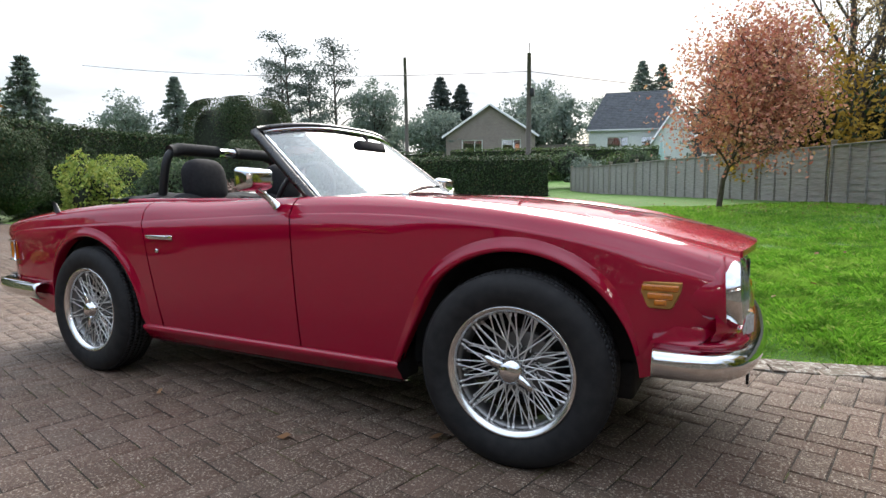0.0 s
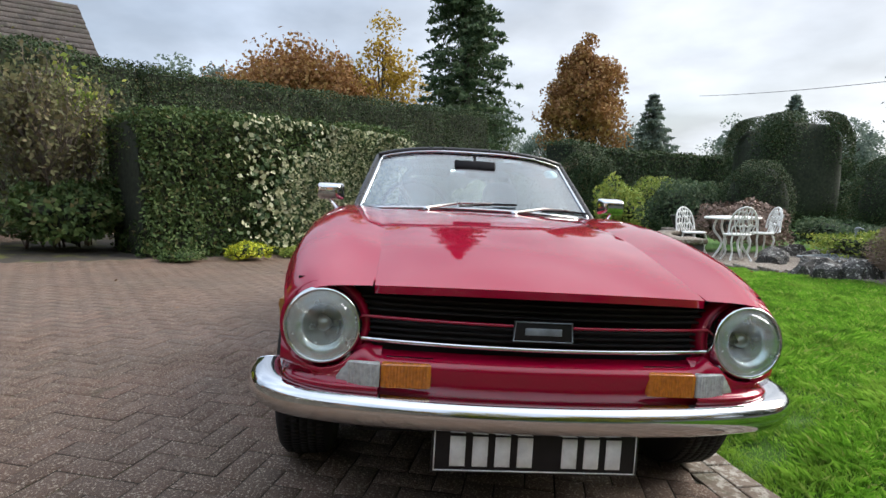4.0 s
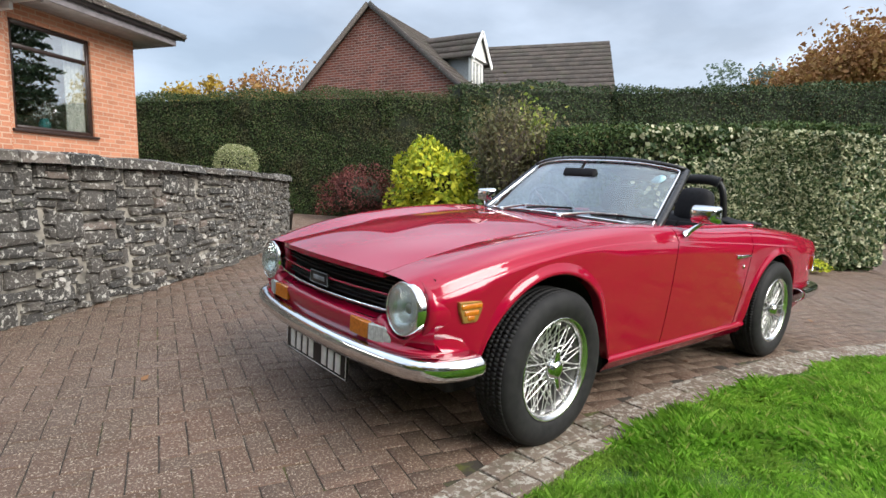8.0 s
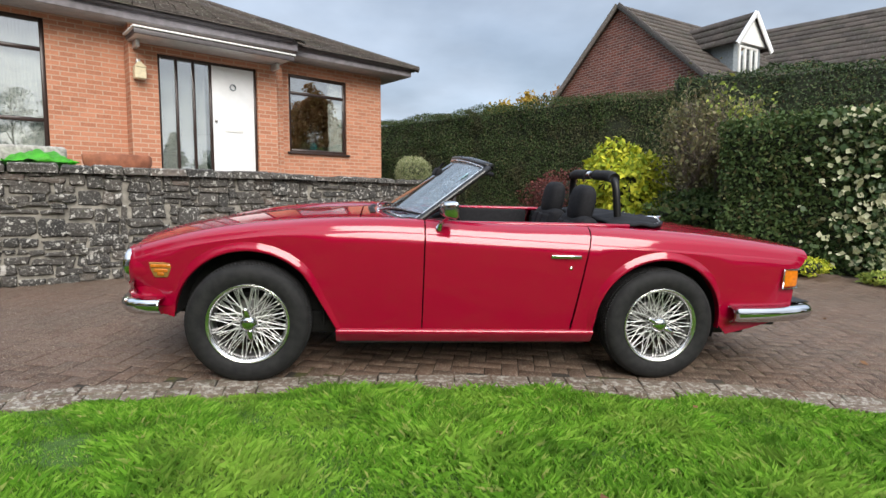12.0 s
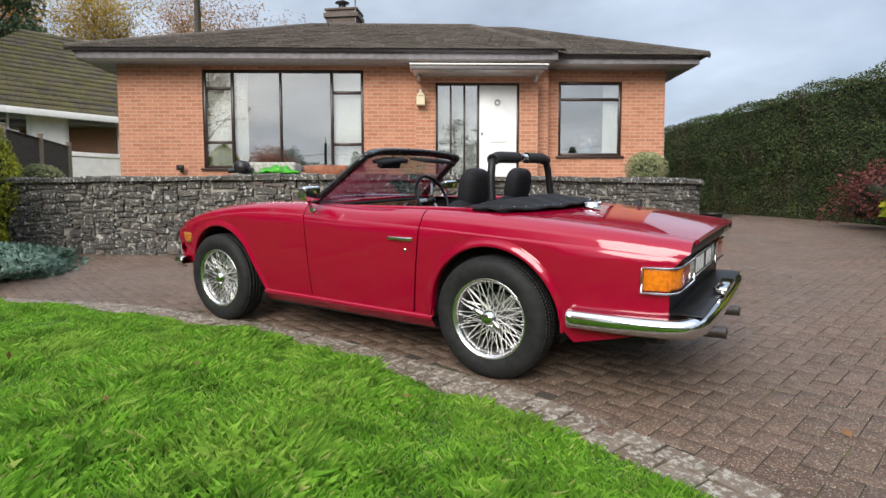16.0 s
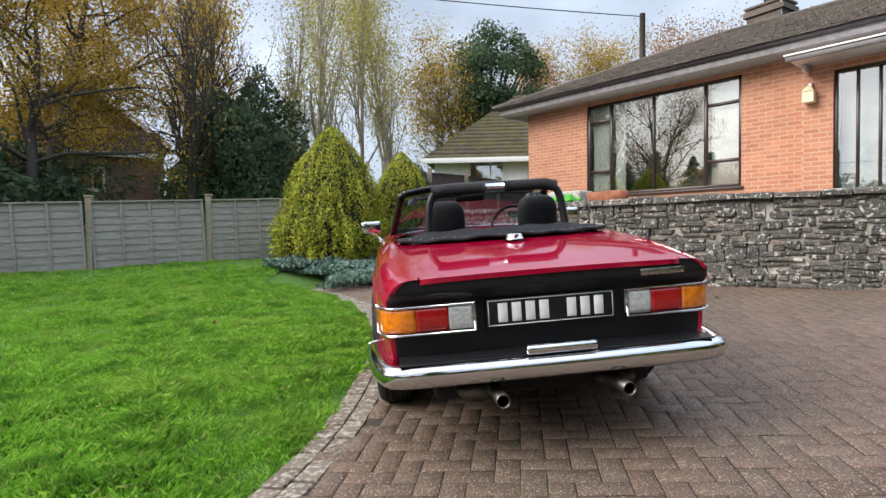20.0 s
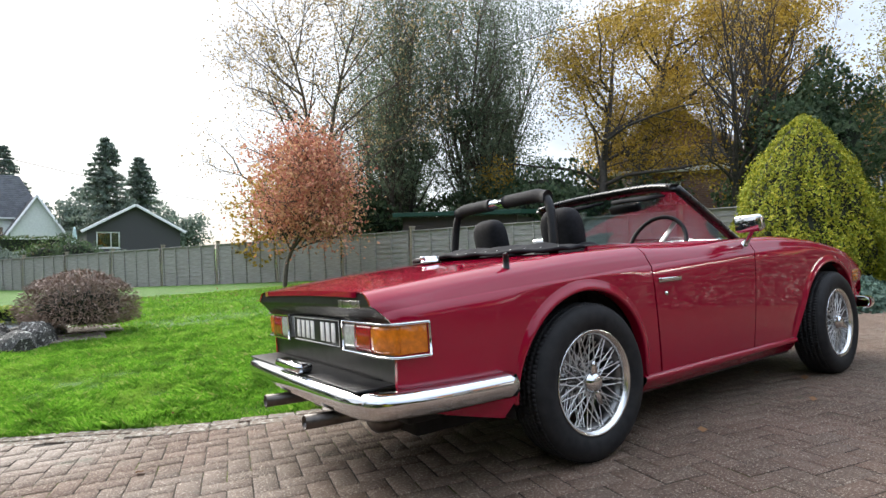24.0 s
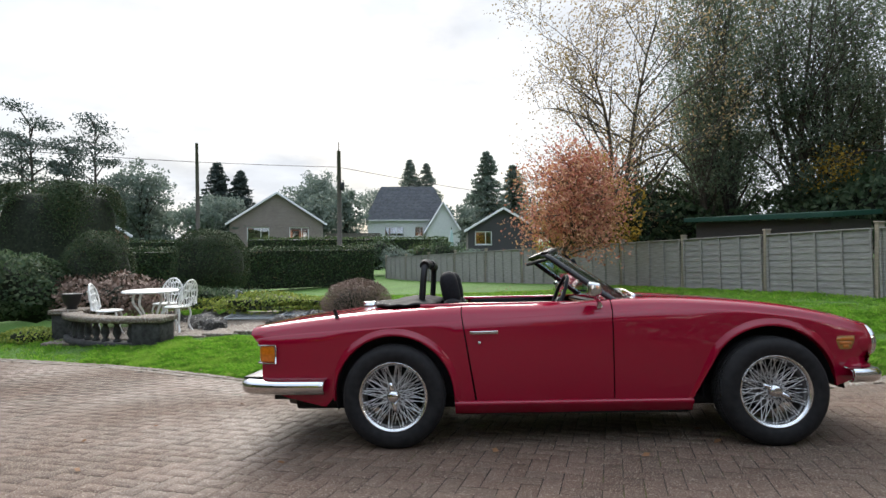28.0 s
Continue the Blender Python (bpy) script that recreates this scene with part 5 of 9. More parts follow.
        lift = 0.055 * smooth01((abs(yy) - 0.48) / 0.12)
        rows.append([(1.715 + bow - curve + dx, yy, min(under_lamp(yy), z + (lift if z < 0.43 else 0))) for dx, z in ((-0.06, top + 0.004), (0.0, top), (0.012, top - 0.012), (0.016, 0.488), (0.002, 0.455), (0.004, 0.42), (-0.02, 0.395), (-0.08, 0.36))])
    grid(bm, rows, flip=True)
    bmesh.ops.recalc_face_normals(bm, faces=bm.faces[:])
    part("front_panel", bm, PAINT, body, "painted nose panel under the grille")
    for s in (1, -1):
        bm = bmesh.new()
        line = spline([(1.500, s * 0.682, 0), (1.60, s * 0.668, 0), (1.675, s * 0.632, 0), (1.725, s * 0.575, 0), (1.752, s * 0.50, 0), (1.764, s * 0.40, 0)], 24)
        rows = []
        for k, p in enumerate(line):
            d = (line[min(k + 1, 24)] - line[max(k - 1, 0)]).normalized()
            out = Vector((d.y, -d.x, 0)) * -s
            e = smooth01(k / 12)
            rows.append([p + out * (q * e - (1 - e) * 0.016) + Vector((0, 0, z)) for q, z in ((-0.050, 0.530), (-0.014, 0.505), (-0.004, 0.480), (-0.003, 0.465), (0.001, 0.452), (0.009, 0.444), (0.017, 0.441), (0.012, 0.430), (-0.005, 0.39))])
        for r in rows:
            for p in r:
                p.z = min(p.z, under_lamp(p.y))
        grid(bm, rows, flip=s > 0)
        part("nose_skirt", bm, PAINT, body, "painted nose corner sweeping out to the bumper")
    bm = bmesh.new()
    rows = []
    for k in range(-30, 31):
        yy = 0.62 * k / 30
        a = 1 if abs(yy) > 0.455 else 0
        rows.append([(1.66, yy, 0.69), (1.66, yy, 0.40)])
    grid(bm, rows)
    part("nose_backing", bm, UNDER, body)
    gr = new("grille"); gr.parent = car
    bm = bmesh.new()
    for zz in (0.553, 0.569, 0.585, 0.617, 0.633, 0.649):
        pts = [(1.674 + 0.045 * (1 - (yy / 0.46) ** 2), yy, zz) for yy in [0.455 * k / 12 for k in range(-12, 13)]]
        sweep(bm, pts, [(-0.012, -0.003), (0.006, -0.003), (0.006, 0.003), (-0.012, 0.003)])
    part("slats", bm, UNDER, gr, "black grille slats")
    for zz, mt, r, nm in ((0.603, PAINT, 0.004, "coachline"), (0.545, CHROME, 0.006, "chrome_strip")):
        bm = bmesh.new()
        tube(bm, [(1.705 + 0.055 * (1 - (yy / 0.46) ** 2), yy, zz) for yy in [0.45 * k / 16 for k in range(-16, 17)]], r, 8)
        part(nm, bm, mt, gr)
    bm = bmesh.new()
    box(bm, 1.758, 1.766, -0.075, 0.075, 0.565, 0.618, 0.003)
    part("badge", bm, BLACK, gr, "black badge plate")
    bm = bmesh.new()
    for q in (((-0.074, 0.568), (-0.070, 0.616)), ((-0.070, 0.616), (0.070, 0.616)), ((0.070, 0.616), (0.074, 0.568)), ((0.074, 0.568), (-0.074, 0.568))):
        tube(bm, [(1.767, *q[0]), (1.767, *q[1])], 0.0016, 5)
    box(bm, 1.765, 1.768, -0.046, 0.046, 0.583, 0.601, 0.001)
    part("badge_trim", bm, LEADGREY, gr)
    # --- bumpers
    def bumper(name, pts, hgt, mat=CHROME):
        b = new(name); b.parent = car
        bm = bmesh.new()
        prof = [(-0.012, -hgt), (0.010, -hgt * 0.96), (0.026, -hgt * 0.70), (0.036, -hgt * 0.25), (0.038, hgt * 0.20), (0.033, hgt * 0.62), (0.020, hgt * 0.90), (0.000, hgt), (-0.045, hgt * 1.04), (-0.046, hgt * 0.9), (0.000, hgt * 0.86), (0.022, hgt * 0.5), (0.026, 0.0), (0.016, -hgt * 0.6), (-0.010, -hgt * 0.9)]
        sweep(bm, pts, prof)
        part("blade", bm, mat, b, "polished chrome blade")
        return b
    fb = spline([(1.530, -0.722, 0.400), (1.61, -0.712, 0.397), (1.690, -0.668, 0.392), (1.745, -0.56, 0.388), (1.780, -0.3, 0.382), (1.790, 0, 0.380), (1.780, 0.3, 0.382), (1.745, 0.56, 0.388), (1.690, 0.668, 0.392), (1.61, 0.712, 0.397), (1.530, 0.722, 0.400)], 60)
    b = bumper("front_bumper", fb, 0.041)
    rb = spline([(-1.535, 0.728, 0.385), (-1.80, 0.712, 0.385), (-2.00, 0.672, 0.386), (-2.060, 0.615, 0.388), (-2.080, 0.45, 0.390), (-2.088, 0, 0.390), (-2.080, -0.45, 0.390), (-2.060, -0.615, 0.388), (-2.00, -0.672, 0.386), (-1.80, -0.712, 0.385), (-1.535, -0.728, 0.385)], 64)
    b = bumper("rear_bumper", [p - Vector((0, 0, 0.010)) for p in rb], 0.044)
    bm = bmesh.new()
    box(bm, -2.118, -2.050, -0.140, 0.140, 0.432, 0.468, 0.014, seg=3)
    part("plate_lamp", bm, CHROME, b, "chrome plate lamp housing")
    bm = bmesh.new()
    box(bm, -2.09, -1.95, -0.62, 0.62, 0.424, 0.430, 0.002)
    part("top_flange", bm, BLACK, b)
    # --- plates
    for nm, x, z0, f in (("front_number_plate", 1.770, 0.232, 1), ("rear_number_plate", -1.978, 0.523, -1)):
        pl = new(nm); pl.parent = car
        bm = bmesh.new()
        box(bm, x - 0.004, x + 0.004, -0.262, 0.262, z0, z0 + 0.112, 0.002)
        part("plate", bm, BLACK, pl, "black plate")
        bm = bmesh.new()
        xx = x + f * 0.005
        for q in ((-0.256, -0.253, z0 + 0.006, z0 + 0.106), (0.253, 0.256, z0 + 0.006, z0 + 0.106), (-0.256, 0.256, z0 + 0.005, z0 + 0.008), (-0.256, 0.256, z0 + 0.104, z0 + 0.107)):
            box(bm, xx - 0.0008, xx + 0.0008, q[0], q[1], q[2], q[3])
        part("border", bm, WHITE, pl)
        text_bars(pl, xx, 0.225 * -f * -1, z0 + 0.018, -0.45 * f, 0.076, 8, WHITE, f)
    # --- tail
    bm = bmesh.new()
    rows = []
    wing_end = [p for p in side_section(-2.03, 1) if p.z > 0.45]
    low = Vector((wing_end[0].x, wing_end[0].y - 0.004, 0.405))
    for p in [low, *wing_end]:
        rows.append([(p.x + 0.006, (p.y - 0.004) * k / 20, p.z - 0.006) for k in range(-20, 21)])
    ys, zs, z0 = lerp_table(BODY, -2.03)[4:]
    rows.append([(-2.024, ys * k / 20, z0 + (zs - z0) * abs(k / 20) ** 2.2 - 0.016) for k in range(-20, 21)])
    grid(bm, rows)
    bmesh.ops.recalc_face_normals(bm, faces=bm.faces[:])
    tail = part("tail_panel", bm, BLACK, body, "matt black tail panel")
    bm = bmesh.new()
    rows = []
    for k in range(-20, 21):
        yy = 0.66 * k / 20
        curve = max(0, abs(yy) - 0.5) ** 2 * 5
        rows.append([(-1.955 + curve, yy, 0.435), (-1.945 + curve, yy, 0.38), (-1.88 + curve, yy, 0.32), (-1.80, yy, 0.30)])
    grid(bm, rows)
    part("rear_valance", bm, BLACK, body)
    bm = bmesh.new()
    lathe(bm, [(0.0, 0.008), (0.010, 0.007), (0.013, 0.0)], 16, pose(-2.002, 0.0, 0.690, 0, -90, 0))
    part("boot_lock", bm, CHROME, body)
    bm = bmesh.new()
    sweep(bm, [(-1.988, 0.29, 0.662), (-1.998, 0.27, 0.676), (-1.998, -0.27, 0.676), (-1.988, -0.29, 0.662)], [(-0.004, -0.004), (0.004, -0.004), (0.004, 0.004), (-0.004, 0.004)], up=(-1, 0, 0))
    part("pressing", bm, BLACK, body)
    bm = bmesh.new()
    box(bm, -2.026, -2.004, -0.54, -0.36, 0.686, 0.712, 0.002)
    part("tail_badge", bm, STAINLESS, body, "silvered tail badge plate")
    # --- underside and tub
    bm = bmesh.new()
    box(bm, -1.80, 1.45, -0.48, 0.48, 0.19, 0.32, 0.02)
    box(bm, 0.42, 1.62, -0.46, 0.46, 0.30, 0.66, 0.02)
    box(bm, -1.92, -0.98, -0.56, 0.56, 0.30, 0.70, 0.02)
    for s in (1, -1):
        box(bm, -0.72, 0.655, min(s * 0.50, s * 0.635), max(s * 0.50, s * 0.635), 0.18, 0.30, 0.01)
        box(bm, -1.90, -1.50, min(s * 0.50, s * 0.60), max(s * 0.50, s * 0.60), 0.28, 0.66, 0.01)
        box(bm, 1.50, 1.64, min(s * 0.40, s * 0.56), max(s * 0.40, s * 0.56), 0.34, 0.62, 0.01)
        box(bm, 0.30, 0.62, min(s * 0.45, s * 0.63), max(s * 0.45, s * 0.64), 0.25, 0.78, 0.01)
        box(bm, -0.74, -0.70, min(s * 0.45, s * 0.64), max(s * 0.45, s * 0.64), 0.25, 0.80, 0.01)
    part("chassis", bm, UNDER, car, "black underseal chassis")
    # --- exhausts
    for s in (1, -1):
        ex = new("exhaust"); ex.parent = car
        bm = bmesh.new()
        rows = [[(x, s * 0.30 + 0.088 * r * math.cos(a), 0.235 + 0.046 * r * math.sin(a)) for a in [2 * math.pi * k / 20 for k in range(20)]] for x, r in ((-1.30, 0.3), (-1.32, 0.9), (-1.36, 1.0), (-1.84, 1.0), (-1.88, 0.9), (-1.90, 0.3))]
        g = grid(bm, rows, close_v=True)
        bm.faces.new(g[0]); bm.faces.new(g[-1][::-1])
        bmesh.ops.recalc_face_normals(bm, faces=bm.faces[:])
        part("silencer", bm, PIPE, ex, "dull steel oval silencer box")
        bm = bmesh.new()
        lathe(bm, [(0.021, -0.50), (0.026, -0.48), (0.027, 0.0), (0.024, 0.001), (0.022, -0.02), (0.022, -0.12), (0.0, -0.125)], 24, pose(-2.135, s * 0.245, 0.272, 0, -88, 0))
        part("tail_pipe", bm, PIPE, ex, "sooty steel tail pipe")
    # --- windscreen
    ws = new("windscreen"); ws.parent = car
    def ws_pt(u, v):
        """u -1..1 across, v 0..1 up."""
        half = 0.600 - 0.085 * v
        a = abs(u)
        x = (0.435 - 0.46 * v) - (0.17 - 0.06 * v) * a ** 2.4
        z = 0.862 + 0.322 * v - (0.022 + 0.020 * v) * a ** 3
        return Vector((x, u * half, z))
    path = [ws_pt(-1 + 2 * k / 24, 0.0) for k in range(25)] + [ws_pt(1, v / 10) for v in range(1, 10)] + [ws_pt(1 - 2 * k / 24, 1.0) for k in range(25)] + [ws_pt(-1, 1 - v / 10) for v in range(1, 10)]
    def ring(name, r_in, r_out, mat, lift):
        bm = bmesh.new()
        c = ws_pt(0, 0.5)
        n = Vector((0.61, 0, 0.79)).normalized()
        rows = []
        for p in path:
            d = (p - c); d -= n * d.dot(n)
            d = d.normalized()
            rows.append([p - d * r_in + n * lift, p + d * (r_out * 0.6) + n * (lift + 0.012), p + d * r_out + n * (lift - 0.006), p + d * r_out * 0.9 - n * 0.02, p - d * r_in - n * 0.018])
        grid(bm, rows, close_u=True, close_v=True, flip=True)
        bmesh.ops.recalc_face_normals(bm, faces=bm.faces[:])
        return part(name, bm, mat, ws)
    ring("screen_frame", 0.012, 0.034, TRIMBLK, 0.004)
    bm = bmesh.new()
    c = ws_pt(0, 0.5)
    nrm = Vector((0.61, 0, 0.79)).normalized()
    pts = []
    for p in path:
        d = (p - c); d -= nrm * d.dot(nrm)
        pts.append(p - d.normalized() * 0.012 + nrm * 0.010)
    b2 = bmesh.new()
    tube(b2, pts + pts[:2], 0.0075, 6, False)
    join(bm, b2)
    part("bright_trim", bm, CHROME, ws, "bright inner trim")
    bm = bmesh.new()
    front = grid(bm, [[ws_pt(-1 + 2 * i / 20, j / 10) + nrm * 0.002 for j in range(11)] for i in range(21)], flip=True)
    back = grid(bm, [[ws_pt(-1 + 2 * i / 20, j / 10) - nrm * 0.003 for j in range(11)] for i in range(21)])
    part("glass", bm, GLASS, ws, "curved clear windscreen glass").visible_shadow = False
    bm = bmesh.new()
    lathe(bm, [(0.0, 0.0), (0.038, 0.0), (0.038, 0.001), (0.0, 0.001)], 20, look(ws_pt(0.83, 0.80) - nrm * 0.006, ws_pt(0.83, 0.80) + nrm))
    part("tax_disc", bm, plain("pale blue paper", (0.35, 0.55, 0.60), 0.6), ws, "round pale paper disc")
    # top rail and its catches
    bm = bmesh.new()
    sweep(bm, [ws_pt(-1 + 2 * k / 24, 1.0) + Vector((-0.015, 0, 0.015)) for k in range(25)], [(-0.03, -0.014), (0.02, -0.016), (0.03, 0.0), (0.018, 0.012), (-0.022, 0.012), (-0.034, 0.0)])
    part("header_rail", bm, TRIMBLK, ws)
    bm = bmesh.new()
    for u0, u1 in ((-0.85, -0.08), (0.08, 0.85)):
        rows = []
        for k in range(13):
            u = u0 + (u1 - u0) * k / 12
            e = 1 - abs(2 * k / 12 - 1) ** 6
            p = ws_pt(u, 0.96) - nrm * 0.04
            rows.append([p + Vector((-0.02, 0, 0.01)), p + Vector((-0.03, 0, -0.005)), p + Vector((-0.10 * e - 0.03, 0, -0.03 * e)), p + Vector((-0.10 * e - 0.03, 0, -0.015 * e + 0.008))])
        grid(bm, rows, close_v=True)
    part("sun_visor", bm, VINYL, ws, "pair of black sun visors")
    bm = bmesh.new()
    box(bm, -0.02, 0.02, -0.11, 0.11, -0.028, 0.028, 0.012, pose(0.09, 0, 1.105, 0, -25, 0))
    tube(bm, [(0.09, 0, 1.12), (0.05, 0, 1.165)], 0.008, 8)
    part("rear_view_mirror", bm, VINYL, ws)
    # wipers
    for y0, y1, xb in ((0.16, 0.46, 0.40), (-0.26, 0.06, 0.42)):
        wp = new("wiper"); wp.parent = car
        bm = bmesh.new()
        a = Vector((0.455, y0 - 0.0, 0.872))
        e = ws_pt((y1) / 0.58, 0.10) + nrm * 0.02
        mid = a.lerp(e, 0.5) + nrm * 0.016
        tube(bm, [a, mid, e], [0.008, 0.006, 0.004], 8)
        part("arm", bm, STAINLESS, wp)
        bm = bmesh.new()
        p0 = ws_pt((y1 - 0.16) / 0.58, 0.055) + nrm * 0.012
        p1 = ws_pt((y1 + 0.12) / 0.58, 0.12) + nrm * 0.012
        tube(bm, [p0, p0.lerp(p1, 0.5) + nrm * 0.006, p1], 0.006, 6)
        part("blade", bm, BLACK, wp)
        bm = bmesh.new()
        lathe(bm, [(0.0, 0.02), (0.012, 0.016), (0.016, 0.0)], 14, pose(a.x, a.y, a.z - 0.008))
        part("spindle", bm, CHROME, wp)
    bm = bmesh.new()
    for k in range(9):
        tube(bm, [(0.47 + 0.004 * k, -0.30, 0.868), (0.49 + 0.004 * k, 0.0, 0.871), (0.47 + 0.004 * k, 0.30, 0.868)], 0.0018, 4)
    part("vent_grille", bm, BLACK, body)
    # --- cockpit
    tub = new("cockpit"); tub.parent = car
    bm = bmesh.new()
    box(bm, -1.0, 0.45, -0.58, 0.58, 0.28, 0.31)
    box(bm, -0.99, -0.95, -0.585, 0.585, 0.30, 0.80)
    box(bm, -0.9, 0.40, -0.10, 0.10, 0.30, 0.52, 0.03)
    part("carpet", bm, UNDER, tub, "black carpet and tunnel")
    for s in (1, -1):
        for xa, xb in ((0.16, 0.46), (-0.98, -0.70)):
            bm = bmesh.new()
            box(bm, xa, xb, min(s * 0.555, s * 0.60), max(s * 0.555, s * 0.60), 0.30, 0.835, 0.006)
            part("kick_panel", bm, VINYL, tub, "black side trim")
    bm = bmesh.new()
    box(bm, 0.44, 0.47, -0.58, 0.58, 0.30, 0.84, 0.006)
    part("bulkhead", bm, UNDER, tub)
    bm = bmesh.new()
    grid(bm, [[(0.14 + (0.27) * j / 6, 0.60 * (i / 8), 0.845 + 0.02 * math.sin(j / 6 * math.pi)) for j in range(7)] for i in range(-8, 9)], flip=True)
    part("dash_top", bm, VINYL, tub, "black padded dash top")
    bm = bmesh.new()
    box(bm, 0.135, 0.155, -0.58, 0.58, 0.68, 0.835, 0.006)
    part("dash_panel", bm, WOOD, tub, "wooden dashboard panel")
    for yy, zz, r in ((-0.24, 0.765, 0.052), (-0.41, 0.765, 0.052), (-0.08, 0.79, 0.028), (0.02, 0.79, 0.028), (-0.08, 0.72, 0.028), (0.02, 0.72, 0.028)):
        bm = bmesh.new()
        lathe(bm, [(0.0, 0.004), (r * 0.86, 0.004), (r * 0.88, 0.010), (r, 0.008), (r, 0.0)], 24, pose(0.134, yy, zz, 0, -90, 0))
        part("dial", bm, [DIAL], tub, "round black dial with a bright ring")
        bm = bmesh.new()
        lathe(bm, [(r * 0.9, 0.010), (r, 0.012), (r * 1.04, 0.004)], 24, pose(0.134, yy, zz, 0, -90, 0))
        part("dial_ring", bm, CHROME, tub)
    # padded sill capping round the cockpit
    for s in (1, -1):
        bm = bmesh.new()
        tube(bm, [(0.20, s * 0.60, 0.842), (-0.30, s * 0.605, 0.846), (-0.70, s * 0.60, 0.848), (-0.95, s * 0.585, 0.846)], 0.014, 8)
        part("capping", bm, PAINT, tub, "painted cockpit edge rail")
    # steering wheel (right-hand drive)
    st = new("steering_wheel"); st.parent = car
    sm = pose(-0.06, -0.31, 0.845, 0, -68, 0)
    bm = bmesh.new()
    ringp = [(0.182 * math.cos(2 * math.pi * k / 36), 0.182 * math.sin(2 * math.pi * k / 36), 0) for k in range(37)]
    tube(bm, ringp, 0.012, 8, False)
    part("rim", bm, BLACK, st, m=sm)
    bm = bmesh.new()
    for k in range(3):
        a = math.radians(90 + 120 * k)
        b = bmesh.new()
        box(b, 0.03, 0.178, -0.014, 0.014, -0.012, -0.008, 0.001)
        join(bm, b, Matrix.Rotation(a, 4, "Z"))
    part("spoke", bm, STAINLESS, st, "three drilled metal spokes", m=sm)
    bm = bmesh.new()
    lathe(bm, [(0.0, 0.01), (0.03, 0.006), (0.038, -0.015), (0.02, -0.03), (0.018, -0.30)], 20)
    part("boss", bm, BLACK, st, m=sm)
    # seats
    def make_seat(y):
        seat = new("seat"); seat.parent = car
        def pad(nm, m, lx, ly, lz, bev, lab=""):
            bm = bmesh.new()
            box(bm, -lx / 2, lx / 2, -ly / 2, ly / 2, -lz / 2, lz / 2, bev, seg=5)
            part(nm, bm, VINYL, seat, lab, m=m)
        pad("cushion", pose(-0.42, y, 0.45, 0, -8, 0), 0.48, 0.44, 0.14, 0.06)
        pad("backrest", pose(-0.72, y, 0.66, 0, -14, 0), 0.13, 0.42, 0.46, 0.06, "black vinyl backrest")
        for q in (-0.11, 0.0, 0.11):
            pad("pleat", pose(-0.655, y + q, 0.66, 0, -14, 0), 0.03, 0.10, 0.38, 0.013)
        bm = bmesh.new()
        bb = bmesh.new()
        bmesh.ops.create_uvsphere(bb, u_segments=24, v_segments=14, radius=1)
        for v in bb.verts:
            q = v.co
            f = lambda c, p: math.copysign(abs(c) ** p, c)
            v.co = Vector((f(q.x, 0.75) * 0.062, f(q.y, 0.62) * 0.122, f(q.z, 0.66) * 0.122))
        join(bm, bb)
        part("headrest", bm, VINYL, seat, "rounded black headrest", m=pose(-0.775, y, 0.945, 0, -10, 0))
        bm = bmesh.new()
        tube(bm, [(-0.77, y - 0.05, 0.84), (-0.775, y - 0.05, 0.93), (-0.775, y + 0.05, 0.93), (-0.77, y + 0.05, 0.84)], 0.007, 6)
        part("headrest_post", bm, CHROME, seat)
    make_seat(0.285)
    make_seat(-0.285)
    # roll hoop
    rh = new("roll_bar"); rh.parent = car
    bm = bmesh.new()
    hoop = spline([(-0.97, 0.405, 0.78), (-0.955, 0.398, 0.93), (-0.945, 0.382, 1.05), (-0.94, 0.350, 1.105), (-0.94, 0.29, 1.122), (-0.94, 0, 1.125), (-0.94, -0.29, 1.122), (-0.94, -0.350, 1.105), (-0.945, -0.382, 1.05), (-0.955, -0.398, 0.93), (-0.97, -0.405, 0.78)], 60)
    tube(bm, hoop, 0.022, 14)
    part("hoop", bm, BLACK, rh, "black tubular roll hoop")
    for a, b in ((0.06, 0.365), (-0.365, -0.06)):
        bm = bmesh.new()
        tube(bm, [(-0.94, a + (b - a) * k / 10, 1.1245 - 0.004 * smooth01((abs(a + (b - a) * k / 10) - 0.29) / 0.075) * 4) for k in range(11)], 0.033, 14)
        part("padding", bm, FOAM, rh, "black foam sleeve")
    bm = bmesh.new()
    tube(bm, [(-0.94, -0.055, 1.1245), (-0.94, 0.055, 1.1245)], 0.0235, 14)
    part("bare_band", bm, CHROME, rh, "bright bare band")
    # folded hood under its cover
    bm = bmesh.new()
    rows = []
    for i in range(-24, 25):
        u = i / 24
        row = []
        for j in range(13):
            v = j / 12
            x = -0.86 - 0.47 * v * (1 - 0.45 * abs(u) ** 2.5)
            hump = math.sin(math.pi * min(1, v * 1.15 + 0.06)) if v < 0.86 else 0.12
            z = 0.846 + 0.035 * hump * (1 - abs(u) ** 4) + 0.004 * math.sin(u * 19 + v * 3) + 0.004 * math.sin(v * 14 + u * 5)
            row.append((x, u * 0.585, z))
        rows.append(row)
    grid(bm, rows)
    bmesh.ops.recalc_face_normals(bm, faces=bm.faces[:])
    r = bmesh.ops.extrude_face_region(bm, geom=bm.faces[:])
    bmesh.ops.translate(bm, verts=[v for v in r["geom"] if isinstance(v, bmesh.types.BMVert)], vec=(0, 0, 0.012))
    bmesh.ops.recalc_face_normals(bm, faces=bm.faces[:])
    part("hood_cover", bm, VINYL, car, "black vinyl cover over the folded hood")
    bm = bmesh.new()
    for i in range(-10, 11):
        u = i / 10
        x = -0.86 - 0.45 * (1 - 0.45 * abs(u) ** 2.5)
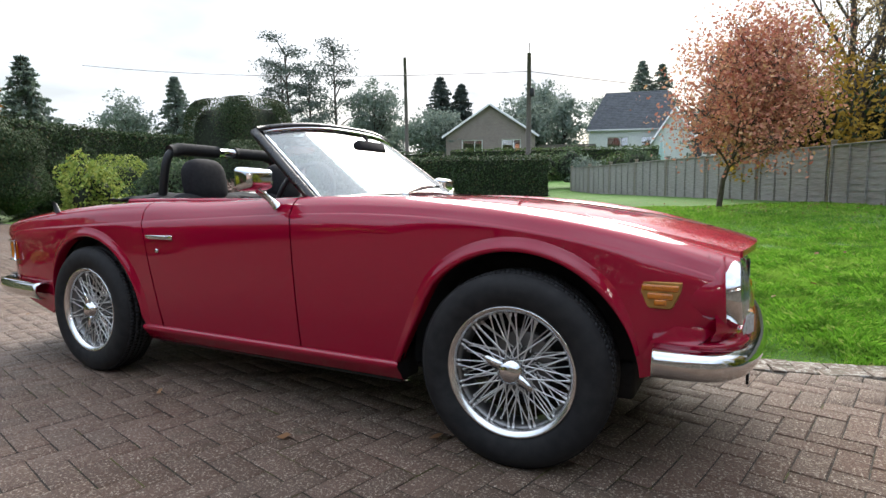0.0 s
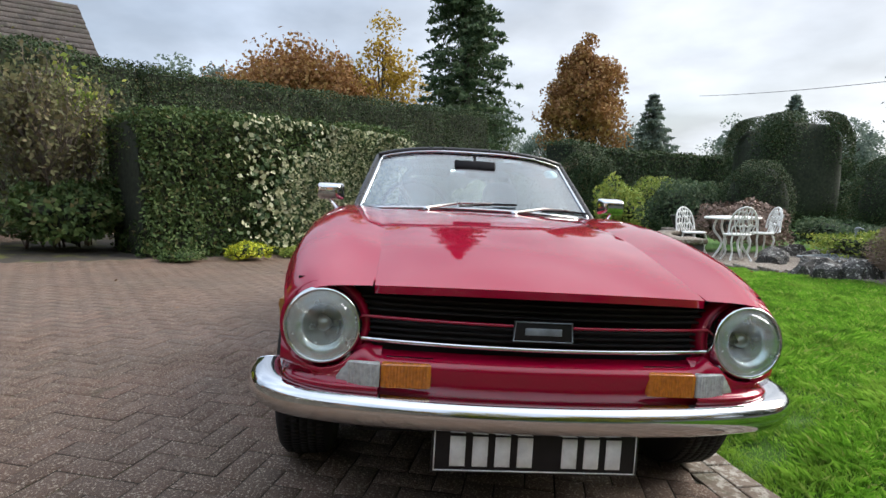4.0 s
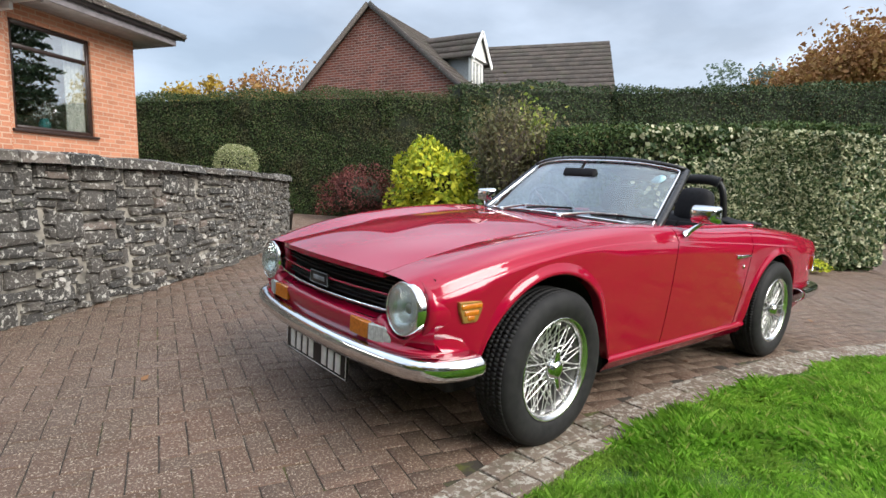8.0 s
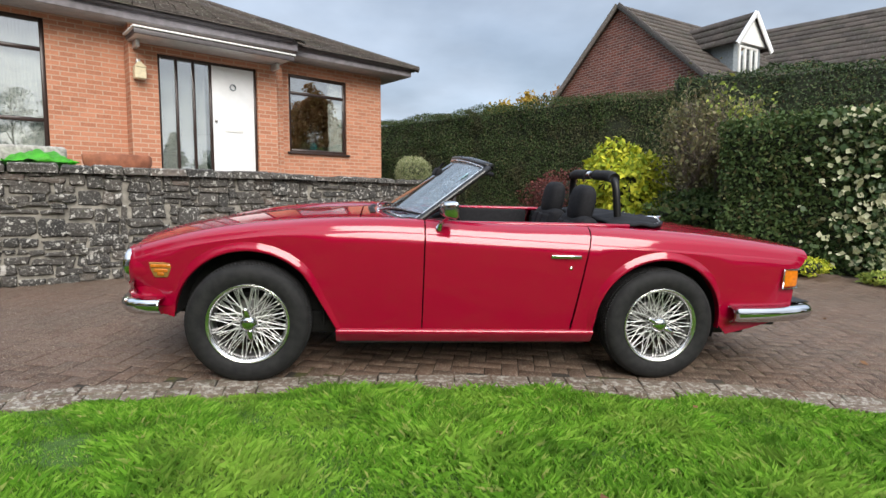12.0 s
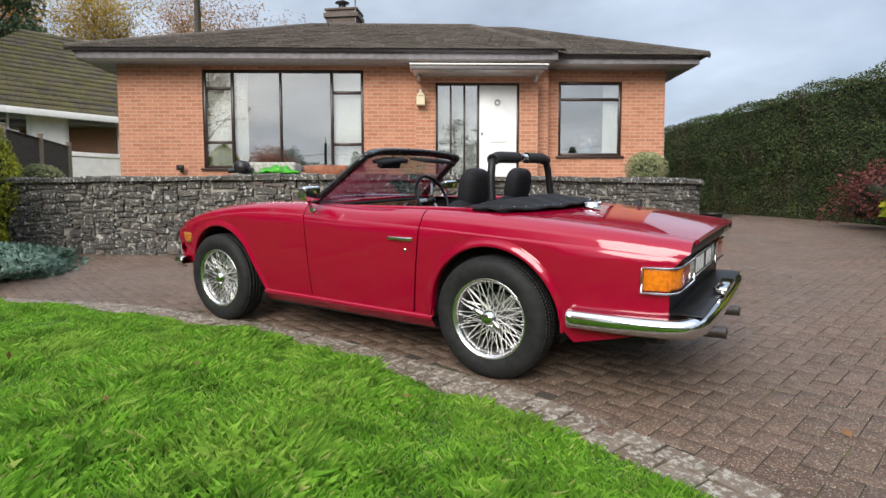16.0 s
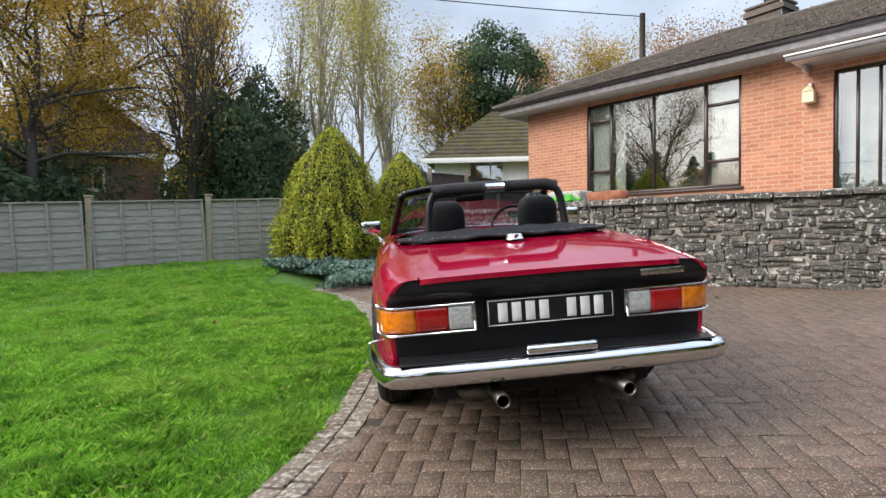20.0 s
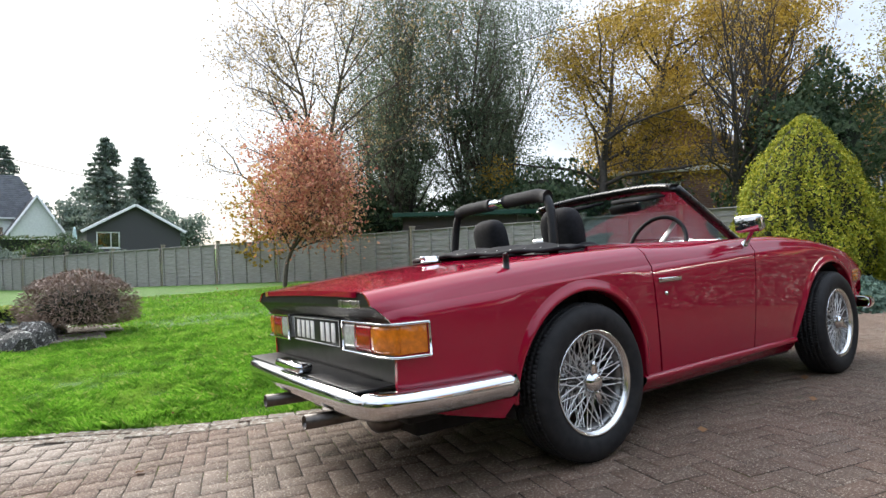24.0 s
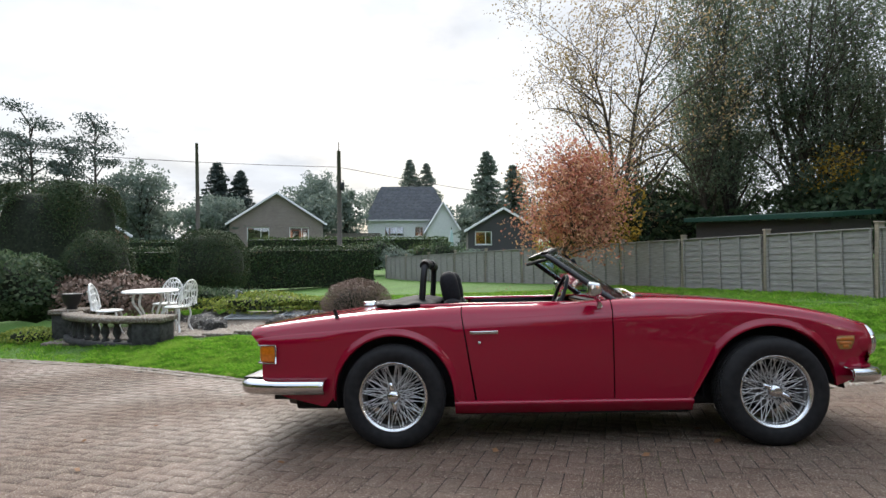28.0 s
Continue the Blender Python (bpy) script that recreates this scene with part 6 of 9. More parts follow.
        lathe(bm, [(0.0, 0.003), (0.0025, 0.002), (0.0035, 0.0)], 8, pose(x, u * 0.575, 0.864))
    part("press_stud", bm, STAINLESS, car, kind="stuff")
    # fuel cap, aerial
    fc = new("fuel_cap"); fc.parent = car
    bm = bmesh.new()
    lathe(bm, [(0.0, 0.030), (0.036, 0.029), (0.042, 0.024), (0.042, 0.010), (0.050, 0.006), (0.050, 0.0)], 32, pose(-1.385, 0, 0.836))
    box(bm, -1.44, -1.40, -0.012, 0.012, 0.850, 0.866, 0.004)
    part("cap", bm, CHROME, fc, "chrome flip fuel cap")
    bm = bmesh.new()
    tube(bm, [(-1.47, -0.655, 0.79), (-1.475, -0.665, 0.83), (-1.485, -0.67, 0.845)], [0.014, 0.012, 0.008], 10)
    part("aerial_stub", bm, BLACK, car, "short black aerial stub")
    # wheels
    w = make_wheel("wheels")
    first = True
    for ax in (AXF, AXR):
        for s in (1, -1):
            m = pose(ax, s * 0.652, WZ, -90 * s, 0, 0) @ Matrix.Rotation(0.6 + ax * s, 4, "Z")
            o = w if first else copy_thing(w, m)
            first = False
            if ax == AXF:
                m = pose(ax, s * 0.652, WZ, 0, 0, STEER) @ pose(0, 0, 0, -90 * s, 0, 0) @ Matrix.Rotation(0.6 + ax * s, 4, "Z")
            o.matrix_basis = m
            o.parent = car
    return car


ROADSTER = make_car()

# ---------- plants ----------
def lumps(P, f):
    """A quick lumpy field over an array of points, about -1 to 1."""
    x, y, z = (np.asarray(P, float) * f).T
    return 0.4 * (np.sin(1.7 * x + 2.1 * np.sin(1.3 * y + 0.7) + 0.9 * z) + np.sin(2.3 * y + 1.9 * np.sin(1.1 * z + 2.0) - 0.8 * x) + np.sin(2.9 * z + 1.7 * np.sin(1.9 * x + 1.2 * y)))


def leaves(name, P, size, mat, parent, label="", aspect=0.5, nrm=None, jit=0.9, seed=1, droop=0.0):
    """Small pointed leaves at points P, as one mesh; nrm: the way they mostly face."""
    rs = np.random.RandomState(seed)
    n = len(P)
    a = rs.normal(size=(n, 3))
    f = rs.normal(size=(n, 3)) * jit + (0 if nrm is None else nrm)
    f /= np.linalg.norm(f, axis=1, keepdims=True) + 1e-9
    a[:, 2] -= droop
    a -= f * (a * f).sum(1, keepdims=True)
    a /= np.linalg.norm(a, axis=1, keepdims=True) + 1e-9
    b = np.cross(f, a)
    s = size * rs.uniform(0.6, 1.35, (n, 1))
    w = s * aspect
    V = np.stack([P - a * s * 0.5, P + b * w * 0.5 - a * s * 0.08, P + a * s * 0.5, P - b * w * 0.5 - a * s * 0.08], 1).reshape(-1, 3)
    F = np.arange(4 * n).reshape(-1, 4)
    return soup(name, V, F, mat, parent, label, kind="stuff")


def limb_mesh(name, limbs, mat, parent, label="", sides=5):
    """limbs: lists of (point, radius); all of one tree's wood."""
    V, F, base = [], [], 0
    ang = np.arange(sides) * 2 * math.pi / sides
    sets = {}
    for L_ in limbs:
        if L_[0][1] < 0.03 and len(L_) > 3:
            L_ = [L_[0], L_[len(L_) // 2], L_[-1]]
        sets.setdefault(len(L_), []).append(L_)
    for k, some in sets.items():
        pts = np.array([[p for p, _ in L_] for L_ in some], float)
        rad = np.array([[r for _, r in L_] for L_ in some], float)
        d = np.gradient(pts, axis=1)
        d /= np.linalg.norm(d, axis=2, keepdims=True) + 1e-9
        s = np.cross(d, np.array([0.31, 0.87, 0.38])); s /= np.linalg.norm(s, axis=2, keepdims=True) + 1e-9
        u = np.cross(s, d)
        ring = pts[:, :, None] + rad[:, :, None, None] * (np.cos(ang)[:, None] * s[:, :, None] + np.sin(ang)[:, None] * u[:, :, None])
        V.append(ring.reshape(-1, 3))
        n, i, j = np.meshgrid(np.arange(len(some)), np.arange(k - 1), np.arange(sides), indexing="ij")
        j2, o = (j + 1) % sides, base + n * k * sides
        F.append(np.stack([o + i * sides + j, o + i * sides + j2, o + (i + 1) * sides + j2, o + (i + 1) * sides + j], -1).reshape(-1, 4))
        base += len(some) * k * sides
    return soup(name, np.concatenate(V), np.concatenate(F), mat, parent, label, smooth=True)


def grow(rs, base, height, r0, spread, levels=4, split=4, lean=(0, 0), up=0.35, crown0=0.3):
    """A branching skeleton: limbs for the wood and twig ends for leaves."""
    limbs, ends = [], []
    def branch(p, d, length, r, lev):
        k = 5 if lev else 9
        pts = [(p.copy(), r)]
        for i in range(k):
            d = d + rs.normal(size=3) * (0.10 if lev == 0 else 0.22)
            d[2] += up * 0.10
            d /= math.sqrt(d @ d)
            p = p + d * length / k
            pts.append((p.copy(), r * (1 - 0.82 * (i + 1) / k) + 0.003))
            if lev < levels:
                t = (i + 1) / k
                if lev == 0 and t < crown0:
                    continue
                for _ in range(split if lev == 0 else max(1, split - 2)):
                    if rs.rand() < (0.85 if lev == 0 else 0.7):
                        side = rs.normal(size=3); side -= d * (side @ d); side /= math.sqrt(side @ side)
                        nd = d * (0.55 + 0.3 * t) + side * spread + np.array([0, 0, up * 0.5])
                        nd /= math.sqrt(nd @ nd)
                        branch(p, nd, length * rs.uniform(0.32, 0.55) * (1.15 - 0.45 * t), r * (1 - 0.8 * t) * 0.5 + 0.003, lev + 1)
        limbs.append(pts)
        if lev >= levels - 1:
            ends.extend(q for q, _ in pts[2:])
    d0 = np.array([lean[0], lean[1], 1.0]); d0 /= np.linalg.norm(d0)
    branch(np.array(base, float), d0, height, r0, 0)
    return limbs, np.array(ends)


def make_tree(name, label, x, y, height, r0, leafmat, nleaf, size, spread=0.8, levels=3, split=3, seed=1, bark=None, up=0.35, crown0=0.3, scatter=0.25, aspect=0.6, lean=(0, 0), base=None, group="", sides=5, stems=1, width=None, category="tree", splay=0.22):
    sides = 4 if math.hypot(x, y) > 30 else sides
    rs = np.random.RandomState(seed)
    z = gz(x, y) - 0.05 if base is None else base
    t = thing(name, label, category, pose(x, y, z), group)
    limbs, ends = [], []
    for k in range(stems):
        off = (0, 0, 0) if stems == 1 else (rs.normal() * 0.25, rs.normal() * 0.25, 0)
        ln = lean if stems == 1 else (rs.normal() * splay, rs.normal() * splay)
        l_, e_ = grow(rs, off, height * rs.uniform(0.85, 1.0), r0, spread, levels, split, ln, up, crown0)
        limbs += l_
        ends.append(e_)
    ends = np.concatenate(ends)
    k = height / ends[:, 2].max()
    kw = 0.5 + 0.5 * k if width is None else width / np.percentile(np.hypot(ends[:, 0], ends[:, 1]), 93)
    ends = ends * (kw, kw, k)
    limbs = [[((p[0] * kw, p[1] * kw, p[2] * k), r) for p, r in L_] for L_ in limbs]
    limb_mesh("trunk", limbs, bark or BARK, t, "trunk and spreading limbs", sides)
    if nleaf:
        P = ends[rs.randint(len(ends), size=nleaf)] + rs.normal(size=(nleaf, 3)) * scatter
        leaves("crown", P, size, leafmat, t, "loose leafy crown", aspect, None, 1, seed)
    return t


def blob_points(rs, n, fn):
    """n points near a closed surface given by fn(unit direction) -> offset vector."""
    d = rs.normal(size=(n, 3)); d /= np.linalg.norm(d, axis=1, keepdims=True)
    return fn(d), d


def make_bush(name, label, x, y, rx, ry, h, mat, n, size, seed=1, z=None, power=1.0, rough=0.12, aspect=0.55, core=None, category="shrub", inner=0.25, stalks=0, jit=0.7, rot=0.0, group="", flat=0.0):
    """A leafy mound: a dark core and leaves over a lumpy dome."""
    rs = np.random.RandomState(seed)
    z0 = gz(x, y) if z is None else z
    t = thing(name, label, category, pose(x, y, z0, 0, 0, rot), group)
    def surf(d, shrink=1.0):
        dd = np.sign(d) * np.abs(d) ** power
        lump = 1 + rough * lumps(d + seed, 2.3)
        p = dd * lump[:, None] * shrink
        zz = np.where(p[:, 2] < 0, p[:, 2] * 0.8, p[:, 2])
        return np.stack([p[:, 0] * rx, p[:, 1] * ry, np.maximum(h * 0.45 + zz * h * 0.55, 0.02)], 1)
    bm = bmesh.new()
    bmesh.ops.create_icosphere(bm, subdivisions=3, radius=1)
    co = surf(np.array([v.co for v in bm.verts]), 0.88 - 0.7 * inner)
    for v, c in zip(bm.verts, co):
        v.co = c
    part("core", bm, core or HEDGECORE, t, "dark inner core, shade put into its colour")
    n = int(n * 1.6)
    d = rs.normal(size=(n, 3)); d /= np.linalg.norm(d, axis=1, keepdims=True)
    d[:, 2] = np.where(d[:, 2] < -0.55, -d[:, 2], d[:, 2])
    P = surf(d) * (1 - inner * rs.rand(n, 1) ** 2)
    P[:, :2] += rs.normal(size=(n, 2)) * 0.02
    leaves("foliage", P, size, mat, t, "", aspect, d * 1.0, jit, seed)
    return t


def make_hedge(name, label, path, thick, top, mat, dens, size, seed=1, base=None, wob=0.08, aspect=0.55, face=1, ends=True):
    """A clipped hedge along path; top: height above sea or a function of (x, y). face: the side that is seen (1: left of the path)."""
    rs = np.random.RandomState(seed)
    t = thing(name, label, "hedge")
    pts = [Vector((*p, 0)) for p in path]
    P, D = [], []
    bm = bmesh.new()
    for a, b in zip(pts[:-1], pts[1:]):
        L_ = (b - a).length
        d = (b - a).normalized()
        s = Vector((-d.y, d.x, 0)) * face
        k = max(2, int(L_ / 0.5))
        rows = []
        def zt(x, y):
            return top(x, y) if callable(top) else top
        for i in range(k + 1):
            c = a.lerp(b, i / k)
            zb, zz = gz(c.x, c.y) if base is None else base, zt(c.x, c.y)
            w = 0.05 * noise.noise(c * 0.7)
            rows.append([c + s * (w - 0.13) + Vector((0, 0, zb)), c + s * (w - 0.13) + Vector((0, 0, zz - 0.15)), c - s * (thick - 0.13) + Vector((0, 0, zz - 0.15)), c - s * (thick - 0.13) + Vector((0, 0, zb))])
        g = grid(bm, rows, close_v=True)
        bm.faces.new(g[0]); bm.faces.new(g[-1][::-1])
        H = sum(zt(p.x, p.y) - (gz(p.x, p.y) if base is None else base) for p in (a, b)) / 2
        n1, n2, n3 = int(dens * L_ * H), int(dens * L_ * thick * 0.8), int(dens * thick * H * 0.7)
        for n_, kind in ((n1, 0), (n2, 1), (n3, 2), (n3, 3), (n1 // 6, 4)):
            u, v = rs.rand(n_), rs.rand(n_)
            if kind == 2: u = np.zeros(n_)
            if kind == 3: u = np.ones(n_)
            cx, cy = a.x + (b.x - a.x) * u, a.y + (b.y - a.y) * u
            ks = np.linspace(0, 1, 9)
            zz0 = [gz(a.x + (b.x - a.x) * q, a.y + (b.y - a.y) * q) for q in ks] if base is None else [base] * 9
            z0, z1 = np.interp(u, ks, zz0), np.interp(u, ks, [zt(a.x + (b.x - a.x) * q, a.y + (b.y - a.y) * q) for q in ks])
            if kind == 0: off, z, nn = np.zeros(n_), z0 + (z1 - z0) * v, (s.x, s.y, 0.25)
            elif kind == 1: off, z, nn = -thick * v, z1, (0, 0, 1)
            elif kind == 4: off, z, nn = np.full(n_, -thick), z0 + (z1 - z0) * v, (-s.x, -s.y, 0.25)
            else:
                off, z = -thick * rs.rand(n_), z0 + (z1 - z0) * v
                e = -d if kind == 2 else d
                nn = (e.x, e.y, 0.25)
            q = np.stack([cx + s.x * off, cy + s.y * off, z], 1)
            lump = lumps(q, 1.3) + 0.5 * lumps(q, 4.1)
            q += np.array(nn) * (lump * wob - 0.10 * rs.rand(n_) ** 2)[:, None] + rs.normal(size=(n_, 3)) * 0.022
            # round the top edge a little
            P.append(q); D.append(np.tile(nn, (n_, 1)))
    part("core", bm, HEDGECORE, t, "dark inner core, shade put into its colour", smooth=False)
    leaves("foliage", np.concatenate(P), size, mat, t, "", aspect, np.concatenate(D), 0.75, seed)
    return t


def make_cone_tree(name, label, x, y, r, h, mat, n, size, seed=1, group=""):
    """A dense upright conifer of many upward sprays."""
    rs = np.random.RandomState(seed)
    t = thing(name, label, "conifer", pose(x, y, gz(x, y)), group)
    prof = lambda v: r * (1 - v ** 1.9) ** 0.75 * (0.86 + 0.14 * np.minimum(1, v * 8))
    bm = bmesh.new()
    lathe(bm, [(0.0, 0.0), (0.08, 0.0), (0.07, h * 0.3)], 10)
    part("trunk", bm, BARK, t)
    bm = bmesh.new()
    lathe(bm, [(float(prof(np.array(v))) * 0.87 + 0.001, v * h * 0.97) for v in [k / 14 for k in range(15)]], 20)
    part("core", bm, HEDGECORE, t, "dark inner core, shade put into its colour")
    v = 1 - np.sqrt(rs.rand(n)) * 0.995
    v = np.where(rs.rand(n) < 0.15, rs.rand(n), v)
    a = rs.rand(n) * 2 * math.pi
    lump = lumps(np.stack([np.cos(a) * r * 2, np.sin(a) * r * 2, v * h + seed], 1), 2.2)
    rad = prof(v) * (1 + 0.13 * lump + 0.10 * lumps(np.stack([np.cos(a) * r * 2, np.sin(a) * r * 2, v * h * 0.6 + seed], 1), 6.5)) * rs.uniform(0.86, 1.03, n)
    P = np.stack([rad * np.cos(a), rad * np.sin(a), v * h], 1)
    nn = np.stack([np.cos(a), np.sin(a), np.full(n, 0.5)], 1)
    rs2 = np.random.RandomState(seed + 1)
    leaves("foliage", P, size, mat, t, "upright scaly sprays", 0.5, nn, 0.8, seed, droop=-1.2)
    return t


def make_fir(name, label, x, y, h, r, mat, n, size, seed=1, base=None, group="", gaps=0.5, z0=0.1):
    """A tiered conifer with drooping boughs."""
    rs = np.random.RandomState(seed)
    zb = gz(x, y) if base is None else base
    t = thing(name, label, "conifer", pose(x, y, zb), group)
    limbs = [[((0, 0, 0), h * 0.018), ((0, 0, h * 0.5), h * 0.011), ((0, 0, h), 0.02)]]
    P, tiers = [], max(26, int(h * 2.2))
    per = n // (tiers * 9)
    for i in range(tiers):
        v = z0 + (1 - z0) * i / tiers
        for k in range(9):
            if rs.rand() < gaps * 0.35:
                continue
            a = rs.rand() * 2 * math.pi
            L_ = r * (1 - v) ** 0.8 * rs.uniform(0.6, 1.15) + 0.1
            e = np.array([math.cos(a) * L_, math.sin(a) * L_, -0.18 * L_])
            limbs.append([((0, 0, v * h), 0.03), (tuple(e * 0.6 + (0, 0, v * h + 0.05 * L_)), 0.02), (tuple(e + (0, 0, v * h)), 0.006)])
            u = rs.rand(per, 1) ** 0.6
            q = e * u + (0, 0, v * h) + rs.normal(size=(per, 3)) * (0.05 + 0.10 * L_ * (1.1 - u)) * (1, 1, 0.5)
            P.append(q)
    limb_mesh("trunk", limbs, BARKDARK, t, "straight trunk with boughs", 4)
    leaves("crown", np.concatenate(P), size, mat, t, "tiered dark needles", 0.35, None, 1, seed)
    return t


def make_dome_tree(name, label, x, y, h, w, mat, n, size, seed=1, base=None, group="", z0=0.2, taper=0.0, clumps=50, bark=None):
    """A full tree whose crown is many leafy clumps on a forked trunk."""
    rs = np.random.RandomState(seed)
    zb = gz(x, y) if base is None else base
    t = thing(name, label, "tree", pose(x, y, zb), group)
    d = rs.normal(size=(clumps, 3)); d /= np.linalg.norm(d, axis=1, keepdims=True)
    r = rs.uniform(0.35, 0.80, (clumps, 1))
    zc, hz = h * (1 + z0) / 2, h * (1 - z0) / 2
    q = d * r
    wide = np.clip(1 - taper * (q[:, 2] * 1.1 + 0.35), 0.3, 1.25)
    C = np.stack([q[:, 0] * w * wide, q[:, 1] * w * wide, zc + q[:, 2] * hz], 1)
    R = w * rs.uniform(0.20, 0.36, clumps) * np.clip(wide, 0.5, 1.1)
    limbs = [[((0, 0, 0), h * 0.022), ((0.1, 0, h * 0.35), h * 0.016), ((0, 0.1, h * 0.8), 0.05)]]
    for c in C[:24]:
        limbs.append([((0, 0, c[2] * 0.55), h * 0.008), (tuple(c * 0.6 + (0, 0, c[2] * 0.22)), h * 0.005), (tuple(c), 0.02)])
    limb_mesh("trunk", limbs, bark or BARKDARK, t, "trunk and forking limbs", 4)
    k = rs.randint(clumps, size=n)
    e = rs.normal(size=(n, 3)); e /= np.linalg.norm(e, axis=1, keepdims=True)
    e[:, 2] = np.where(rs.rand(n) < 0.45, np.abs(e[:, 2]), e[:, 2])
    lump = 1 + 0.22 * lumps(e + k[:, None] * 0.7, 3.0)
    P = C[k] + e * (R[k] * rs.rand(n) ** 0.35 * lump)[:, None]
    leaves("crown", P, size, mat, t, "leafy clumps", 0.6, e, 0.9, seed)
    return t


def make_pine(name, label, x, y, h, mat, n, size, seed=1, base=0.0, group=""):
    """A tall pine: a bare leaning trunk, a few boughs and ragged flat plates of needles."""
    rs = np.random.RandomState(seed)
    t = thing(name, label, "tree", pose(x, y, base), group)
    lean = rs.normal(size=2) * 0.03
    top = lambda v: np.array([lean[0] * h * v, lean[1] * h * v, v * h])
    limbs = [[(tuple(top(v)), h * 0.018 * (1.05 - v)) for v in (0.0, 0.25, 0.5, 0.75, 1.0)]]
    P = []
    k = 13
    for i in range(k):
        v = 0.42 + 0.56 * i / (k - 1)
        a = i * 2.4 + rs.rand()
        L_ = h * (0.20 * (1.12 - v) + 0.05) * rs.uniform(0.5, 1.3)
        c = top(v) + np.array([math.cos(a) * L_, math.sin(a) * L_, 0.05 * h * rs.rand()])
        limbs.append([(tuple(top(v - 0.05)), h * 0.006), (tuple((top(v) + c) / 2), h * 0.004), (tuple(c), 0.02)])
        r = h * rs.uniform(0.055, 0.10)
        q = rs.normal(size=(n // k, 3)) * (r, r, r * 0.42) * 0.62
        P.append(q + c)
    limb_mesh("trunk", limbs, BARKDARK, t, "bare trunk and boughs", 5)
    leaves("crown", np.concatenate(P), size, mat, t, "ragged plates of needles", 0.4, None, 1, seed)
    return t


# clipped hedges
make_hedge("tall_hedge", "tall clipped green hedge beside the drive", [(1.9, -16.0), (-1.9, -11.2), (-4.3, -8.3), (-6.2, -7.0)], 1.3, lambda x, y: 3.38 + 0.03 * x, TALLHEDGE, 2300, 0.042, 3, face=-1)
make_hedge("dark_hedge", "tall dark clipped hedge behind the ivy", [(-5.6, -7.3), (-9.2, -5.7), (-13.0, -2.6), (-17.0, 1.2), (-18.7, 2.9)], 1.4, lambda x, y: 3.55 + 0.02 * (-x - 9), YEW, 1100, 0.056, 5, face=-1)
make_hedge("far_hedge", "dark clipped hedge further down the garden", [(-19.4, 6.5), (-22.5, 9.0), (-24.2, 14.5), (-23.6, 22.0)], 1.4, lambda x, y: 2.80 - 0.045 * (y - 6.5), YEW, 330, 0.11, 7, face=-1)
make_hedge("ivy_hedge", "square hedge overgrown with pale variegated ivy", [(-4.2, -3.6), (-6.9, -0.6), (-7.9, -0.2)], 1.5, lambda x, y: 2.02 + 0.03 * noise.noise(Vector((x * 2, y * 2, 0))), PRIVET, 1700, 0.062, 9, face=-1)


def ivy_sheet():
    rs = np.random.RandomState(21)
    n = 24000
    t = thing("ivy", "pale cream-edged ivy covering the end of the hedge", "ivy")
    a, b = np.array((-4.2, -3.6)), np.array((-6.9, -0.6))
    u = 0.22 + 0.80 * rs.rand(n) ** 0.8
    d = (b - a) / np.linalg.norm(b - a); s = np.array((d[1], -d[0]))
    c = a + (b - a) * u[:, None]
    z0 = np.array([gz(*q) for q in c])
    v = rs.rand(n)
    lump = np.array([noise.noise(Vector((q[0] * 1.5, q[1] * 1.5, w * 3))) for q, w in zip(c, v)])
    keep = rs.rand(n) < np.clip((u - 0.22) * 1.5, 0, 1) ** 1.8 * (1 + 1.4 * lump)
    P = np.stack([c[:, 0], c[:, 1], z0 + 0.12 + 1.9 * v], 1)
    P[:, :2] += s * (0.10 + 0.07 * lump)[:, None]
    P = P[keep]
    leaves("foliage", P, 0.080, IVY, t, "", 0.85, np.tile((-s[0] * -1, -s[1] * -1, 0.2), (len(P), 1)), 0.6, 5, droop=0.5)
    n2 = 2600
    u = rs.rand(n2)
    c = b + (np.array((-7.9, -0.2)) - b) * u[:, None]
    P = np.stack([c[:, 0], c[:, 1], np.array([gz(*q) for q in c]) + 0.1 + 1.95 * rs.rand(n2)], 1)
    P[:, 1] += 0.08
    leaves("foliage", P, 0.085, IVY, t, "", 0.85, np.tile((0.4, 0.9, 0.2), (n2, 1)), 0.6, 6, droop=0.5)


ivy_sheet()
# shrubs by the drive
make_bush("yellow_shrub", "bright yellow leafy shrub beside the drive", -4.2, -6.45, 0.85, 0.8, 1.62, YELLOW, 3200, 0.12, 11, rough=0.3, inner=0.4)
make_tree("lime_shrub", "tall open shrub with sparse olive leaves and pale stems", -5.0, -5.2, 2.7, 0.016, DULLGREEN, 5200, 0.075, 0.45, 2, 3, 12, TWIG, 0.7, 0.35, 0.16, stems=14, width=0.85, category="shrub", splay=0.28)
make_tree("lime_shrub", "lime-leaved shoots in the tall open shrub", -5.45, -5.0, 2.65, 0.012, YELLOWGREEN, 900, 0.085, 0.45, 2, 3, 19, TWIG, 0.7, 0.5, 0.14, stems=5, width=0.45, category="shrub", splay=0.2)
make_bush("low_shrub", "low dark green shrub under the hedge", -4.7, -4.75, 0.8, 0.6, 0.95, PRIVET, 2200, 0.09, 13, rough=0.3)
make_bush("purple_shrub", "dark red shrub at the foot of the hedge", -3.45, -8.2, 0.9, 0.6, 1.15, PURPLE, 2600, 0.06, 14, rough=0.3, inner=0.4)
make_bush("silver_bush", "rounded pale variegated bush", -9.7, 1.22, 0.50, 0.52, 1.62, SILVERLEAF, 12000, 0.036, 15, z=gz(-9.7, 1.22) - 0.22, rough=0.16, inner=0.1)
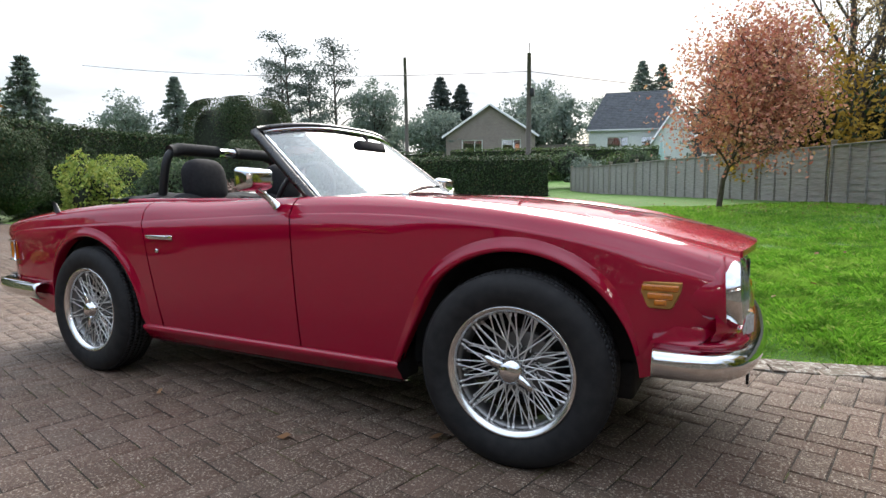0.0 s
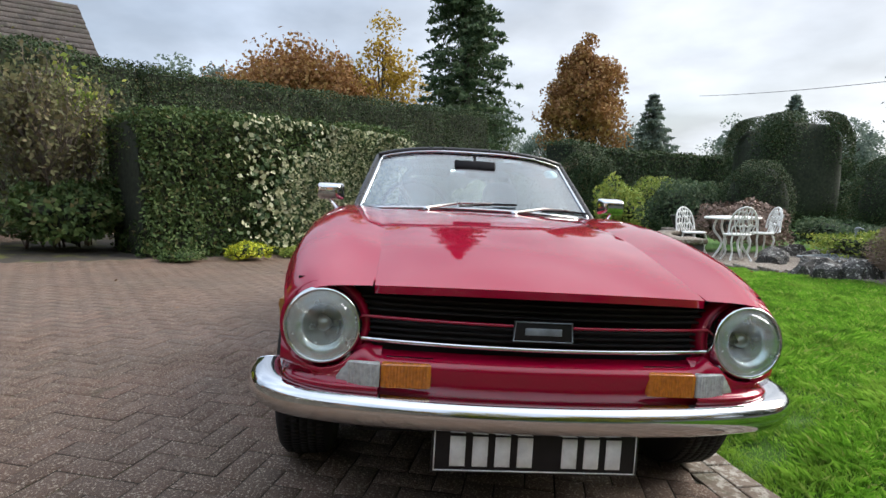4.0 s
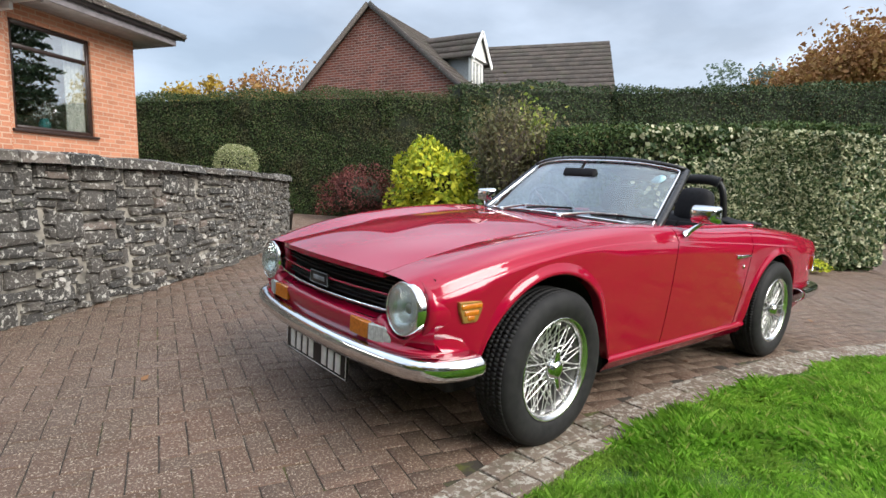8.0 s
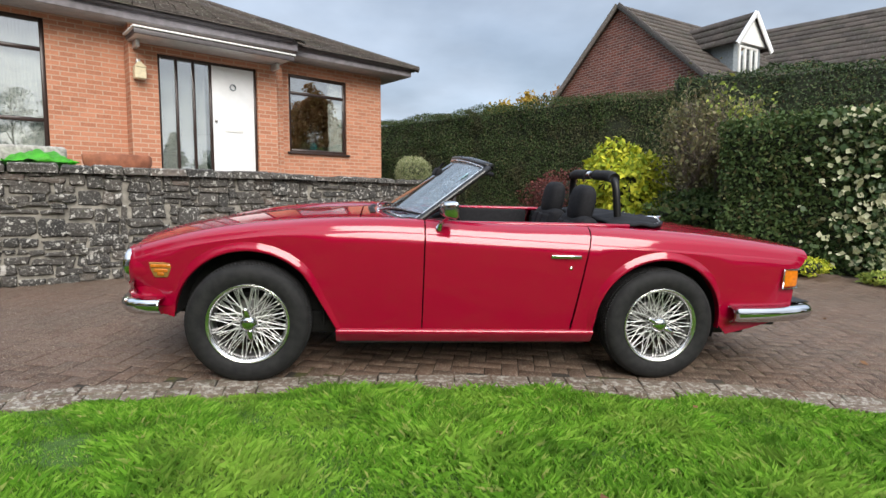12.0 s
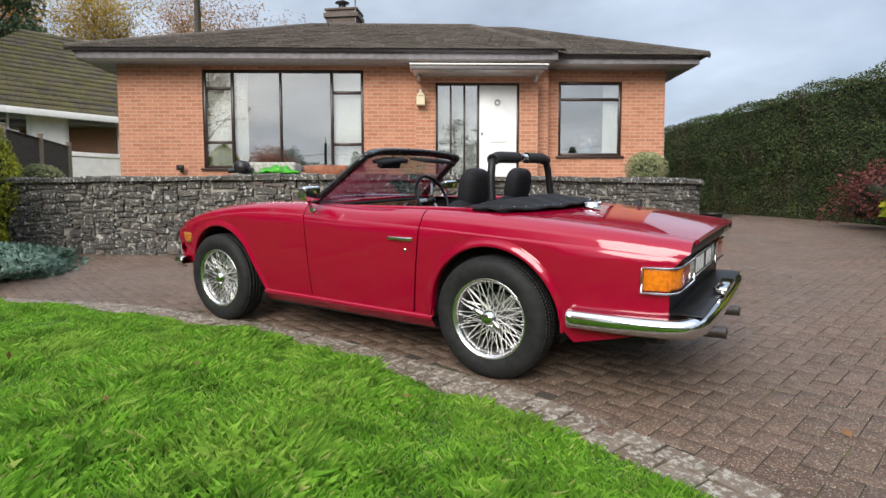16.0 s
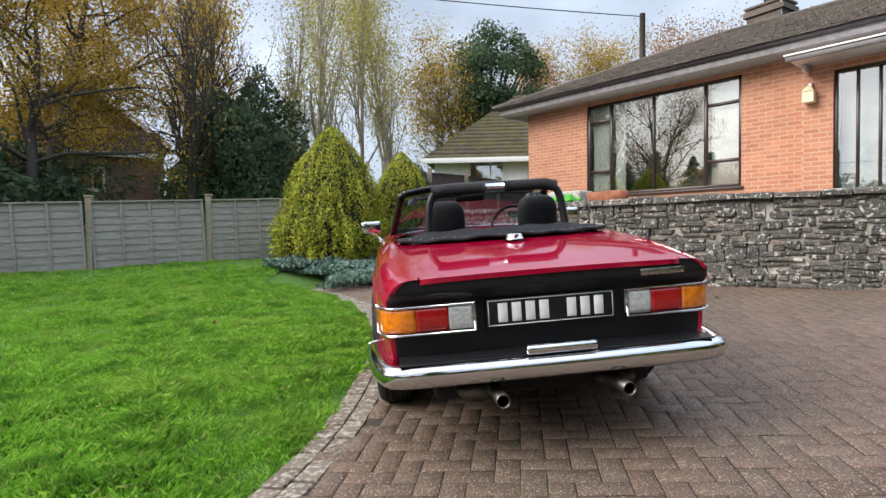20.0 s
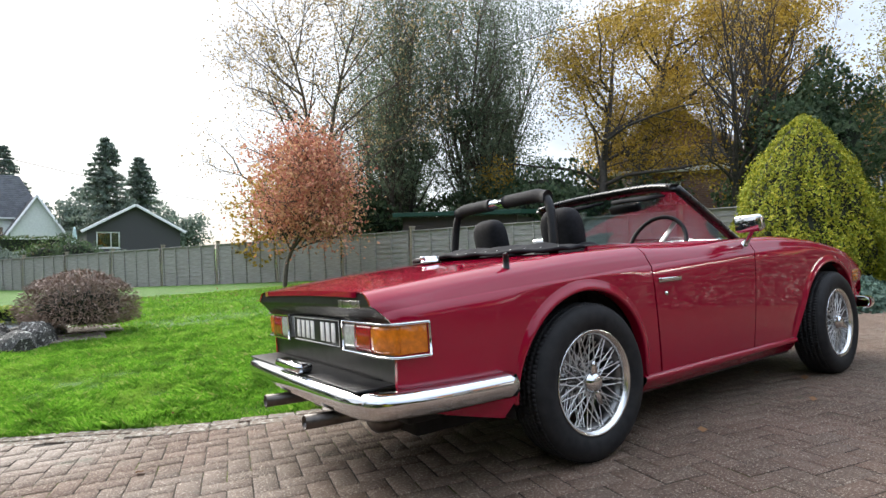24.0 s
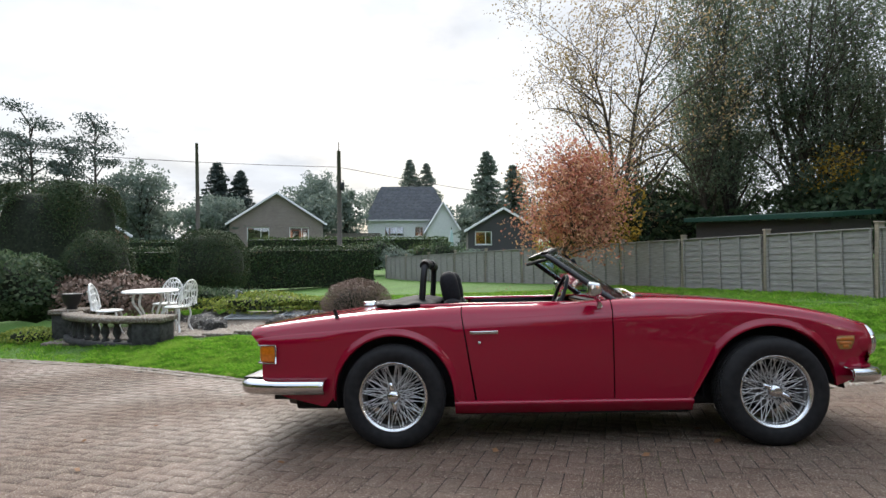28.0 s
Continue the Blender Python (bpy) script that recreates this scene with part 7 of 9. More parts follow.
make_bush("pale_bush", "small pale green bush by the lane", -11.4, 1.95, 0.36, 0.36, 0.80, SILVERLEAF, 4000, 0.036, 16, rough=0.2)
make_bush("brown_shrub", "low brown twiggy shrub by the lane", -13.2, 2.62, 0.30, 0.30, 0.48, BAREBUSH, 1800, 0.04, 18, rough=0.2)
make_bush("dark_shrub", "dark green upright shrub by the lane", -14.4, 3.0, 0.80, 0.75, 1.95, PRIVET, 12000, 0.055, 17, rough=0.2)
make_bush("dark_shrub", "broad dark shrub before the timber gate", -16.9, 4.35, 0.75, 1.0, 1.35, YEW, 12000, 0.055, 19, rough=0.25)
make_bush("dark_shrub", "tall dark climber against the timber gate", -17.4, 6.3, 0.8, 1.1, 2.75, YEW, 16000, 0.065, 20, rough=0.25)
for k, (x, y) in enumerate(((-13.9, 3.45), (-15.2, 4.0), (-16.2, 5.3))):
    make_bush("edging_plant", "low pale edging plant by the lane", x, y, 0.5, 0.4, 0.20, SILVERLEAF, 900, 0.05, 24 + k, rough=0.4, group="edging plants by the lane")
for k, (x, y, r, h, m_, l_) in enumerate(((-4.55, -2.45, 0.30, 0.24, YELLOW, "low yellow cushion plant at the hedge foot"), (-5.15, -1.95, 0.22, 0.15, YELLOWGREEN, "low lime cushion plant at the hedge foot"), (-5.75, -1.30, 0.32, 0.20, YELLOWGREEN, "low green cushion plant at the hedge foot"), (-4.0, -3.1, 0.28, 0.14, PRIVET, "low green plant at the hedge foot"), (-6.3, -0.7, 0.34, 0.18, YELLOW, "low yellow plant at the drive edge"))):
    make_bush("cushion_plant", l_, x, y, r, r, h, m_, 700, 0.04, 30 + k, rough=0.25, group="plants at the hedge foot")
# conifers by the fence
make_cone_tree("golden_conifer", "tall golden green upright conifer", 6.3, 1.75, 1.06, 2.52, GOLDCON, 42000, 0.048, 41, "golden conifers")
make_cone_tree("golden_conifer", "smaller golden conifer beside the taller one", 7.45, 0.45, 0.82, 2.2, GOLDCON, 26000, 0.048, 42, "golden conifers")
make_bush("dark_conifer", "rounded dark green conifer behind the golden ones", 8.2, 0.35, 0.75, 0.7, 1.95, EVERGREEN, 5000, 0.06, 43, rough=0.12, category="conifer")
make_bush("juniper", "low spreading blue-green juniper at the drive edge", 5.2, 0.75, 1.35, 0.75, 0.36, JUNIPER, 6500, 0.07, 44, z=gz(5.2, 0.75) - 0.08, rough=0.35, rot=-35, inner=0.5)
make_bush("juniper", "low spreading blue-green juniper before the tall conifer", 5.65, 2.25, 0.85, 0.55, 0.32, JUNIPER, 4000, 0.07, 46, z=gz(5.65, 2.25) - 0.10, rough=0.35, rot=40, inner=0.4)
make_bush("juniper", "low spreading blue-green juniper under the conifers", 5.9, 1.35, 1.2, 0.7, 0.34, JUNIPER, 5000, 0.07, 45, z=gz(5.9, 1.35) - 0.08, rough=0.35, rot=30, inner=0.5)
# topiary and the rockery
make_bush("gold_shrub", "loose golden variegated conifer by the long hedge", -11.5, 5.3, 0.75, 0.6, 1.6, YELLOWGREEN, 2600, 0.09, 47, rough=0.4, inner=0.35)
make_bush("box_bush", "clipped rounded golden box bush", -13.0, 7.0, 0.75, 0.7, 1.9, YELLOWGREEN, 3000, 0.06, 48, rough=0.08, power=0.7)
make_bush("drum_topiary", "large clipped flat-topped yew drum", -11.6, 9.9, 1.22, 1.22, 3.16, YEW, 26000, 0.045, 51, inner=0.06, power=0.38, rough=0.03, z=-0.35, category="topiary")
make_bush("ball_topiary", "clipped round yew ball", -7.4, 9.6, 0.88, 0.88, 1.78, YEW, 16000, 0.035, 52, inner=0.06, power=0.8, rough=0.05, z=-0.2, category="topiary", group="clipped balls")
make_bush("ball_topiary", "smaller clipped yew dome", -8.7, 7.3, 0.66, 0.66, 1.85, YEW, 11000, 0.035, 53, inner=0.06, power=0.8, rough=0.05, z=-0.35, category="topiary", group="clipped balls")
make_bush("variegated_shrub", "broad pale-edged evergreen shrub", -9.6, 6.2, 1.0, 0.9, 1.55, EVERGREEN, 3500, 0.09, 54, z=-0.45, rough=0.25)
make_bush("tawny_shrub", "loose tawny shrub behind the white chairs", -7.9, 6.4, 1.25, 0.7, 0.95, BAREBUSH, 3000, 0.08, 55, z=-0.30, rough=0.3, inner=0.5)
make_bush("brown_bush", "rounded brown twiggy bush on the lawn", -2.75, 5.55, 0.62, 0.58, 0.74, BAREBUSH, 9000, 0.05, 56, rough=0.07, inner=0.3, aspect=0.2, jit=1.0)
make_bush("dome_bush", "low clipped green dome on the lawn", -7.3, 23.2, 1.05, 1.0, 1.25, PRIVET, 2500, 0.08, 57, z=-0.45, rough=0.05, category="topiary")
make_bush("rockery_plants", "mixed low rockery plants", -4.6, 6.9, 1.6, 0.5, 0.32, YELLOWGREEN, 2600, 0.06, 58, z=-0.12, rough=0.5)
make_bush("rockery_plants", "mixed low rockery plants", -6.6, 7.6, 1.2, 0.6, 0.5, EVERGREEN, 2600, 0.07, 59, z=-0.2, rough=0.5)
make_bush("cushion_plant", "yellow green plant at the end of the balustrade", -8.2, 4.9, 0.5, 0.3, 0.3, YELLOWGREEN, 900, 0.05, 60, z=-0.45)
make_hedge("lawn_hedge", "straight dark clipped hedge beyond the lawn", [(-24.0, 9.0), (-14.0, 14.2), (-5.2, 19.8)], 1.2, 1.05, YEW, 420, 0.085, 61, base=-0.6, face=-1)
make_hedge("low_hedge", "long low green hedge in front of the houses", [(-16.5, 33.0), (-3.0, 36.5)], 1.5, 1.55, PRIVET, 130, 0.12, 62, base=-0.6, face=-1)
make_hedge("low_hedge", "dark low hedge in front of the houses", [(-40.0, 24.0), (-17.0, 32.8)], 1.5, 1.4, YEW, 130, 0.12, 63, base=-0.8, face=-1)
for k in range(7):
    make_bush("garden_shrub", "grey-green shrub beyond the fence", -9 + k * 1.3, 25.5 + (k * 37 % 5) * 0.4, 1.0, 0.8, 1.35 + (k % 3) * 0.25, (HAZEGREEN, PRIVET, EVERGREEN)[k % 3], 900, 0.13, 70 + k, z=-0.5, rough=0.3, group="shrubs beyond the fence")
# trees
make_tree("red_tree", "young tree with pink and russet autumn leaves", 1.3, 10.6, 3.95, 0.06, RUSSET, 15000, 0.078, 0.75, 3, 4, 81, up=0.45, crown0=0.24, scatter=0.26, width=1.45)
make_tree("autumn_tree", "big old tree with thin ochre autumn leaves", 15.6, 11.9, 13.5, 0.36, AUTUMN, 32000, 0.115, 0.95, 4, 3, 82, BARKDARK, 0.25, 0.22, 0.34, width=5.6)
make_tree("autumn_tree", "old tree with ochre leaves overhanging the fence", 19.5, 9.0, 13.0, 0.34, AUTUMN, 24000, 0.115, 0.95, 4, 3, 83, BARKDARK, 0.2, 0.2, 0.34, width=4.8)
make_tree("autumn_tree", "ochre-leaved tree leaning over the fence", 12.0, 10.4, 9.6, 0.2, AUTUMN, 24000, 0.09, 0.95, 4, 3, 86, BARKDARK, 0.15, 0.3, 0.3, width=3.4)
make_tree("bare_tree", "dark nearly bare tree with several stems", 14.2, 7.2, 9.0, 0.13, AUTUMN, 1800, 0.10, 0.55, 3, 3, 84, BARKDARK, 0.6, 0.25, 0.4, stems=4, width=2.2)
make_tree("half_bare_tree", "tall thin tree nearly bare with a few tan leaves", 4.2, 16.5, 11.0, 0.13, TAN, 15000, 0.085, 0.7, 4, 3, 85, BARK, 0.45, 0.2, 0.35, stems=2, width=4.0)
for k, (x, y, h, n_) in enumerate(((7.6, 17.0, 12.0, 15000), (10.0, 15.4, 12.5, 16000), (12.4, 16.6, 12.0, 12000), (8.8, 20.0, 12.0, 10000))):
    make_tree("evergreen_tree", "tall grey-green tree with thin leaves behind the fence", x, y, h, 0.11, THINGREEN, int(n_ * 1.5), 0.088, 0.6, 3, 3, 90 + k, BARK, 0.55, 0.12, 0.50, stems=2, width=2.7, group="evergreens behind the fence")
    make_dome_tree("ivy_clad_tree", "leafy lower growth about the tall trees", x + 0.6, y - 0.5, h * 0.62, 2.3, THINGREEN, 12000, 0.098, 95 + k, group="evergreens behind the fence", z0=0.02, clumps=45)
for k, (x, y, h, n_) in enumerate(((17.6, 3.6, 12.0, 2600), (19.8, 1.9, 13.0, 4200), (21.8, 0.6, 13.0, 4200), (23.7, 3.4, 13.0, 3500), (25.5, 1.0, 13.0, 4500), (21.0, 5.5, 12.0, 3500), (28.0, -2.0, 12.0, 4000))):
    make_tree("birch", "slender birch with thin yellow leaves", x, y, h, 0.12, PALEGOLD, int(n_ * 1.9), 0.085, 0.6, 3, 3, 100 + k, BIRCHBARK, 0.5, 0.2, 0.4, group="birches", width=1.9)
make_bush("holly", "big dark evergreen bush behind the fence", 15.2, 5.4, 2.0, 1.8, 5.3, EVERGREEN, 9000, 0.16, 110, rough=0.3, inner=0.4)
make_bush("laurel", "dark evergreen growth behind the fence", 20.0, 8.0, 4.0, 2.0, 3.2, EVERGREEN, 5000, 0.2, 111, rough=0.35)
make_bush("laurel", "dark evergreen growth behind the fence", 11.0, 12.8, 4.5, 1.8, 3.0, EVERGREEN, 6000, 0.2, 112, rough=0.35, rot=-60)
make_bush("laurel", "dark evergreen growth behind the fence", 6.0, 17.5, 3.0, 1.8, 3.4, EVERGREEN, 5000, 0.2, 113, rough=0.35)
make_bush("ochre_bush", "ochre shrub behind the red tree", 2.8, 14.5, 1.6, 1.2, 3.6, AUTUMN, 3500, 0.14, 114, rough=0.35, inner=0.6)
make_dome_tree("tall_evergreen", "tall dark evergreen over the neighbouring bungalow", 27.3, -5.1, 12.6, 3.1, EVERGREEN, 16000, 0.20, 115, z0=0.25)
for k, (x, y, h) in enumerate(((35, -9.8, 14), (37, -17.8, 15), (29.6, -20.5, 13), (37.7, -15.5, 14), (34.6, -21.8, 14), (26.4, -3.4, 11), (33, -26, 14), (40, -12, 14))):
    make_tree("woodland_tree", "distant brown autumn tree behind the bungalow", x, y, h, 0.22, (COPPER, AUTUMN)[k % 2], 13000, 0.135, 0.8, 3, 3, 120 + k, BARK, 0.45, 0.2, 0.5, group="woods behind the house", width=4.0)
# far trees round the horizon
belt = random.Random(31)
for k in range(22):
    bx, by = -78 + k * 4.3 + belt.uniform(-1.2, 1.2), 64 + 10 * math.sin(k * 1.3) + max(0, k - 10) * 1.6 + belt.uniform(-3, 3)
    make_dome_tree("belt_tree", "tree in the wooded belt behind the houses, leaves coloured for haze", bx, by, belt.uniform(7.0, 10.5), belt.uniform(3.6, 4.8), HAZEGREEN, 2700, 0.45, 300 + k, base=-1.0, group="wooded belt", z0=0.05)
far = (("t", -61, 38, 9, HAZEGREEN), ("f", -58, 43, 11, HAZEGREEN), ("p", -39, 41.8, 12.4, HAZEPINE), ("p", -35.7, 44.7, 12.6, HAZEPINE), ("t", -38, 55, 11, HAZEGREEN), ("f", -32.0, 60.7, 11, HAZEPINE), ("f", -29.6, 61.5, 10, HAZEPINE), ("t", -23, 74, 12, HAZEGREEN), ("t", -27.7, 50, 6.5, HAZEGREEN), ("p", -31.2, 35.5, 8.6, HAZEPINE), ("p", -42.0, 44.0, 11.0, HAZEPINE), ("f", -12, 85, 14.5, HAZEGREEN), ("f", -9.5, 86, 14, HAZEGREEN), ("f", 0.0, 56, 11, HAZEGREEN), ("f", 3.0, 60, 10, HAZEGREEN), ("t", -26, 82, 13, HAZEGREEN), ("t", -18, 90, 11, HAZEGREEN), ("t", -68, 28, 9, HAZEGREEN), ("t", -72, 18, 9, HAZEGREEN), ("f", -51.8, 24, 10, HAZEGREEN),
       ("o", -41, -8.6, 13.5, COPPER), ("o", -45, -12, 13, COPPER), ("f", -38.5, 4.0, 24, EVERGREEN), ("t", -45, -2.3, 15.5, AUTUMN), ("o", -49.4, 16.4, 17, COPPER), ("t", -11.3, -46, 12, AUTUMN), ("o", -17.4, -43.6, 12.5, COPPER), ("t", -43.3, -17, 12, HAZEGREEN), ("o", -46, -6, 12, COPPER), ("t", -58, 8, 11, HAZEGREEN))
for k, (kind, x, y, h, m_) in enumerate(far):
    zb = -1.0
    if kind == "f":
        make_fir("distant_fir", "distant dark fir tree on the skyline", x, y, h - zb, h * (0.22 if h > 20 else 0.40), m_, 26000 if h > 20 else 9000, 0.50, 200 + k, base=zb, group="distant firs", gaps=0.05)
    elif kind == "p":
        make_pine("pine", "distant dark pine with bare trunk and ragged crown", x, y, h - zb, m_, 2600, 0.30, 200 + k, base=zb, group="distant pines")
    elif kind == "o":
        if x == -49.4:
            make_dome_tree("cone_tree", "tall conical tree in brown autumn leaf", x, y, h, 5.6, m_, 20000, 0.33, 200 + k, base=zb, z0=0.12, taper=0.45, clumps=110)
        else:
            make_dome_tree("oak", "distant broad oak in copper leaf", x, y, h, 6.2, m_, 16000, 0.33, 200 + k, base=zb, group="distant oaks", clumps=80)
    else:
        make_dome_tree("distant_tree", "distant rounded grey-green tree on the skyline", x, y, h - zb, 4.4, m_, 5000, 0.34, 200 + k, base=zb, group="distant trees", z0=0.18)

# ---------- fences ----------
def fence_panel(name, label, length, h, mat, group):
    """A lapped panel of horizontal boards with upright battens, along local x."""
    t = thing(name, label, "fence", None, group)
    rows = 10
    bh = h / rows
    for i in range(rows):
        bm = bmesh.new()
        z0 = i * bh
        b = bmesh.new()
        k = 10
        up = [[(length * j / k, -0.006, z0 + bh * 1.16 + 0.006 * math.sin(j * 1.3 + i * 2.1)) for j in range(k + 1)], [(length * j / k, 0.010, z0 + 0.007 * math.sin(j * 0.9 + i * 3.3)) for j in range(k + 1)]]
        up += [[(p[0], p[1] + 0.012, p[2]) for p in up[1]], [(p[0], p[1] + 0.012, p[2]) for p in up[0]]]
        grid(b, up, close_u=True)
        bmesh.ops.recalc_face_normals(b, faces=b.faces[:])
        join(bm, b)
        part("board", bm, mat, t, smooth=False)
    for j in range(5):
        bm = bmesh.new()
        x = 0.02 + (length - 0.04) * j / 4
        box(bm, x - 0.022, x + 0.022, 0.020, 0.052, 0.0, h, 0.003, seg=1)
        part("batten", bm, mat, t, smooth=False)
    bm = bmesh.new()
    box(bm, 0, length, -0.035, 0.058, h, h + 0.025, 0.004, seg=1)
    part("capping", bm, mat, t, smooth=False)
    return t


def fence_post(label, h, group, w=0.05):
    t = thing("fence_post", label, "fence post", None, group)
    bm = bmesh.new()
    box(bm, -w, w, -w, w, -0.2, h, 0.006, seg=1)
    part("shaft", bm, POSTWOOD, t, smooth=False)
    bm = bmesh.new()
    box(bm, -w - 0.015, w + 0.015, -w - 0.015, w + 0.015, h, h + 0.03, 0.008, seg=1)
    part("cap", bm, POSTWOOD, t, smooth=False)
    return t


def run_fence(posts, label, group, mat=FENCE, height=1.30):
    """posts: (x, y, top z)."""
    p0 = fence_post("square timber fence post with a flat cap", height + 0.05, group)
    master = None
    for i, (x, y, z) in enumerate(posts):
        m = pose(x, y, z - height - 0.05)
        if i == 0:
            p0.matrix_world = m
        else:
            copy_thing(p0, m)
        if i + 1 < len(posts):
            x2, y2, z2 = posts[i + 1]
            L_ = math.hypot(x2 - x, y2 - y)
            ang = math.degrees(math.atan2(y2 - y, x2 - x))
            slope = math.degrees(math.atan2(z2 - z, L_))
            off = 0.055
            m = pose(x, y, z - height - 0.08, 0, -slope, ang) @ pose(off, 0, 0)
            if master is None:
                master = fence_panel("fence", label, 2.0, height - 0.02, mat, group)
                o = master
            else:
                o = copy_thing(master, m)
            o.matrix_basis = m @ Matrix.Diagonal(((L_ - 2 * off) / 2.0, 1, 1, 1))


fence_line = []
for s in (-4.0, -1.9, 0.05, 2.0, 4.1, 6.3, 8.5):
    fence_line.append((7.02 - 0.4365 * s, 4.14 + 0.8997 * s, 1.62 - 0.042 * s))
fence_line += [(3.31 - 1.245 * k, 11.79 + 1.74 * k, 1.265 - 0.105 * k) for k in range(1, 8)]
run_fence(fence_line, "weathered grey lapped timber fence panel", "garden fence")
run_fence([(9.2, 0.8, 2.45), (10.6, -0.35, 2.55), (11.85, -1.5, 2.6), (13.1, -2.65, 2.6), (14.4, -3.8, 2.6)], "dark stained timber fence panel beside the bungalow", "side fence", plain("dark stained boards", (0.075, 0.065, 0.06), 0.8, 0, 0.3, 9), 1.55)

# ---------- rubble wall and terrace ----------
WALL = [(7.6, 0.55), (6.3, -0.20), (5.0, -0.75), (3.2, -1.62), (2.45, -2.15), (1.0, -3.45), (-0.05, -4.72), (-0.72, -5.65), (-0.90, -6.25), (-0.72, -6.9)]
wall_curve = [Vector((p.x, p.y, 0)) for p in spline([(*p, 0) for p in WALL], 90)]
WALL_TOP = 1.20


def make_wall():
    wall = thing("stone_wall", "old lichen-spotted rubble stone retaining wall", "wall")
    bm = bmesh.new()
    rows = []
    n = len(wall_curve)
    nor = []
    for i, p in enumerate(wall_curve):
        d = (wall_curve[min(i + 1, n - 1)] - wall_curve[max(i - 1, 0)]).normalized()
        nor.append(Vector((d.y, -d.x, 0)))
    for p, s in zip(wall_curve, nor):
        rows.append([p + s * -0.02 + Vector((0, 0, drive_z(p.x, p.y) - 0.15)), p + s * -0.02 + Vector((0, 0, WALL_TOP - 0.03)), p - s * 0.34 + Vector((0, 0, WALL_TOP - 0.03)), p - s * 0.34 + Vector((0, 0, drive_z(p.x, p.y) - 0.15))])
    g = grid(bm, rows, close_v=True)
    bm.faces.new(g[0]); bm.faces.new(g[-1][::-1])
    bmesh.ops.recalc_face_normals(bm, faces=bm.faces[:])
    part("mortar_core", bm, MORTAR, wall, "weathered mortar", smooth=False)
    lens = [0.0]
    for a, b in zip(wall_curve[:-1], wall_curve[1:]):
        lens.append(lens[-1] + (b - a).length)
    total = lens[-1]
    def at(s):
        s = min(max(s, 0), total)
        i = min(int(np.searchsorted(lens, s, "right")) - 1, n - 2)
        t = (s - lens[i]) / (lens[i + 1] - lens[i])
        return wall_curve[i].lerp(wall_curve[i + 1], t), nor[i].lerp(nor[i + 1], t)
    rs = random.Random(5)
    # stones laid in rough courses
    stones = []
    def lay(z0, z1, s, end):
        while s < end - 0.03:
            w = min(rs.choice((rs.uniform(0.05, 0.12), rs.uniform(0.10, 0.22), rs.uniform(0.16, 0.36))), end - s)
            if rs.random() < 0.25 and z1 - z0 > 0.10:
                zm = z0 + (z1 - z0) * rs.uniform(0.35, 0.65)
                stones.append((s, w, z0, zm - 0.006)); stones.append((s, w, zm + 0.006, z1))
            else:
                stones.append((s, w, z0 + rs.uniform(-0.010, 0.010), z1 + rs.uniform(-0.014, 0.010)))
            s += w + rs.uniform(0.006, 0.022)
    edge = -0.1
    while edge < total:
        far_edge = edge + rs.uniform(0.30, 0.85)
        z = 0.0
        while z < 1.02:
            hgt = rs.choice((rs.uniform(0.03, 0.06), rs.uniform(0.05, 0.09), rs.uniform(0.07, 0.12), rs.uniform(0.10, 0.19)))
            lay(z, min(z + hgt, 1.06), edge + rs.uniform(-0.06, 0.06), far_edge + rs.uniform(-0.03, 0.03))
            z += hgt + rs.uniform(0.008, 0.020)
        edge = far_edge
    made, rest_v, rest_f = 0, [], []
    for s, w, z0, z1 in stones:
        c, nn = at(s + w / 2)
        if s < 0.02 or s + w > total:
            continue
        gb = drive_z(c.x, c.y)
        # the courses follow the ground at the foot and level out at the top
        f = WALL_TOP - gb
        wave = 0.022 * math.sin(c.x * 5.1 + c.y * 3.7 + z0 * 4)
        za, zb = gb + z0 / 1.06 * f + wave, gb + z1 / 1.06 * f + wave
        zb = min(zb, WALL_TOP - 0.012)
        d = Vector((-nn.y, nn.x, 0))
        j = lambda a: rs.uniform(-a, a)
        out = rs.uniform(-0.004, 0.022)
        hw, hh = w / 2, max(0.02, (zb - za) / 2)
        mid = c + Vector((0, 0, (za + zb) / 2))
        # an uneven outline with knocked-off corners
        ring = []
        for sx, sy in ((-1, -1), (1, -1), (1, 1), (-1, 1)):
            cx, cy = rs.uniform(0.05, 0.45), rs.uniform(0.1, 0.65)
            p1, p2 = (sx * hw * (1 - cx * 0.6), sy * hh), (sx * hw, sy * hh * (1 - cy * 0.8))
            ring += [p2, p1] if sx * sy > 0 else [p1, p2]
        ring = [(x + j(0.012), y + j(0.010)) for x, y in ring]
        V = [d * x + Vector((0, 0, y)) - nn * 0.06 for x, y in ring]
        V += [d * x + Vector((0, 0, y)) + nn * (out * 0.4 - 0.010) for x, y in ring]
        V += [d * (x * 0.92) + Vector((0, 0, y * 0.86)) + nn * (out + j(0.006)) for x, y in ring]
        V.append(d * j(0.02) + nn * (out + rs.uniform(0.0, 0.012)))
        F = []
        for k in range(8):
            k2 = (k + 1) % 8
            F += [(k, k2, 8 + k2, 8 + k), (8 + k, 8 + k2, 16 + k2, 16 + k), (16 + k, 16 + k2, 24, 24)]
        F3 = [q if q[2] != q[3] else q[:3] for q in F]
        if 1.5 < c.x < 4.4 and made < 300:
            made += 1
            me = bpy.data.meshes.new("stone")
            me.from_pydata([tuple(v) for v in V], [], F3)
            me.materials.append(STONE)
            o = new("stone", me)
            o.parent, o.location = wall, mid
        else:
            b0 = len(rest_v)
            rest_v += [tuple(v + mid) for v in V]
            rest_f += [tuple(b0 + q for q in f_) for f_ in F3]
    # coping: flat stones on top
    s = 0.0
    while s < total - 0.1:
        w = rs.uniform(0.18, 0.45)
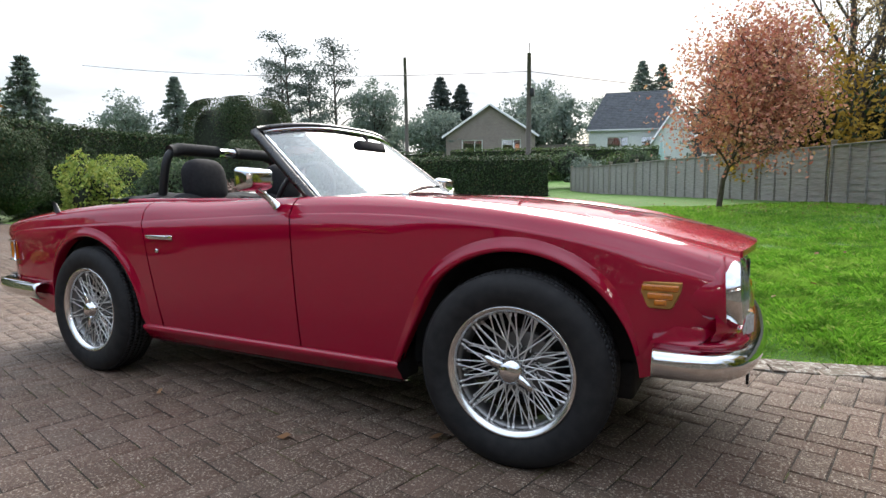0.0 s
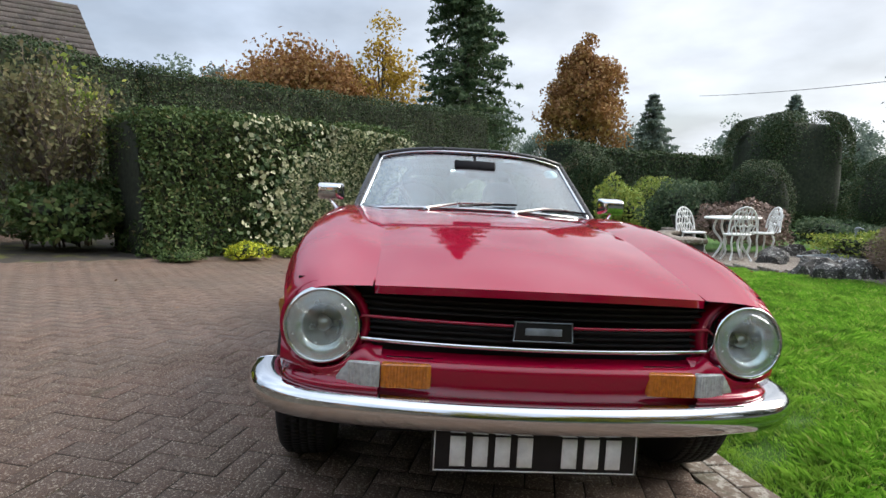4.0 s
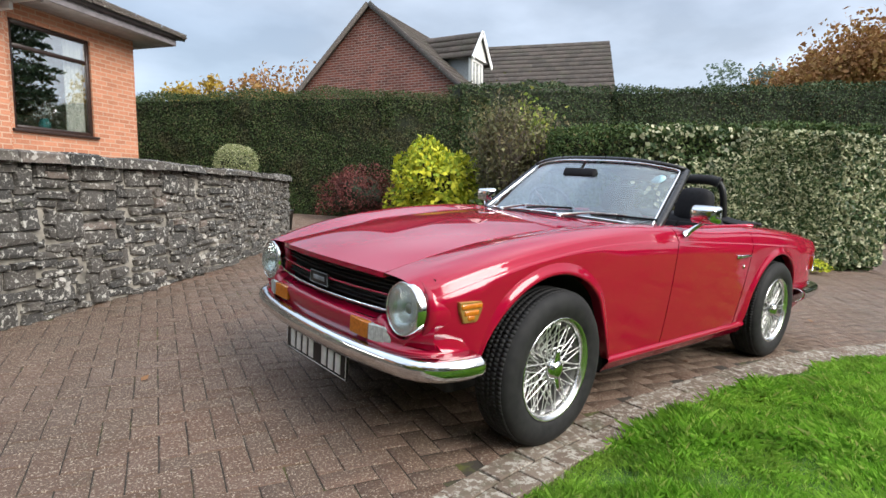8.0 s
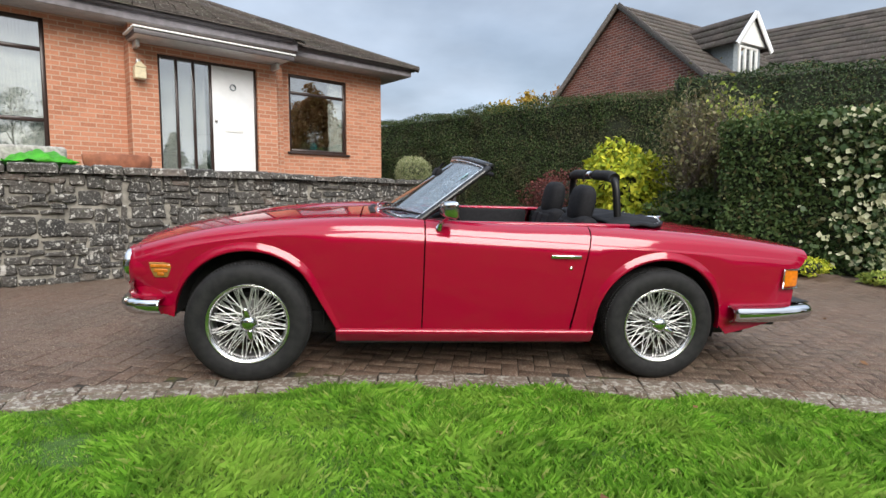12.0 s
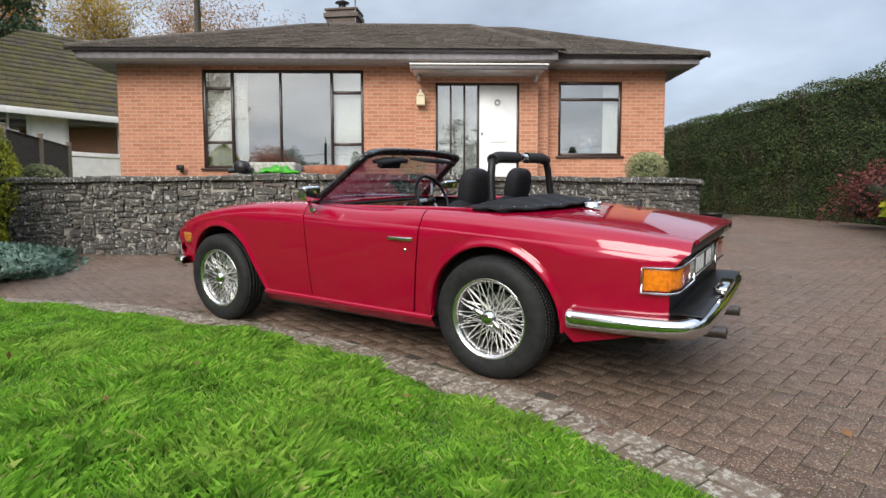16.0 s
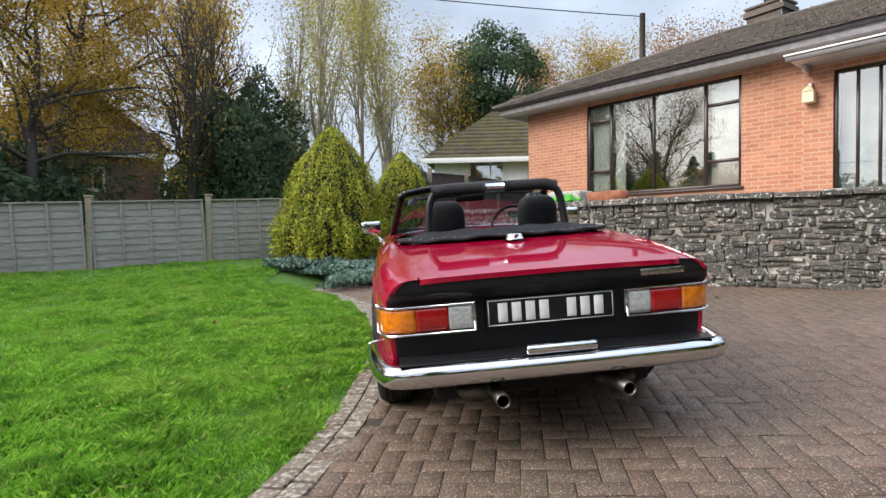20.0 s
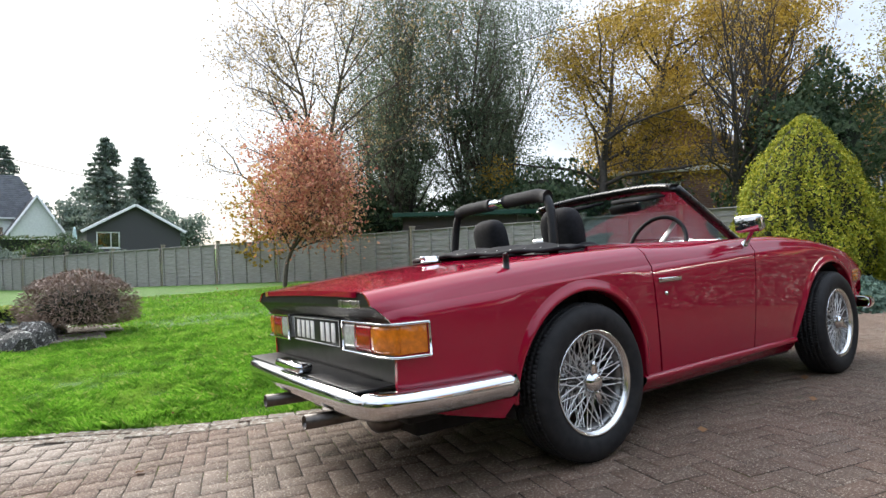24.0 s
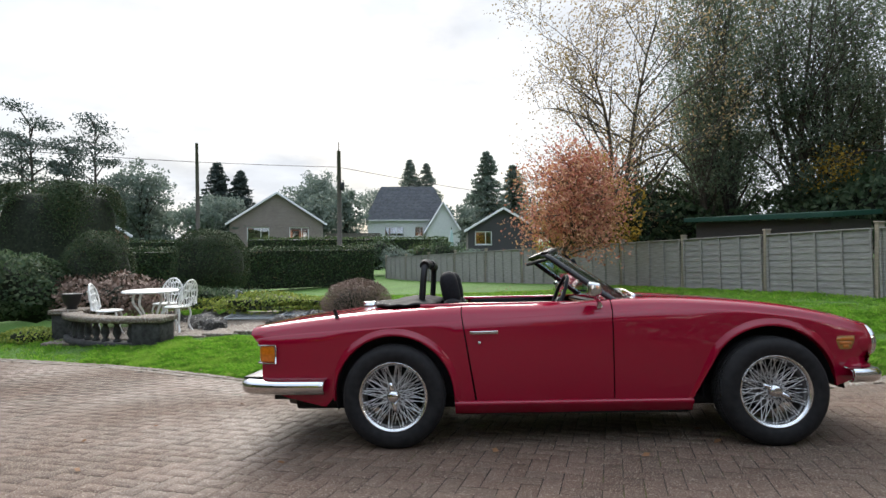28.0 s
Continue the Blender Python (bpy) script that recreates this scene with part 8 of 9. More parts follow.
        c, nn = at(s + w / 2)
        d = Vector((-nn.y, nn.x, 0))
        b0 = len(rest_v)
        h = rs.uniform(0.02, 0.055)
        for zz, k in ((-0.03, 1.0), (h * 0.6, 1.0), (h, 0.9)):
            for x, y in ((-1, 0.06), (1, 0.06), (1, -0.36), (-1, -0.36)):
                y = y if k == 1 else y * 0.8 - 0.02
                rest_v.append(tuple(c + d * (x * (w / 2 - 0.006) * k + rs.uniform(-0.008, 0.008)) + nn * (y + rs.uniform(-0.015, 0.015)) + Vector((0, 0, WALL_TOP + zz + rs.uniform(-0.008, 0.008)))))
        for q in (0, 4):
            for k in range(4):
                k2 = (k + 1) % 4
                rest_f.append((b0 + q + k, b0 + q + k2, b0 + q + 4 + k2, b0 + q + 4 + k))
        rest_f.append((b0 + 8, b0 + 9, b0 + 10, b0 + 11))
        s += w
    me = bpy.data.meshes.new("stones")
    me.from_pydata(rest_v, [], rest_f)
    me.materials.append(STONES)
    o = new("stones", me)
    o.parent = wall
    tagged(o, "further stones and coping", kind="stuff")
    # terrace behind the wall
    bm = bmesh.new()
    inner = [p - s_ * 0.25 for p, s_ in zip(wall_curve, nor)]
    def hp(u, y):
        q = HOUSE_M @ Vector((u, y, 0))
        return q
    ring = inner + [hp(-5.2, 8.2), hp(6.4, 7.9), Vector((9.6, -0.8, 0))]
    tops = [bm.verts.new((p.x, p.y, WALL_TOP - 0.08)) for p in ring]
    bm.faces.new(tops)
    bmesh.ops.triangulate(bm, faces=bm.faces[:])
    bmesh.ops.recalc_face_normals(bm, faces=bm.faces[:])
    solo("terrace", bm, CONCRETE, "raised concrete terrace behind the stone wall", "terrace", kind="structure", smooth=False)


make_wall()

# ---------- things on the wall and terrace ----------
make_bush("box_ball", "clipped round box bush in a pot on the wall", -0.15, -6.1, 0.30, 0.30, 0.50, PALEBOX, 4200, 0.026, 150, z=1.20, rough=0.06, power=0.9, category="topiary")
make_bush("box_ball", "small pale clipped bush at the wall's far end", 7.6, -0.6, 0.28, 0.28, 0.36, PALEBOX, 2600, 0.026, 151, z=1.15, rough=0.06, category="topiary")


def make_planter():
    t = thing("terracotta_bowl", "rough brown oval earthenware bowl on the terrace", "planter", pose(2.96, -2.16, 1.12, 0, 0, 35))
    bm = bmesh.new()
    lathe(bm, [(0.0, 0.0), (0.20, 0.0), (0.26, 0.07), (0.30, 0.17), (0.305, 0.24), (0.285, 0.25), (0.265, 0.22), (0.0, 0.19)], 36, Matrix.Diagonal((1.0, 0.55, 1.0, 1.0)))
    for v in bm.verts:
        v.co += v.co.normalized() * 0.014 * noise.noise(v.co * 14)
    part("bowl", bm, TERRA, t, "brown crusted bowl")
    bm = bmesh.new()
    lathe(bm, [(0.0, 0.20), (0.10, 0.215), (0.20, 0.20), (0.262, 0.18)], 24, Matrix.Diagonal((1.0, 0.55, 1.0, 1.0)))
    part("soil", bm, SOIL, t, "dark soil")


make_planter()


def make_sheet():
    bm = bmesh.new()
    rows = []
    for i in range(17):
        row = []
        for j in range(11):
            x, y = (i - 8) * 0.035, (j - 5) * 0.035
            r = math.hypot(x / 0.28, y / 0.18)
            z = max(0, 0.10 * (1 - r ** 2)) + 0.018 * math.sin(x * 40 + y * 23) + 0.012 * math.sin(y * 55 - x * 17)
            row.append((x, y, max(0.004, z)))
        rows.append(row)
    grid(bm, rows)
    bmesh.ops.solidify(bm, geom=bm.faces[:], thickness=0.004)
    solo("green_sheet", bm, GREENBAG, "crumpled bright green sheet lying on the wall", "sheet", m=pose(3.42, -1.72, WALL_TOP + 0.06, 0, 0, 35))


make_sheet()


def make_ornament(x, y, s, ang, label):
    t = thing("wall_ornament", label, "ornament", pose(x, y, WALL_TOP + 0.06, 0, 0, ang))
    bm = bmesh.new()
    tube(bm, [(-0.16 * s, 0, 0.04 * s), (0, 0, 0.06 * s), (0.17 * s, 0, 0.03 * s)], [0.035 * s, 0.045 * s, 0.025 * s], 10)
    part("barrel", bm, BLACKPOT, t)
    bm = bmesh.new()
    lathe(bm, [(0.0, -0.015), (0.085 * s, -0.015), (0.085 * s, 0.015), (0.0, 0.015)], 16, pose(-0.02 * s, 0.06 * s, 0.085 * s, 90))
    part("wheel", bm, BLACKPOT, t)
    bm = bmesh.new()
    lathe(bm, [(0.0, -0.015), (0.085 * s, -0.015), (0.085 * s, 0.015), (0.0, 0.015)], 16, pose(-0.02 * s, -0.06 * s, 0.085 * s, 90))
    part("wheel", bm, BLACKPOT, t)


make_ornament(3.78, -1.42, 1.0, 30, "small dark ornamental cannon on the wall")
bm = bmesh.new()
box(bm, -0.42, 0.42, -0.16, 0.16, 0.0, 0.30, 0.035, seg=3)
solo("stone_trough", bm, PALESTONE, "pale grey stone trough behind the wall", "trough", m=pose(3.72, -1.80, WALL_TOP - 0.08, 0, 0, 33))
bm = bmesh.new()
lathe(bm, [(0.0, 0.0), (0.12, 0.0), (0.16, 0.30), (0.17, 0.30), (0.17, 0.33), (0.14, 0.33), (0.13, 0.28), (0.0, 0.28)], 24)
solo("black_pot", bm, BLACKPOT, "black plastic pot at the end of the wall", "pot", m=pose(-1.05, -6.55, drive_z(-1.05, -6.55)))
# floodlight on the house wall
fl = thing("floodlight", "small black floodlight on the brick wall", "lamp", HOUSE_M @ pose(4.95, 7.70, 1.66))
bm = bmesh.new()
box(bm, -0.07, 0.07, -0.09, -0.01, -0.05, 0.06, 0.015)
part("housing", bm, BLACK, fl)
bm = bmesh.new()
box(bm, -0.02, 0.02, -0.02, 0.06, -0.09, -0.05, 0.006)
part("bracket", bm, BLACK, fl)
# flowers inside the right-hand window
fv = thing("flower_vase", "vase of pale flowers on the window sill", "vase", HOUSE_M @ pose(-3.62, 8.34, 1.98))
bm = bmesh.new()
lathe(bm, [(0.0, 0.0), (0.06, 0.0), (0.09, 0.10), (0.06, 0.18), (0.07, 0.20)], 20)
part("vase", bm, plain("teal glaze", (0.03, 0.25, 0.28), 0.2), fv)
rs_ = np.random.RandomState(8)
leaves("blooms", rs_.normal(size=(160, 3)) * (0.10, 0.08, 0.09) + (0, 0, 0.32), 0.05, plain("pale petals", (0.75, 0.70, 0.70), 0.6), fv, "pale pink blooms")
bm = bmesh.new()
box(bm, -4.5, -2.8, 8.30, 8.5, 1.90, 1.955)
solo("inner_sill", bm, FRAME_WHITE, "white inner window board", "window board", kind="structure", m=HOUSE_M)


# ---------- car port beside the house ----------
cpt = thing("carport", "low white carport roof beside the bungalow", "carport", HOUSE_M)
for nm, b_ in (("roof_sheet", (-6.1, -5.3, 11.2, 15.0, 3.02, 3.10)), ("fascia", (-6.14, -5.3, 11.14, 11.2, 2.90, 3.12))):
    bm = bmesh.new()
    box(bm, *b_, 0.01)
    part(nm, bm, RENDERW, cpt)
for x in (-6.0, -5.5):
    bm = bmesh.new()
    box(bm, x - 0.05, x + 0.05, 13.2, 13.3, 0.6, 3.02, 0.01)
    part("post", bm, POLEWOOD, cpt)
bm = bmesh.new()
box(bm, -6.1, -5.3, 14.9, 15.0, 0.6, 3.02)
part("back_wall", bm, plain("dark shed boards", (0.05, 0.045, 0.04), 0.8), cpt, smooth=False)


# ---------- houses round about ----------
def gable_house(name, label, left, right, floor_z, eave, ridge, depth, wallmat, roofmat, windows=(), front=True, over=0.35, bargeboard=None, frames=FRAME_WHITE, hip=0.0):
    """A pitched house whose front runs from left to right as seen; front: the gable faces the viewer."""
    L_ = math.hypot(right[0] - left[0], right[1] - left[1])
    ang = math.degrees(math.atan2(right[1] - left[1], right[0] - left[0]))
    h = thing(name, label, "house", pose(left[0], left[1], 0, 0, 0, ang))
    bm = bmesh.new()
    holes = [(w[0], w[0] + w[2], w[1], w[1] + w[3]) for w in windows]
    wall_with_holes(bm, 0, L_, floor_z, eave, 0, 0.3, [q for q in holes if q[3] <= eave])
    brick_uv(part("wall", bm, wallmat, h, smooth=False))
    # The last slab, at 1.6 m, is a dark backing added behind the windows.
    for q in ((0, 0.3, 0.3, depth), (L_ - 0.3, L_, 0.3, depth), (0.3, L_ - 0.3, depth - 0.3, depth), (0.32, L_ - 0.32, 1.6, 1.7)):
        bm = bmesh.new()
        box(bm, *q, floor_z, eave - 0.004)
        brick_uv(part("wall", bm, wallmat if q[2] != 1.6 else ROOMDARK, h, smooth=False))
    ends_ = [((0, y, eave), (L_, y, eave), (L_ / 2, y, ridge), (0, y + 0.3, eave), (L_, y + 0.3, eave), (L_ / 2, y + 0.3, ridge)) for y in (0.0, depth - 0.3)] if front else [((x, 0, eave), (x, depth, eave), (x, depth / 2, ridge), (x + 0.3, 0, eave), (x + 0.3, depth, eave), (x + 0.3, depth / 2, ridge)) for x in (0.0, L_ - 0.3)]
    for pts in ends_ if not hip else ():
        bm = bmesh.new()
        vs = [bm.verts.new(p) for p in pts]
        for f in ((0, 1, 2), (5, 4, 3), (0, 3, 4, 1), (1, 4, 5, 2), (2, 5, 3, 0)):
            bm.faces.new([vs[k] for k in f])
        bmesh.ops.recalc_face_normals(bm, faces=bm.faces[:])
        brick_uv(part("gable", bm, wallmat, h, smooth=False))
    roof = new("roof"); roof.parent = h
    o, lift = over, 0.05
    if front:
        k = (ridge - eave) / (L_ / 2)
        e = eave - o * k + lift
        roof_plane(roof, [(-o, -o, e), (-o, depth + o, e), (L_ / 2, depth + o, ridge + lift), (L_ / 2, -o, ridge + lift)], roofmat)
        roof_plane(roof, [(L_ + o, depth + o, e), (L_ + o, -o, e), (L_ / 2, -o, ridge + lift), (L_ / 2, depth + o, ridge + lift)], roofmat)
        bm = bmesh.new()
        for s in (-1, 1):
            a, b_ = Vector((L_ / 2 + s * (L_ / 2 + o), -o - 0.02, e - 0.06)), Vector((L_ / 2, -o - 0.02, ridge + lift - 0.04))
            bh = 0.045 if bargeboard == TILE else 0.10
            sweep(bm, [a, b_], [(-0.02, -bh), (0.02, -bh), (0.02, 0.10), (-0.02, 0.10)])
        part("bargeboard", bm, bargeboard or FRAME_WHITE, roof, "gable bargeboards")
    else:
        k = (ridge - eave) / (depth / 2)
        e = eave - o * k + lift
        ra, rb_ = (hip, depth / 2, ridge + lift) if hip else (-o, depth / 2, ridge + lift), (L_ - hip, depth / 2, ridge + lift) if hip else (L_ + o, depth / 2, ridge + lift)
        roof_plane(roof, [(-o, -o, e), (L_ + o, -o, e), rb_, ra], roofmat)
        roof_plane(roof, [(L_ + o, depth + o, e), (-o, depth + o, e), ra, rb_], roofmat)
        if hip:
            roof_plane(roof, [(-o, depth + o, e), (-o, -o, e), ra, ra], roofmat)
            roof_plane(roof, [(L_ + o, -o, e), (L_ + o, depth + o, e), rb_, rb_], roofmat)
        bm = bmesh.new()
        box(bm, -o, L_ + o, -o - 0.04, -o, e - 0.16, e + 0.02, 0.01)
        part("gutter_board", bm, bargeboard or FRAME_WHITE, roof)
    for x, z, w, hh in windows:
        window_unit(h, "window", x, x + w, z, z + hh, 0.06, [("v", x + w * 0.62, 0.06)] if w > 0.9 else [], frames, fw=0.09)
    return h


gable_house("grey_bungalow", "grey-brown brick bungalow with a white-edged gable", (-25.0, 48.6), (-16.6, 51.5), -1.0, 3.2, 6.1, 11.0, BRICK_GREY, TILE, ((1.6, 1.4, 2.1, 1.3), (5.6, 1.4, 1.9, 1.3)))
gable_house("white_house", "white rendered house under a large grey slate roof", (-15.7, 69.4), (-5.2, 70.8), -0.5, 4.4, 8.9, 9.0, RENDERW, TILE_GREY, ((2.2, 1.9, 2.6, 1.3), (6.2, 1.9, 1.2, 1.3)), front=False, hip=1.6)
gable_house("white_gable", "white rendered gabled wing of the white house", (-7.6, 66.6), (-3.4, 67.2), -0.5, 2.8, 6.2, 5.0, RENDERW, TILE_GREY, ())
gable_house("dark_bungalow", "dark boarded bungalow with a white-edged gable", (-1.8, 45.3), (4.4, 45.6), -1.0, 2.3, 4.1, 9.0, plain("dark boarding", (0.06, 0.055, 0.06), 0.7), TILE_MOSS, ((0.6, 0.9, 1.5, 1.2),))
sf = thing("slatted_fence", "brown slatted fence between the far houses", "fence", pose(-16.4, 52.0, 0.2, 0, 0, 12))
for k in range(12):
    bm = bmesh.new()
    box(bm, 0, 5.5, 0, 0.05, k * 0.16, k * 0.16 + 0.15)
    part("slat", bm, POLEWOOD, sf, smooth=False)
# old red-brick house over the hedge
gable_house("brick_cottage", "old red brick cottage gable with a tiled roof", (-5.065, -15.56), (-8.075, -9.26), 0.0, 3.44, 6.54, 7.0, BRICK_RED, TILE, (), over=0.12, bargeboard=TILE)
gable_house("cottage_wing", "long tiled wing of the red brick cottage", (-10.1, -14.2), (-14.1, -9.2), 0.0, 4.4, 6.88, 6.0, BRICK_RED, TILE, (), front=False, over=0.2, bargeboard=FASCIA)


def make_dormer(x, y, z, turn):
    t = thing("dormer", "slate-cheeked dormer with white gable on the cottage roof", "dormer", pose(x, y, z, 0, 0, turn))
    bm = bmesh.new()
    box(bm, 0, 1.3, 0, 2.5, 3.9, 5.35, 0.01)
    part("cheek", bm, LEADGREY, t, "slate-hung cheek", smooth=False)
    bm = bmesh.new()
    b = bmesh.new()
    vs = [b.verts.new(p) for p in ((-0.1, -0.12, 5.35), (1.4, -0.12, 5.35), (0.65, -0.12, 6.15), (-0.1, 2.5, 5.35), (1.4, 2.5, 5.35), (0.65, 2.5, 6.15))]
    for f in ((0, 1, 2), (5, 4, 3), (0, 3, 4, 1)):
        b.faces.new([vs[k] for k in f])
    join(bm, b)
    part("pediment", bm, RENDERW, t, smooth=False)
    roof = new("roof"); roof.parent = t
    roof_plane(roof, [(-0.2, 2.6, 5.27), (-0.2, -0.2, 5.27), (0.65, -0.2, 6.2), (0.65, 2.6, 6.2)], TILE)
    roof_plane(roof, [(1.5, -0.2, 5.27), (1.5, 2.6, 5.27), (0.65, 2.6, 6.2), (0.65, -0.2, 6.2)], TILE)
    bm = bmesh.new()
    for s in (-1, 1):
        sweep(bm, [(0.65 + s * 0.85, -0.22, 5.22), (0.65, -0.22, 6.18)], [(-0.02, -0.07), (0.02, -0.07), (0.02, 0.07), (-0.02, 0.07)])
    part("bargeboard", bm, FRAME_WHITE, t, "white bargeboards")
    window_unit(t, "window", 0.2, 1.1, 4.35, 5.3, -0.05, [("v", 0.5, 0.06), ("v", 0.8, 0.06)], FRAME_WHITE, fw=0.07)


make_dormer(-9.155, -10.94, -0.12, -154.5)
# mossy neighbour beyond the conifers
gable_house("mossy_bungalow", "white bungalow under a moss-covered hipped tiled roof", (16.0, -0.9), (14.4, -8.9), 0.3, 3.75, 6.65, 8.0, RENDERW, TILE_MOSS, ((1.2, 2.4, 1.3, 1.1), (3.3, 2.4, 2.2, 1.1), (6.0, 2.4, 1.2, 1.1)), front=False, over=0.4, hip=3.0)
# brown brick house among the trees
gable_house("brick_house", "red-brown brick two-storey house among trees", (20.2, 17.2), (23.0, 11.2), 0.0, 5.2, 7.8, 8.0, BRICK_FAR, TILE, ((0.9, 3.4, 1.2, 1.1), (3.8, 3.4, 1.4, 1.1)), over=0.3, bargeboard=FASCIA)
gable_house("brick_garage", "low red-brown brick wing with a white gutter board", (16.6, 14.6), (18.8, 9.8), 0.0, 4.1, 5.2, 4.0, BRICK_FAR, TILE, ((2.4, 2.6, 1.1, 0.9),), front=False, over=0.2)
gable_house("brick_house", "brown brick house behind the bare trees", (27.0, 11.5), (30.0, 5.5), 0.0, 5.2, 8.0, 7.0, BRICK_FAR, TILE, ((0.8, 3.2, 1.2, 1.1), (3.4, 3.2, 1.2, 1.1)), over=0.3, bargeboard=FASCIA)
gable_house("pink_cottage", "small pink rendered cottage beyond the topiary", (-28.5, 29.6), (-24.5, 32.1), -0.8, 1.9, 3.5, 6.0, plain("pink render", (0.45, 0.25, 0.20), 0.9, 0, 0.1, 5), TILE, ((1.4, 1.2, 1.0, 0.9),))
# timber gate in the hedge corner
gt = thing("garden_gate", "brown timber gate and boarding between hedges", "gate", pose(-18.35, 2.95, gz(-18.35, 2.95), 0, 0, 98))
for k in range(20):
    bm = bmesh.new()
    box(bm, k * 0.17, k * 0.17 + 0.169, 0, 0.025, 0.05, 2.35 - 0.10 * (k % 7 == 6), 0.004, seg=1)
    part("board", bm, GATEWOOD, gt, smooth=False)
for z in (0.4, 1.9):
    bm = bmesh.new()
    box(bm, 0, 3.40, 0.026, 0.06, z, z + 0.1, 0.004, seg=1)
    part("rail", bm, GATEWOOD, gt, smooth=False)
for x in (-0.06, 1.68, 3.42):
    bm = bmesh.new()
    box(bm, x - 0.06, x + 0.06, -0.05, 0.07, 0.0, 2.5, 0.01, seg=1)
    part("post", bm, GATEWOOD, gt, smooth=False)
# green-roofed shed behind the fence
sh = thing("green_shed", "low shed with a green roof behind the fence", "shed", pose(5.6, 12.6, 0, 0, 0, -58))
bm = bmesh.new()
box(bm, 0, 3.6, 0, 1.8, 0.0, 1.75)
part("wall", bm, plain("shed boards", (0.06, 0.05, 0.045), 0.8), sh, smooth=False)
bm = bmesh.new()
box(bm, -0.2, 3.8, -0.2, 2.0, 1.78, 1.9, 0.01, pose(0, 0, 0, 3))
part("roof", bm, plain("green roof sheet", (0.010, 0.060, 0.040), 0.6), sh, "dull green roof sheet", smooth=False)


# ---------- poles and wires ----------
def make_pole(x, y, top, label, gear):
    t = thing("telegraph_pole", label, "pole", pose(x, y, 0), "telegraph poles")
    bm = bmesh.new()
    tube(bm, [(0, 0, gz(x, y) - 0.3), (0.02, 0, top * 0.5), (0, 0, top)], [0.15, 0.13, 0.10], 12)
    part("shaft", bm, POLEWOOD, t)
    if gear:
        bm = bmesh.new()
        box(bm, 0.08, 0.30, -0.10, 0.10, top - 2.2, top - 1.75, 0.03)
        part("transformer_box", bm, BLACKPOT, t)
        bm = bmesh.new()
        tube(bm, [(0, 0, top), (0, 0, top + 0.5)], 0.03, 6)
        part("finial", bm, POLEWOOD, t)
    return t


make_pole(-19.9, 32.8, 8.0, "plain timber telegraph pole", False)
make_pole(-8.5, 26.6, 6.3, "timber pole with a small transformer box", True)
make_pole(15.6, -8.5, 8.8, "timber telegraph pole behind the bungalow", False)


def make_wire(a, b, sag, label):
    bm = bmesh.new()
    a, b = Vector(a), Vector(b)
    pts = [a.lerp(b, k / 24) - Vector((0, 0, sag * 4 * (k / 24) * (1 - k / 24))) for k in range(25)]
    tube(bm, pts, 0.018, 5)
    solo("overhead_wire", bm, BLACK, label, "cable", "overhead wires")


make_wire((-8.5, 26.6, 5.4), (-45, 25, 8.6), 0.5, "thin black overhead wire running from the pole")
make_wire((-8.5, 26.6, 5.4), (20, 62, 5.0), 0.6, "thin black overhead wire towards the houses")
make_wire((15.6, -8.5, 8.7), (12, 26, 10.5), 0.5, "thin black overhead wire over the trees")


# ---------- garden furniture and ornaments ----------
PZ = -0.29


def pz(x, y):
    return gz(x, y) + 0.03



def make_patio():
    bm = bmesh.new()
    rs = random.Random(9)
    slab = thing("patio", "old stone-flagged patio with moss in its joints", "patio", kind="structure")
    for i in range(10):
        for j in range(6):
            x, y = -7.6 + i * 0.5 + (j % 2) * 0.2, 4.35 + j * 0.62 + i * 0.06
            bm = bmesh.new()
            z = pz(x + 0.3, y + 0.3) + rs.uniform(-0.008, 0.008)
            box(bm, x, x + 0.59, y, y + 0.59, z - 0.12, z, 0.012, seg=1)
            part("flagstone", bm, KERB, slab, smooth=False)


make_patio()


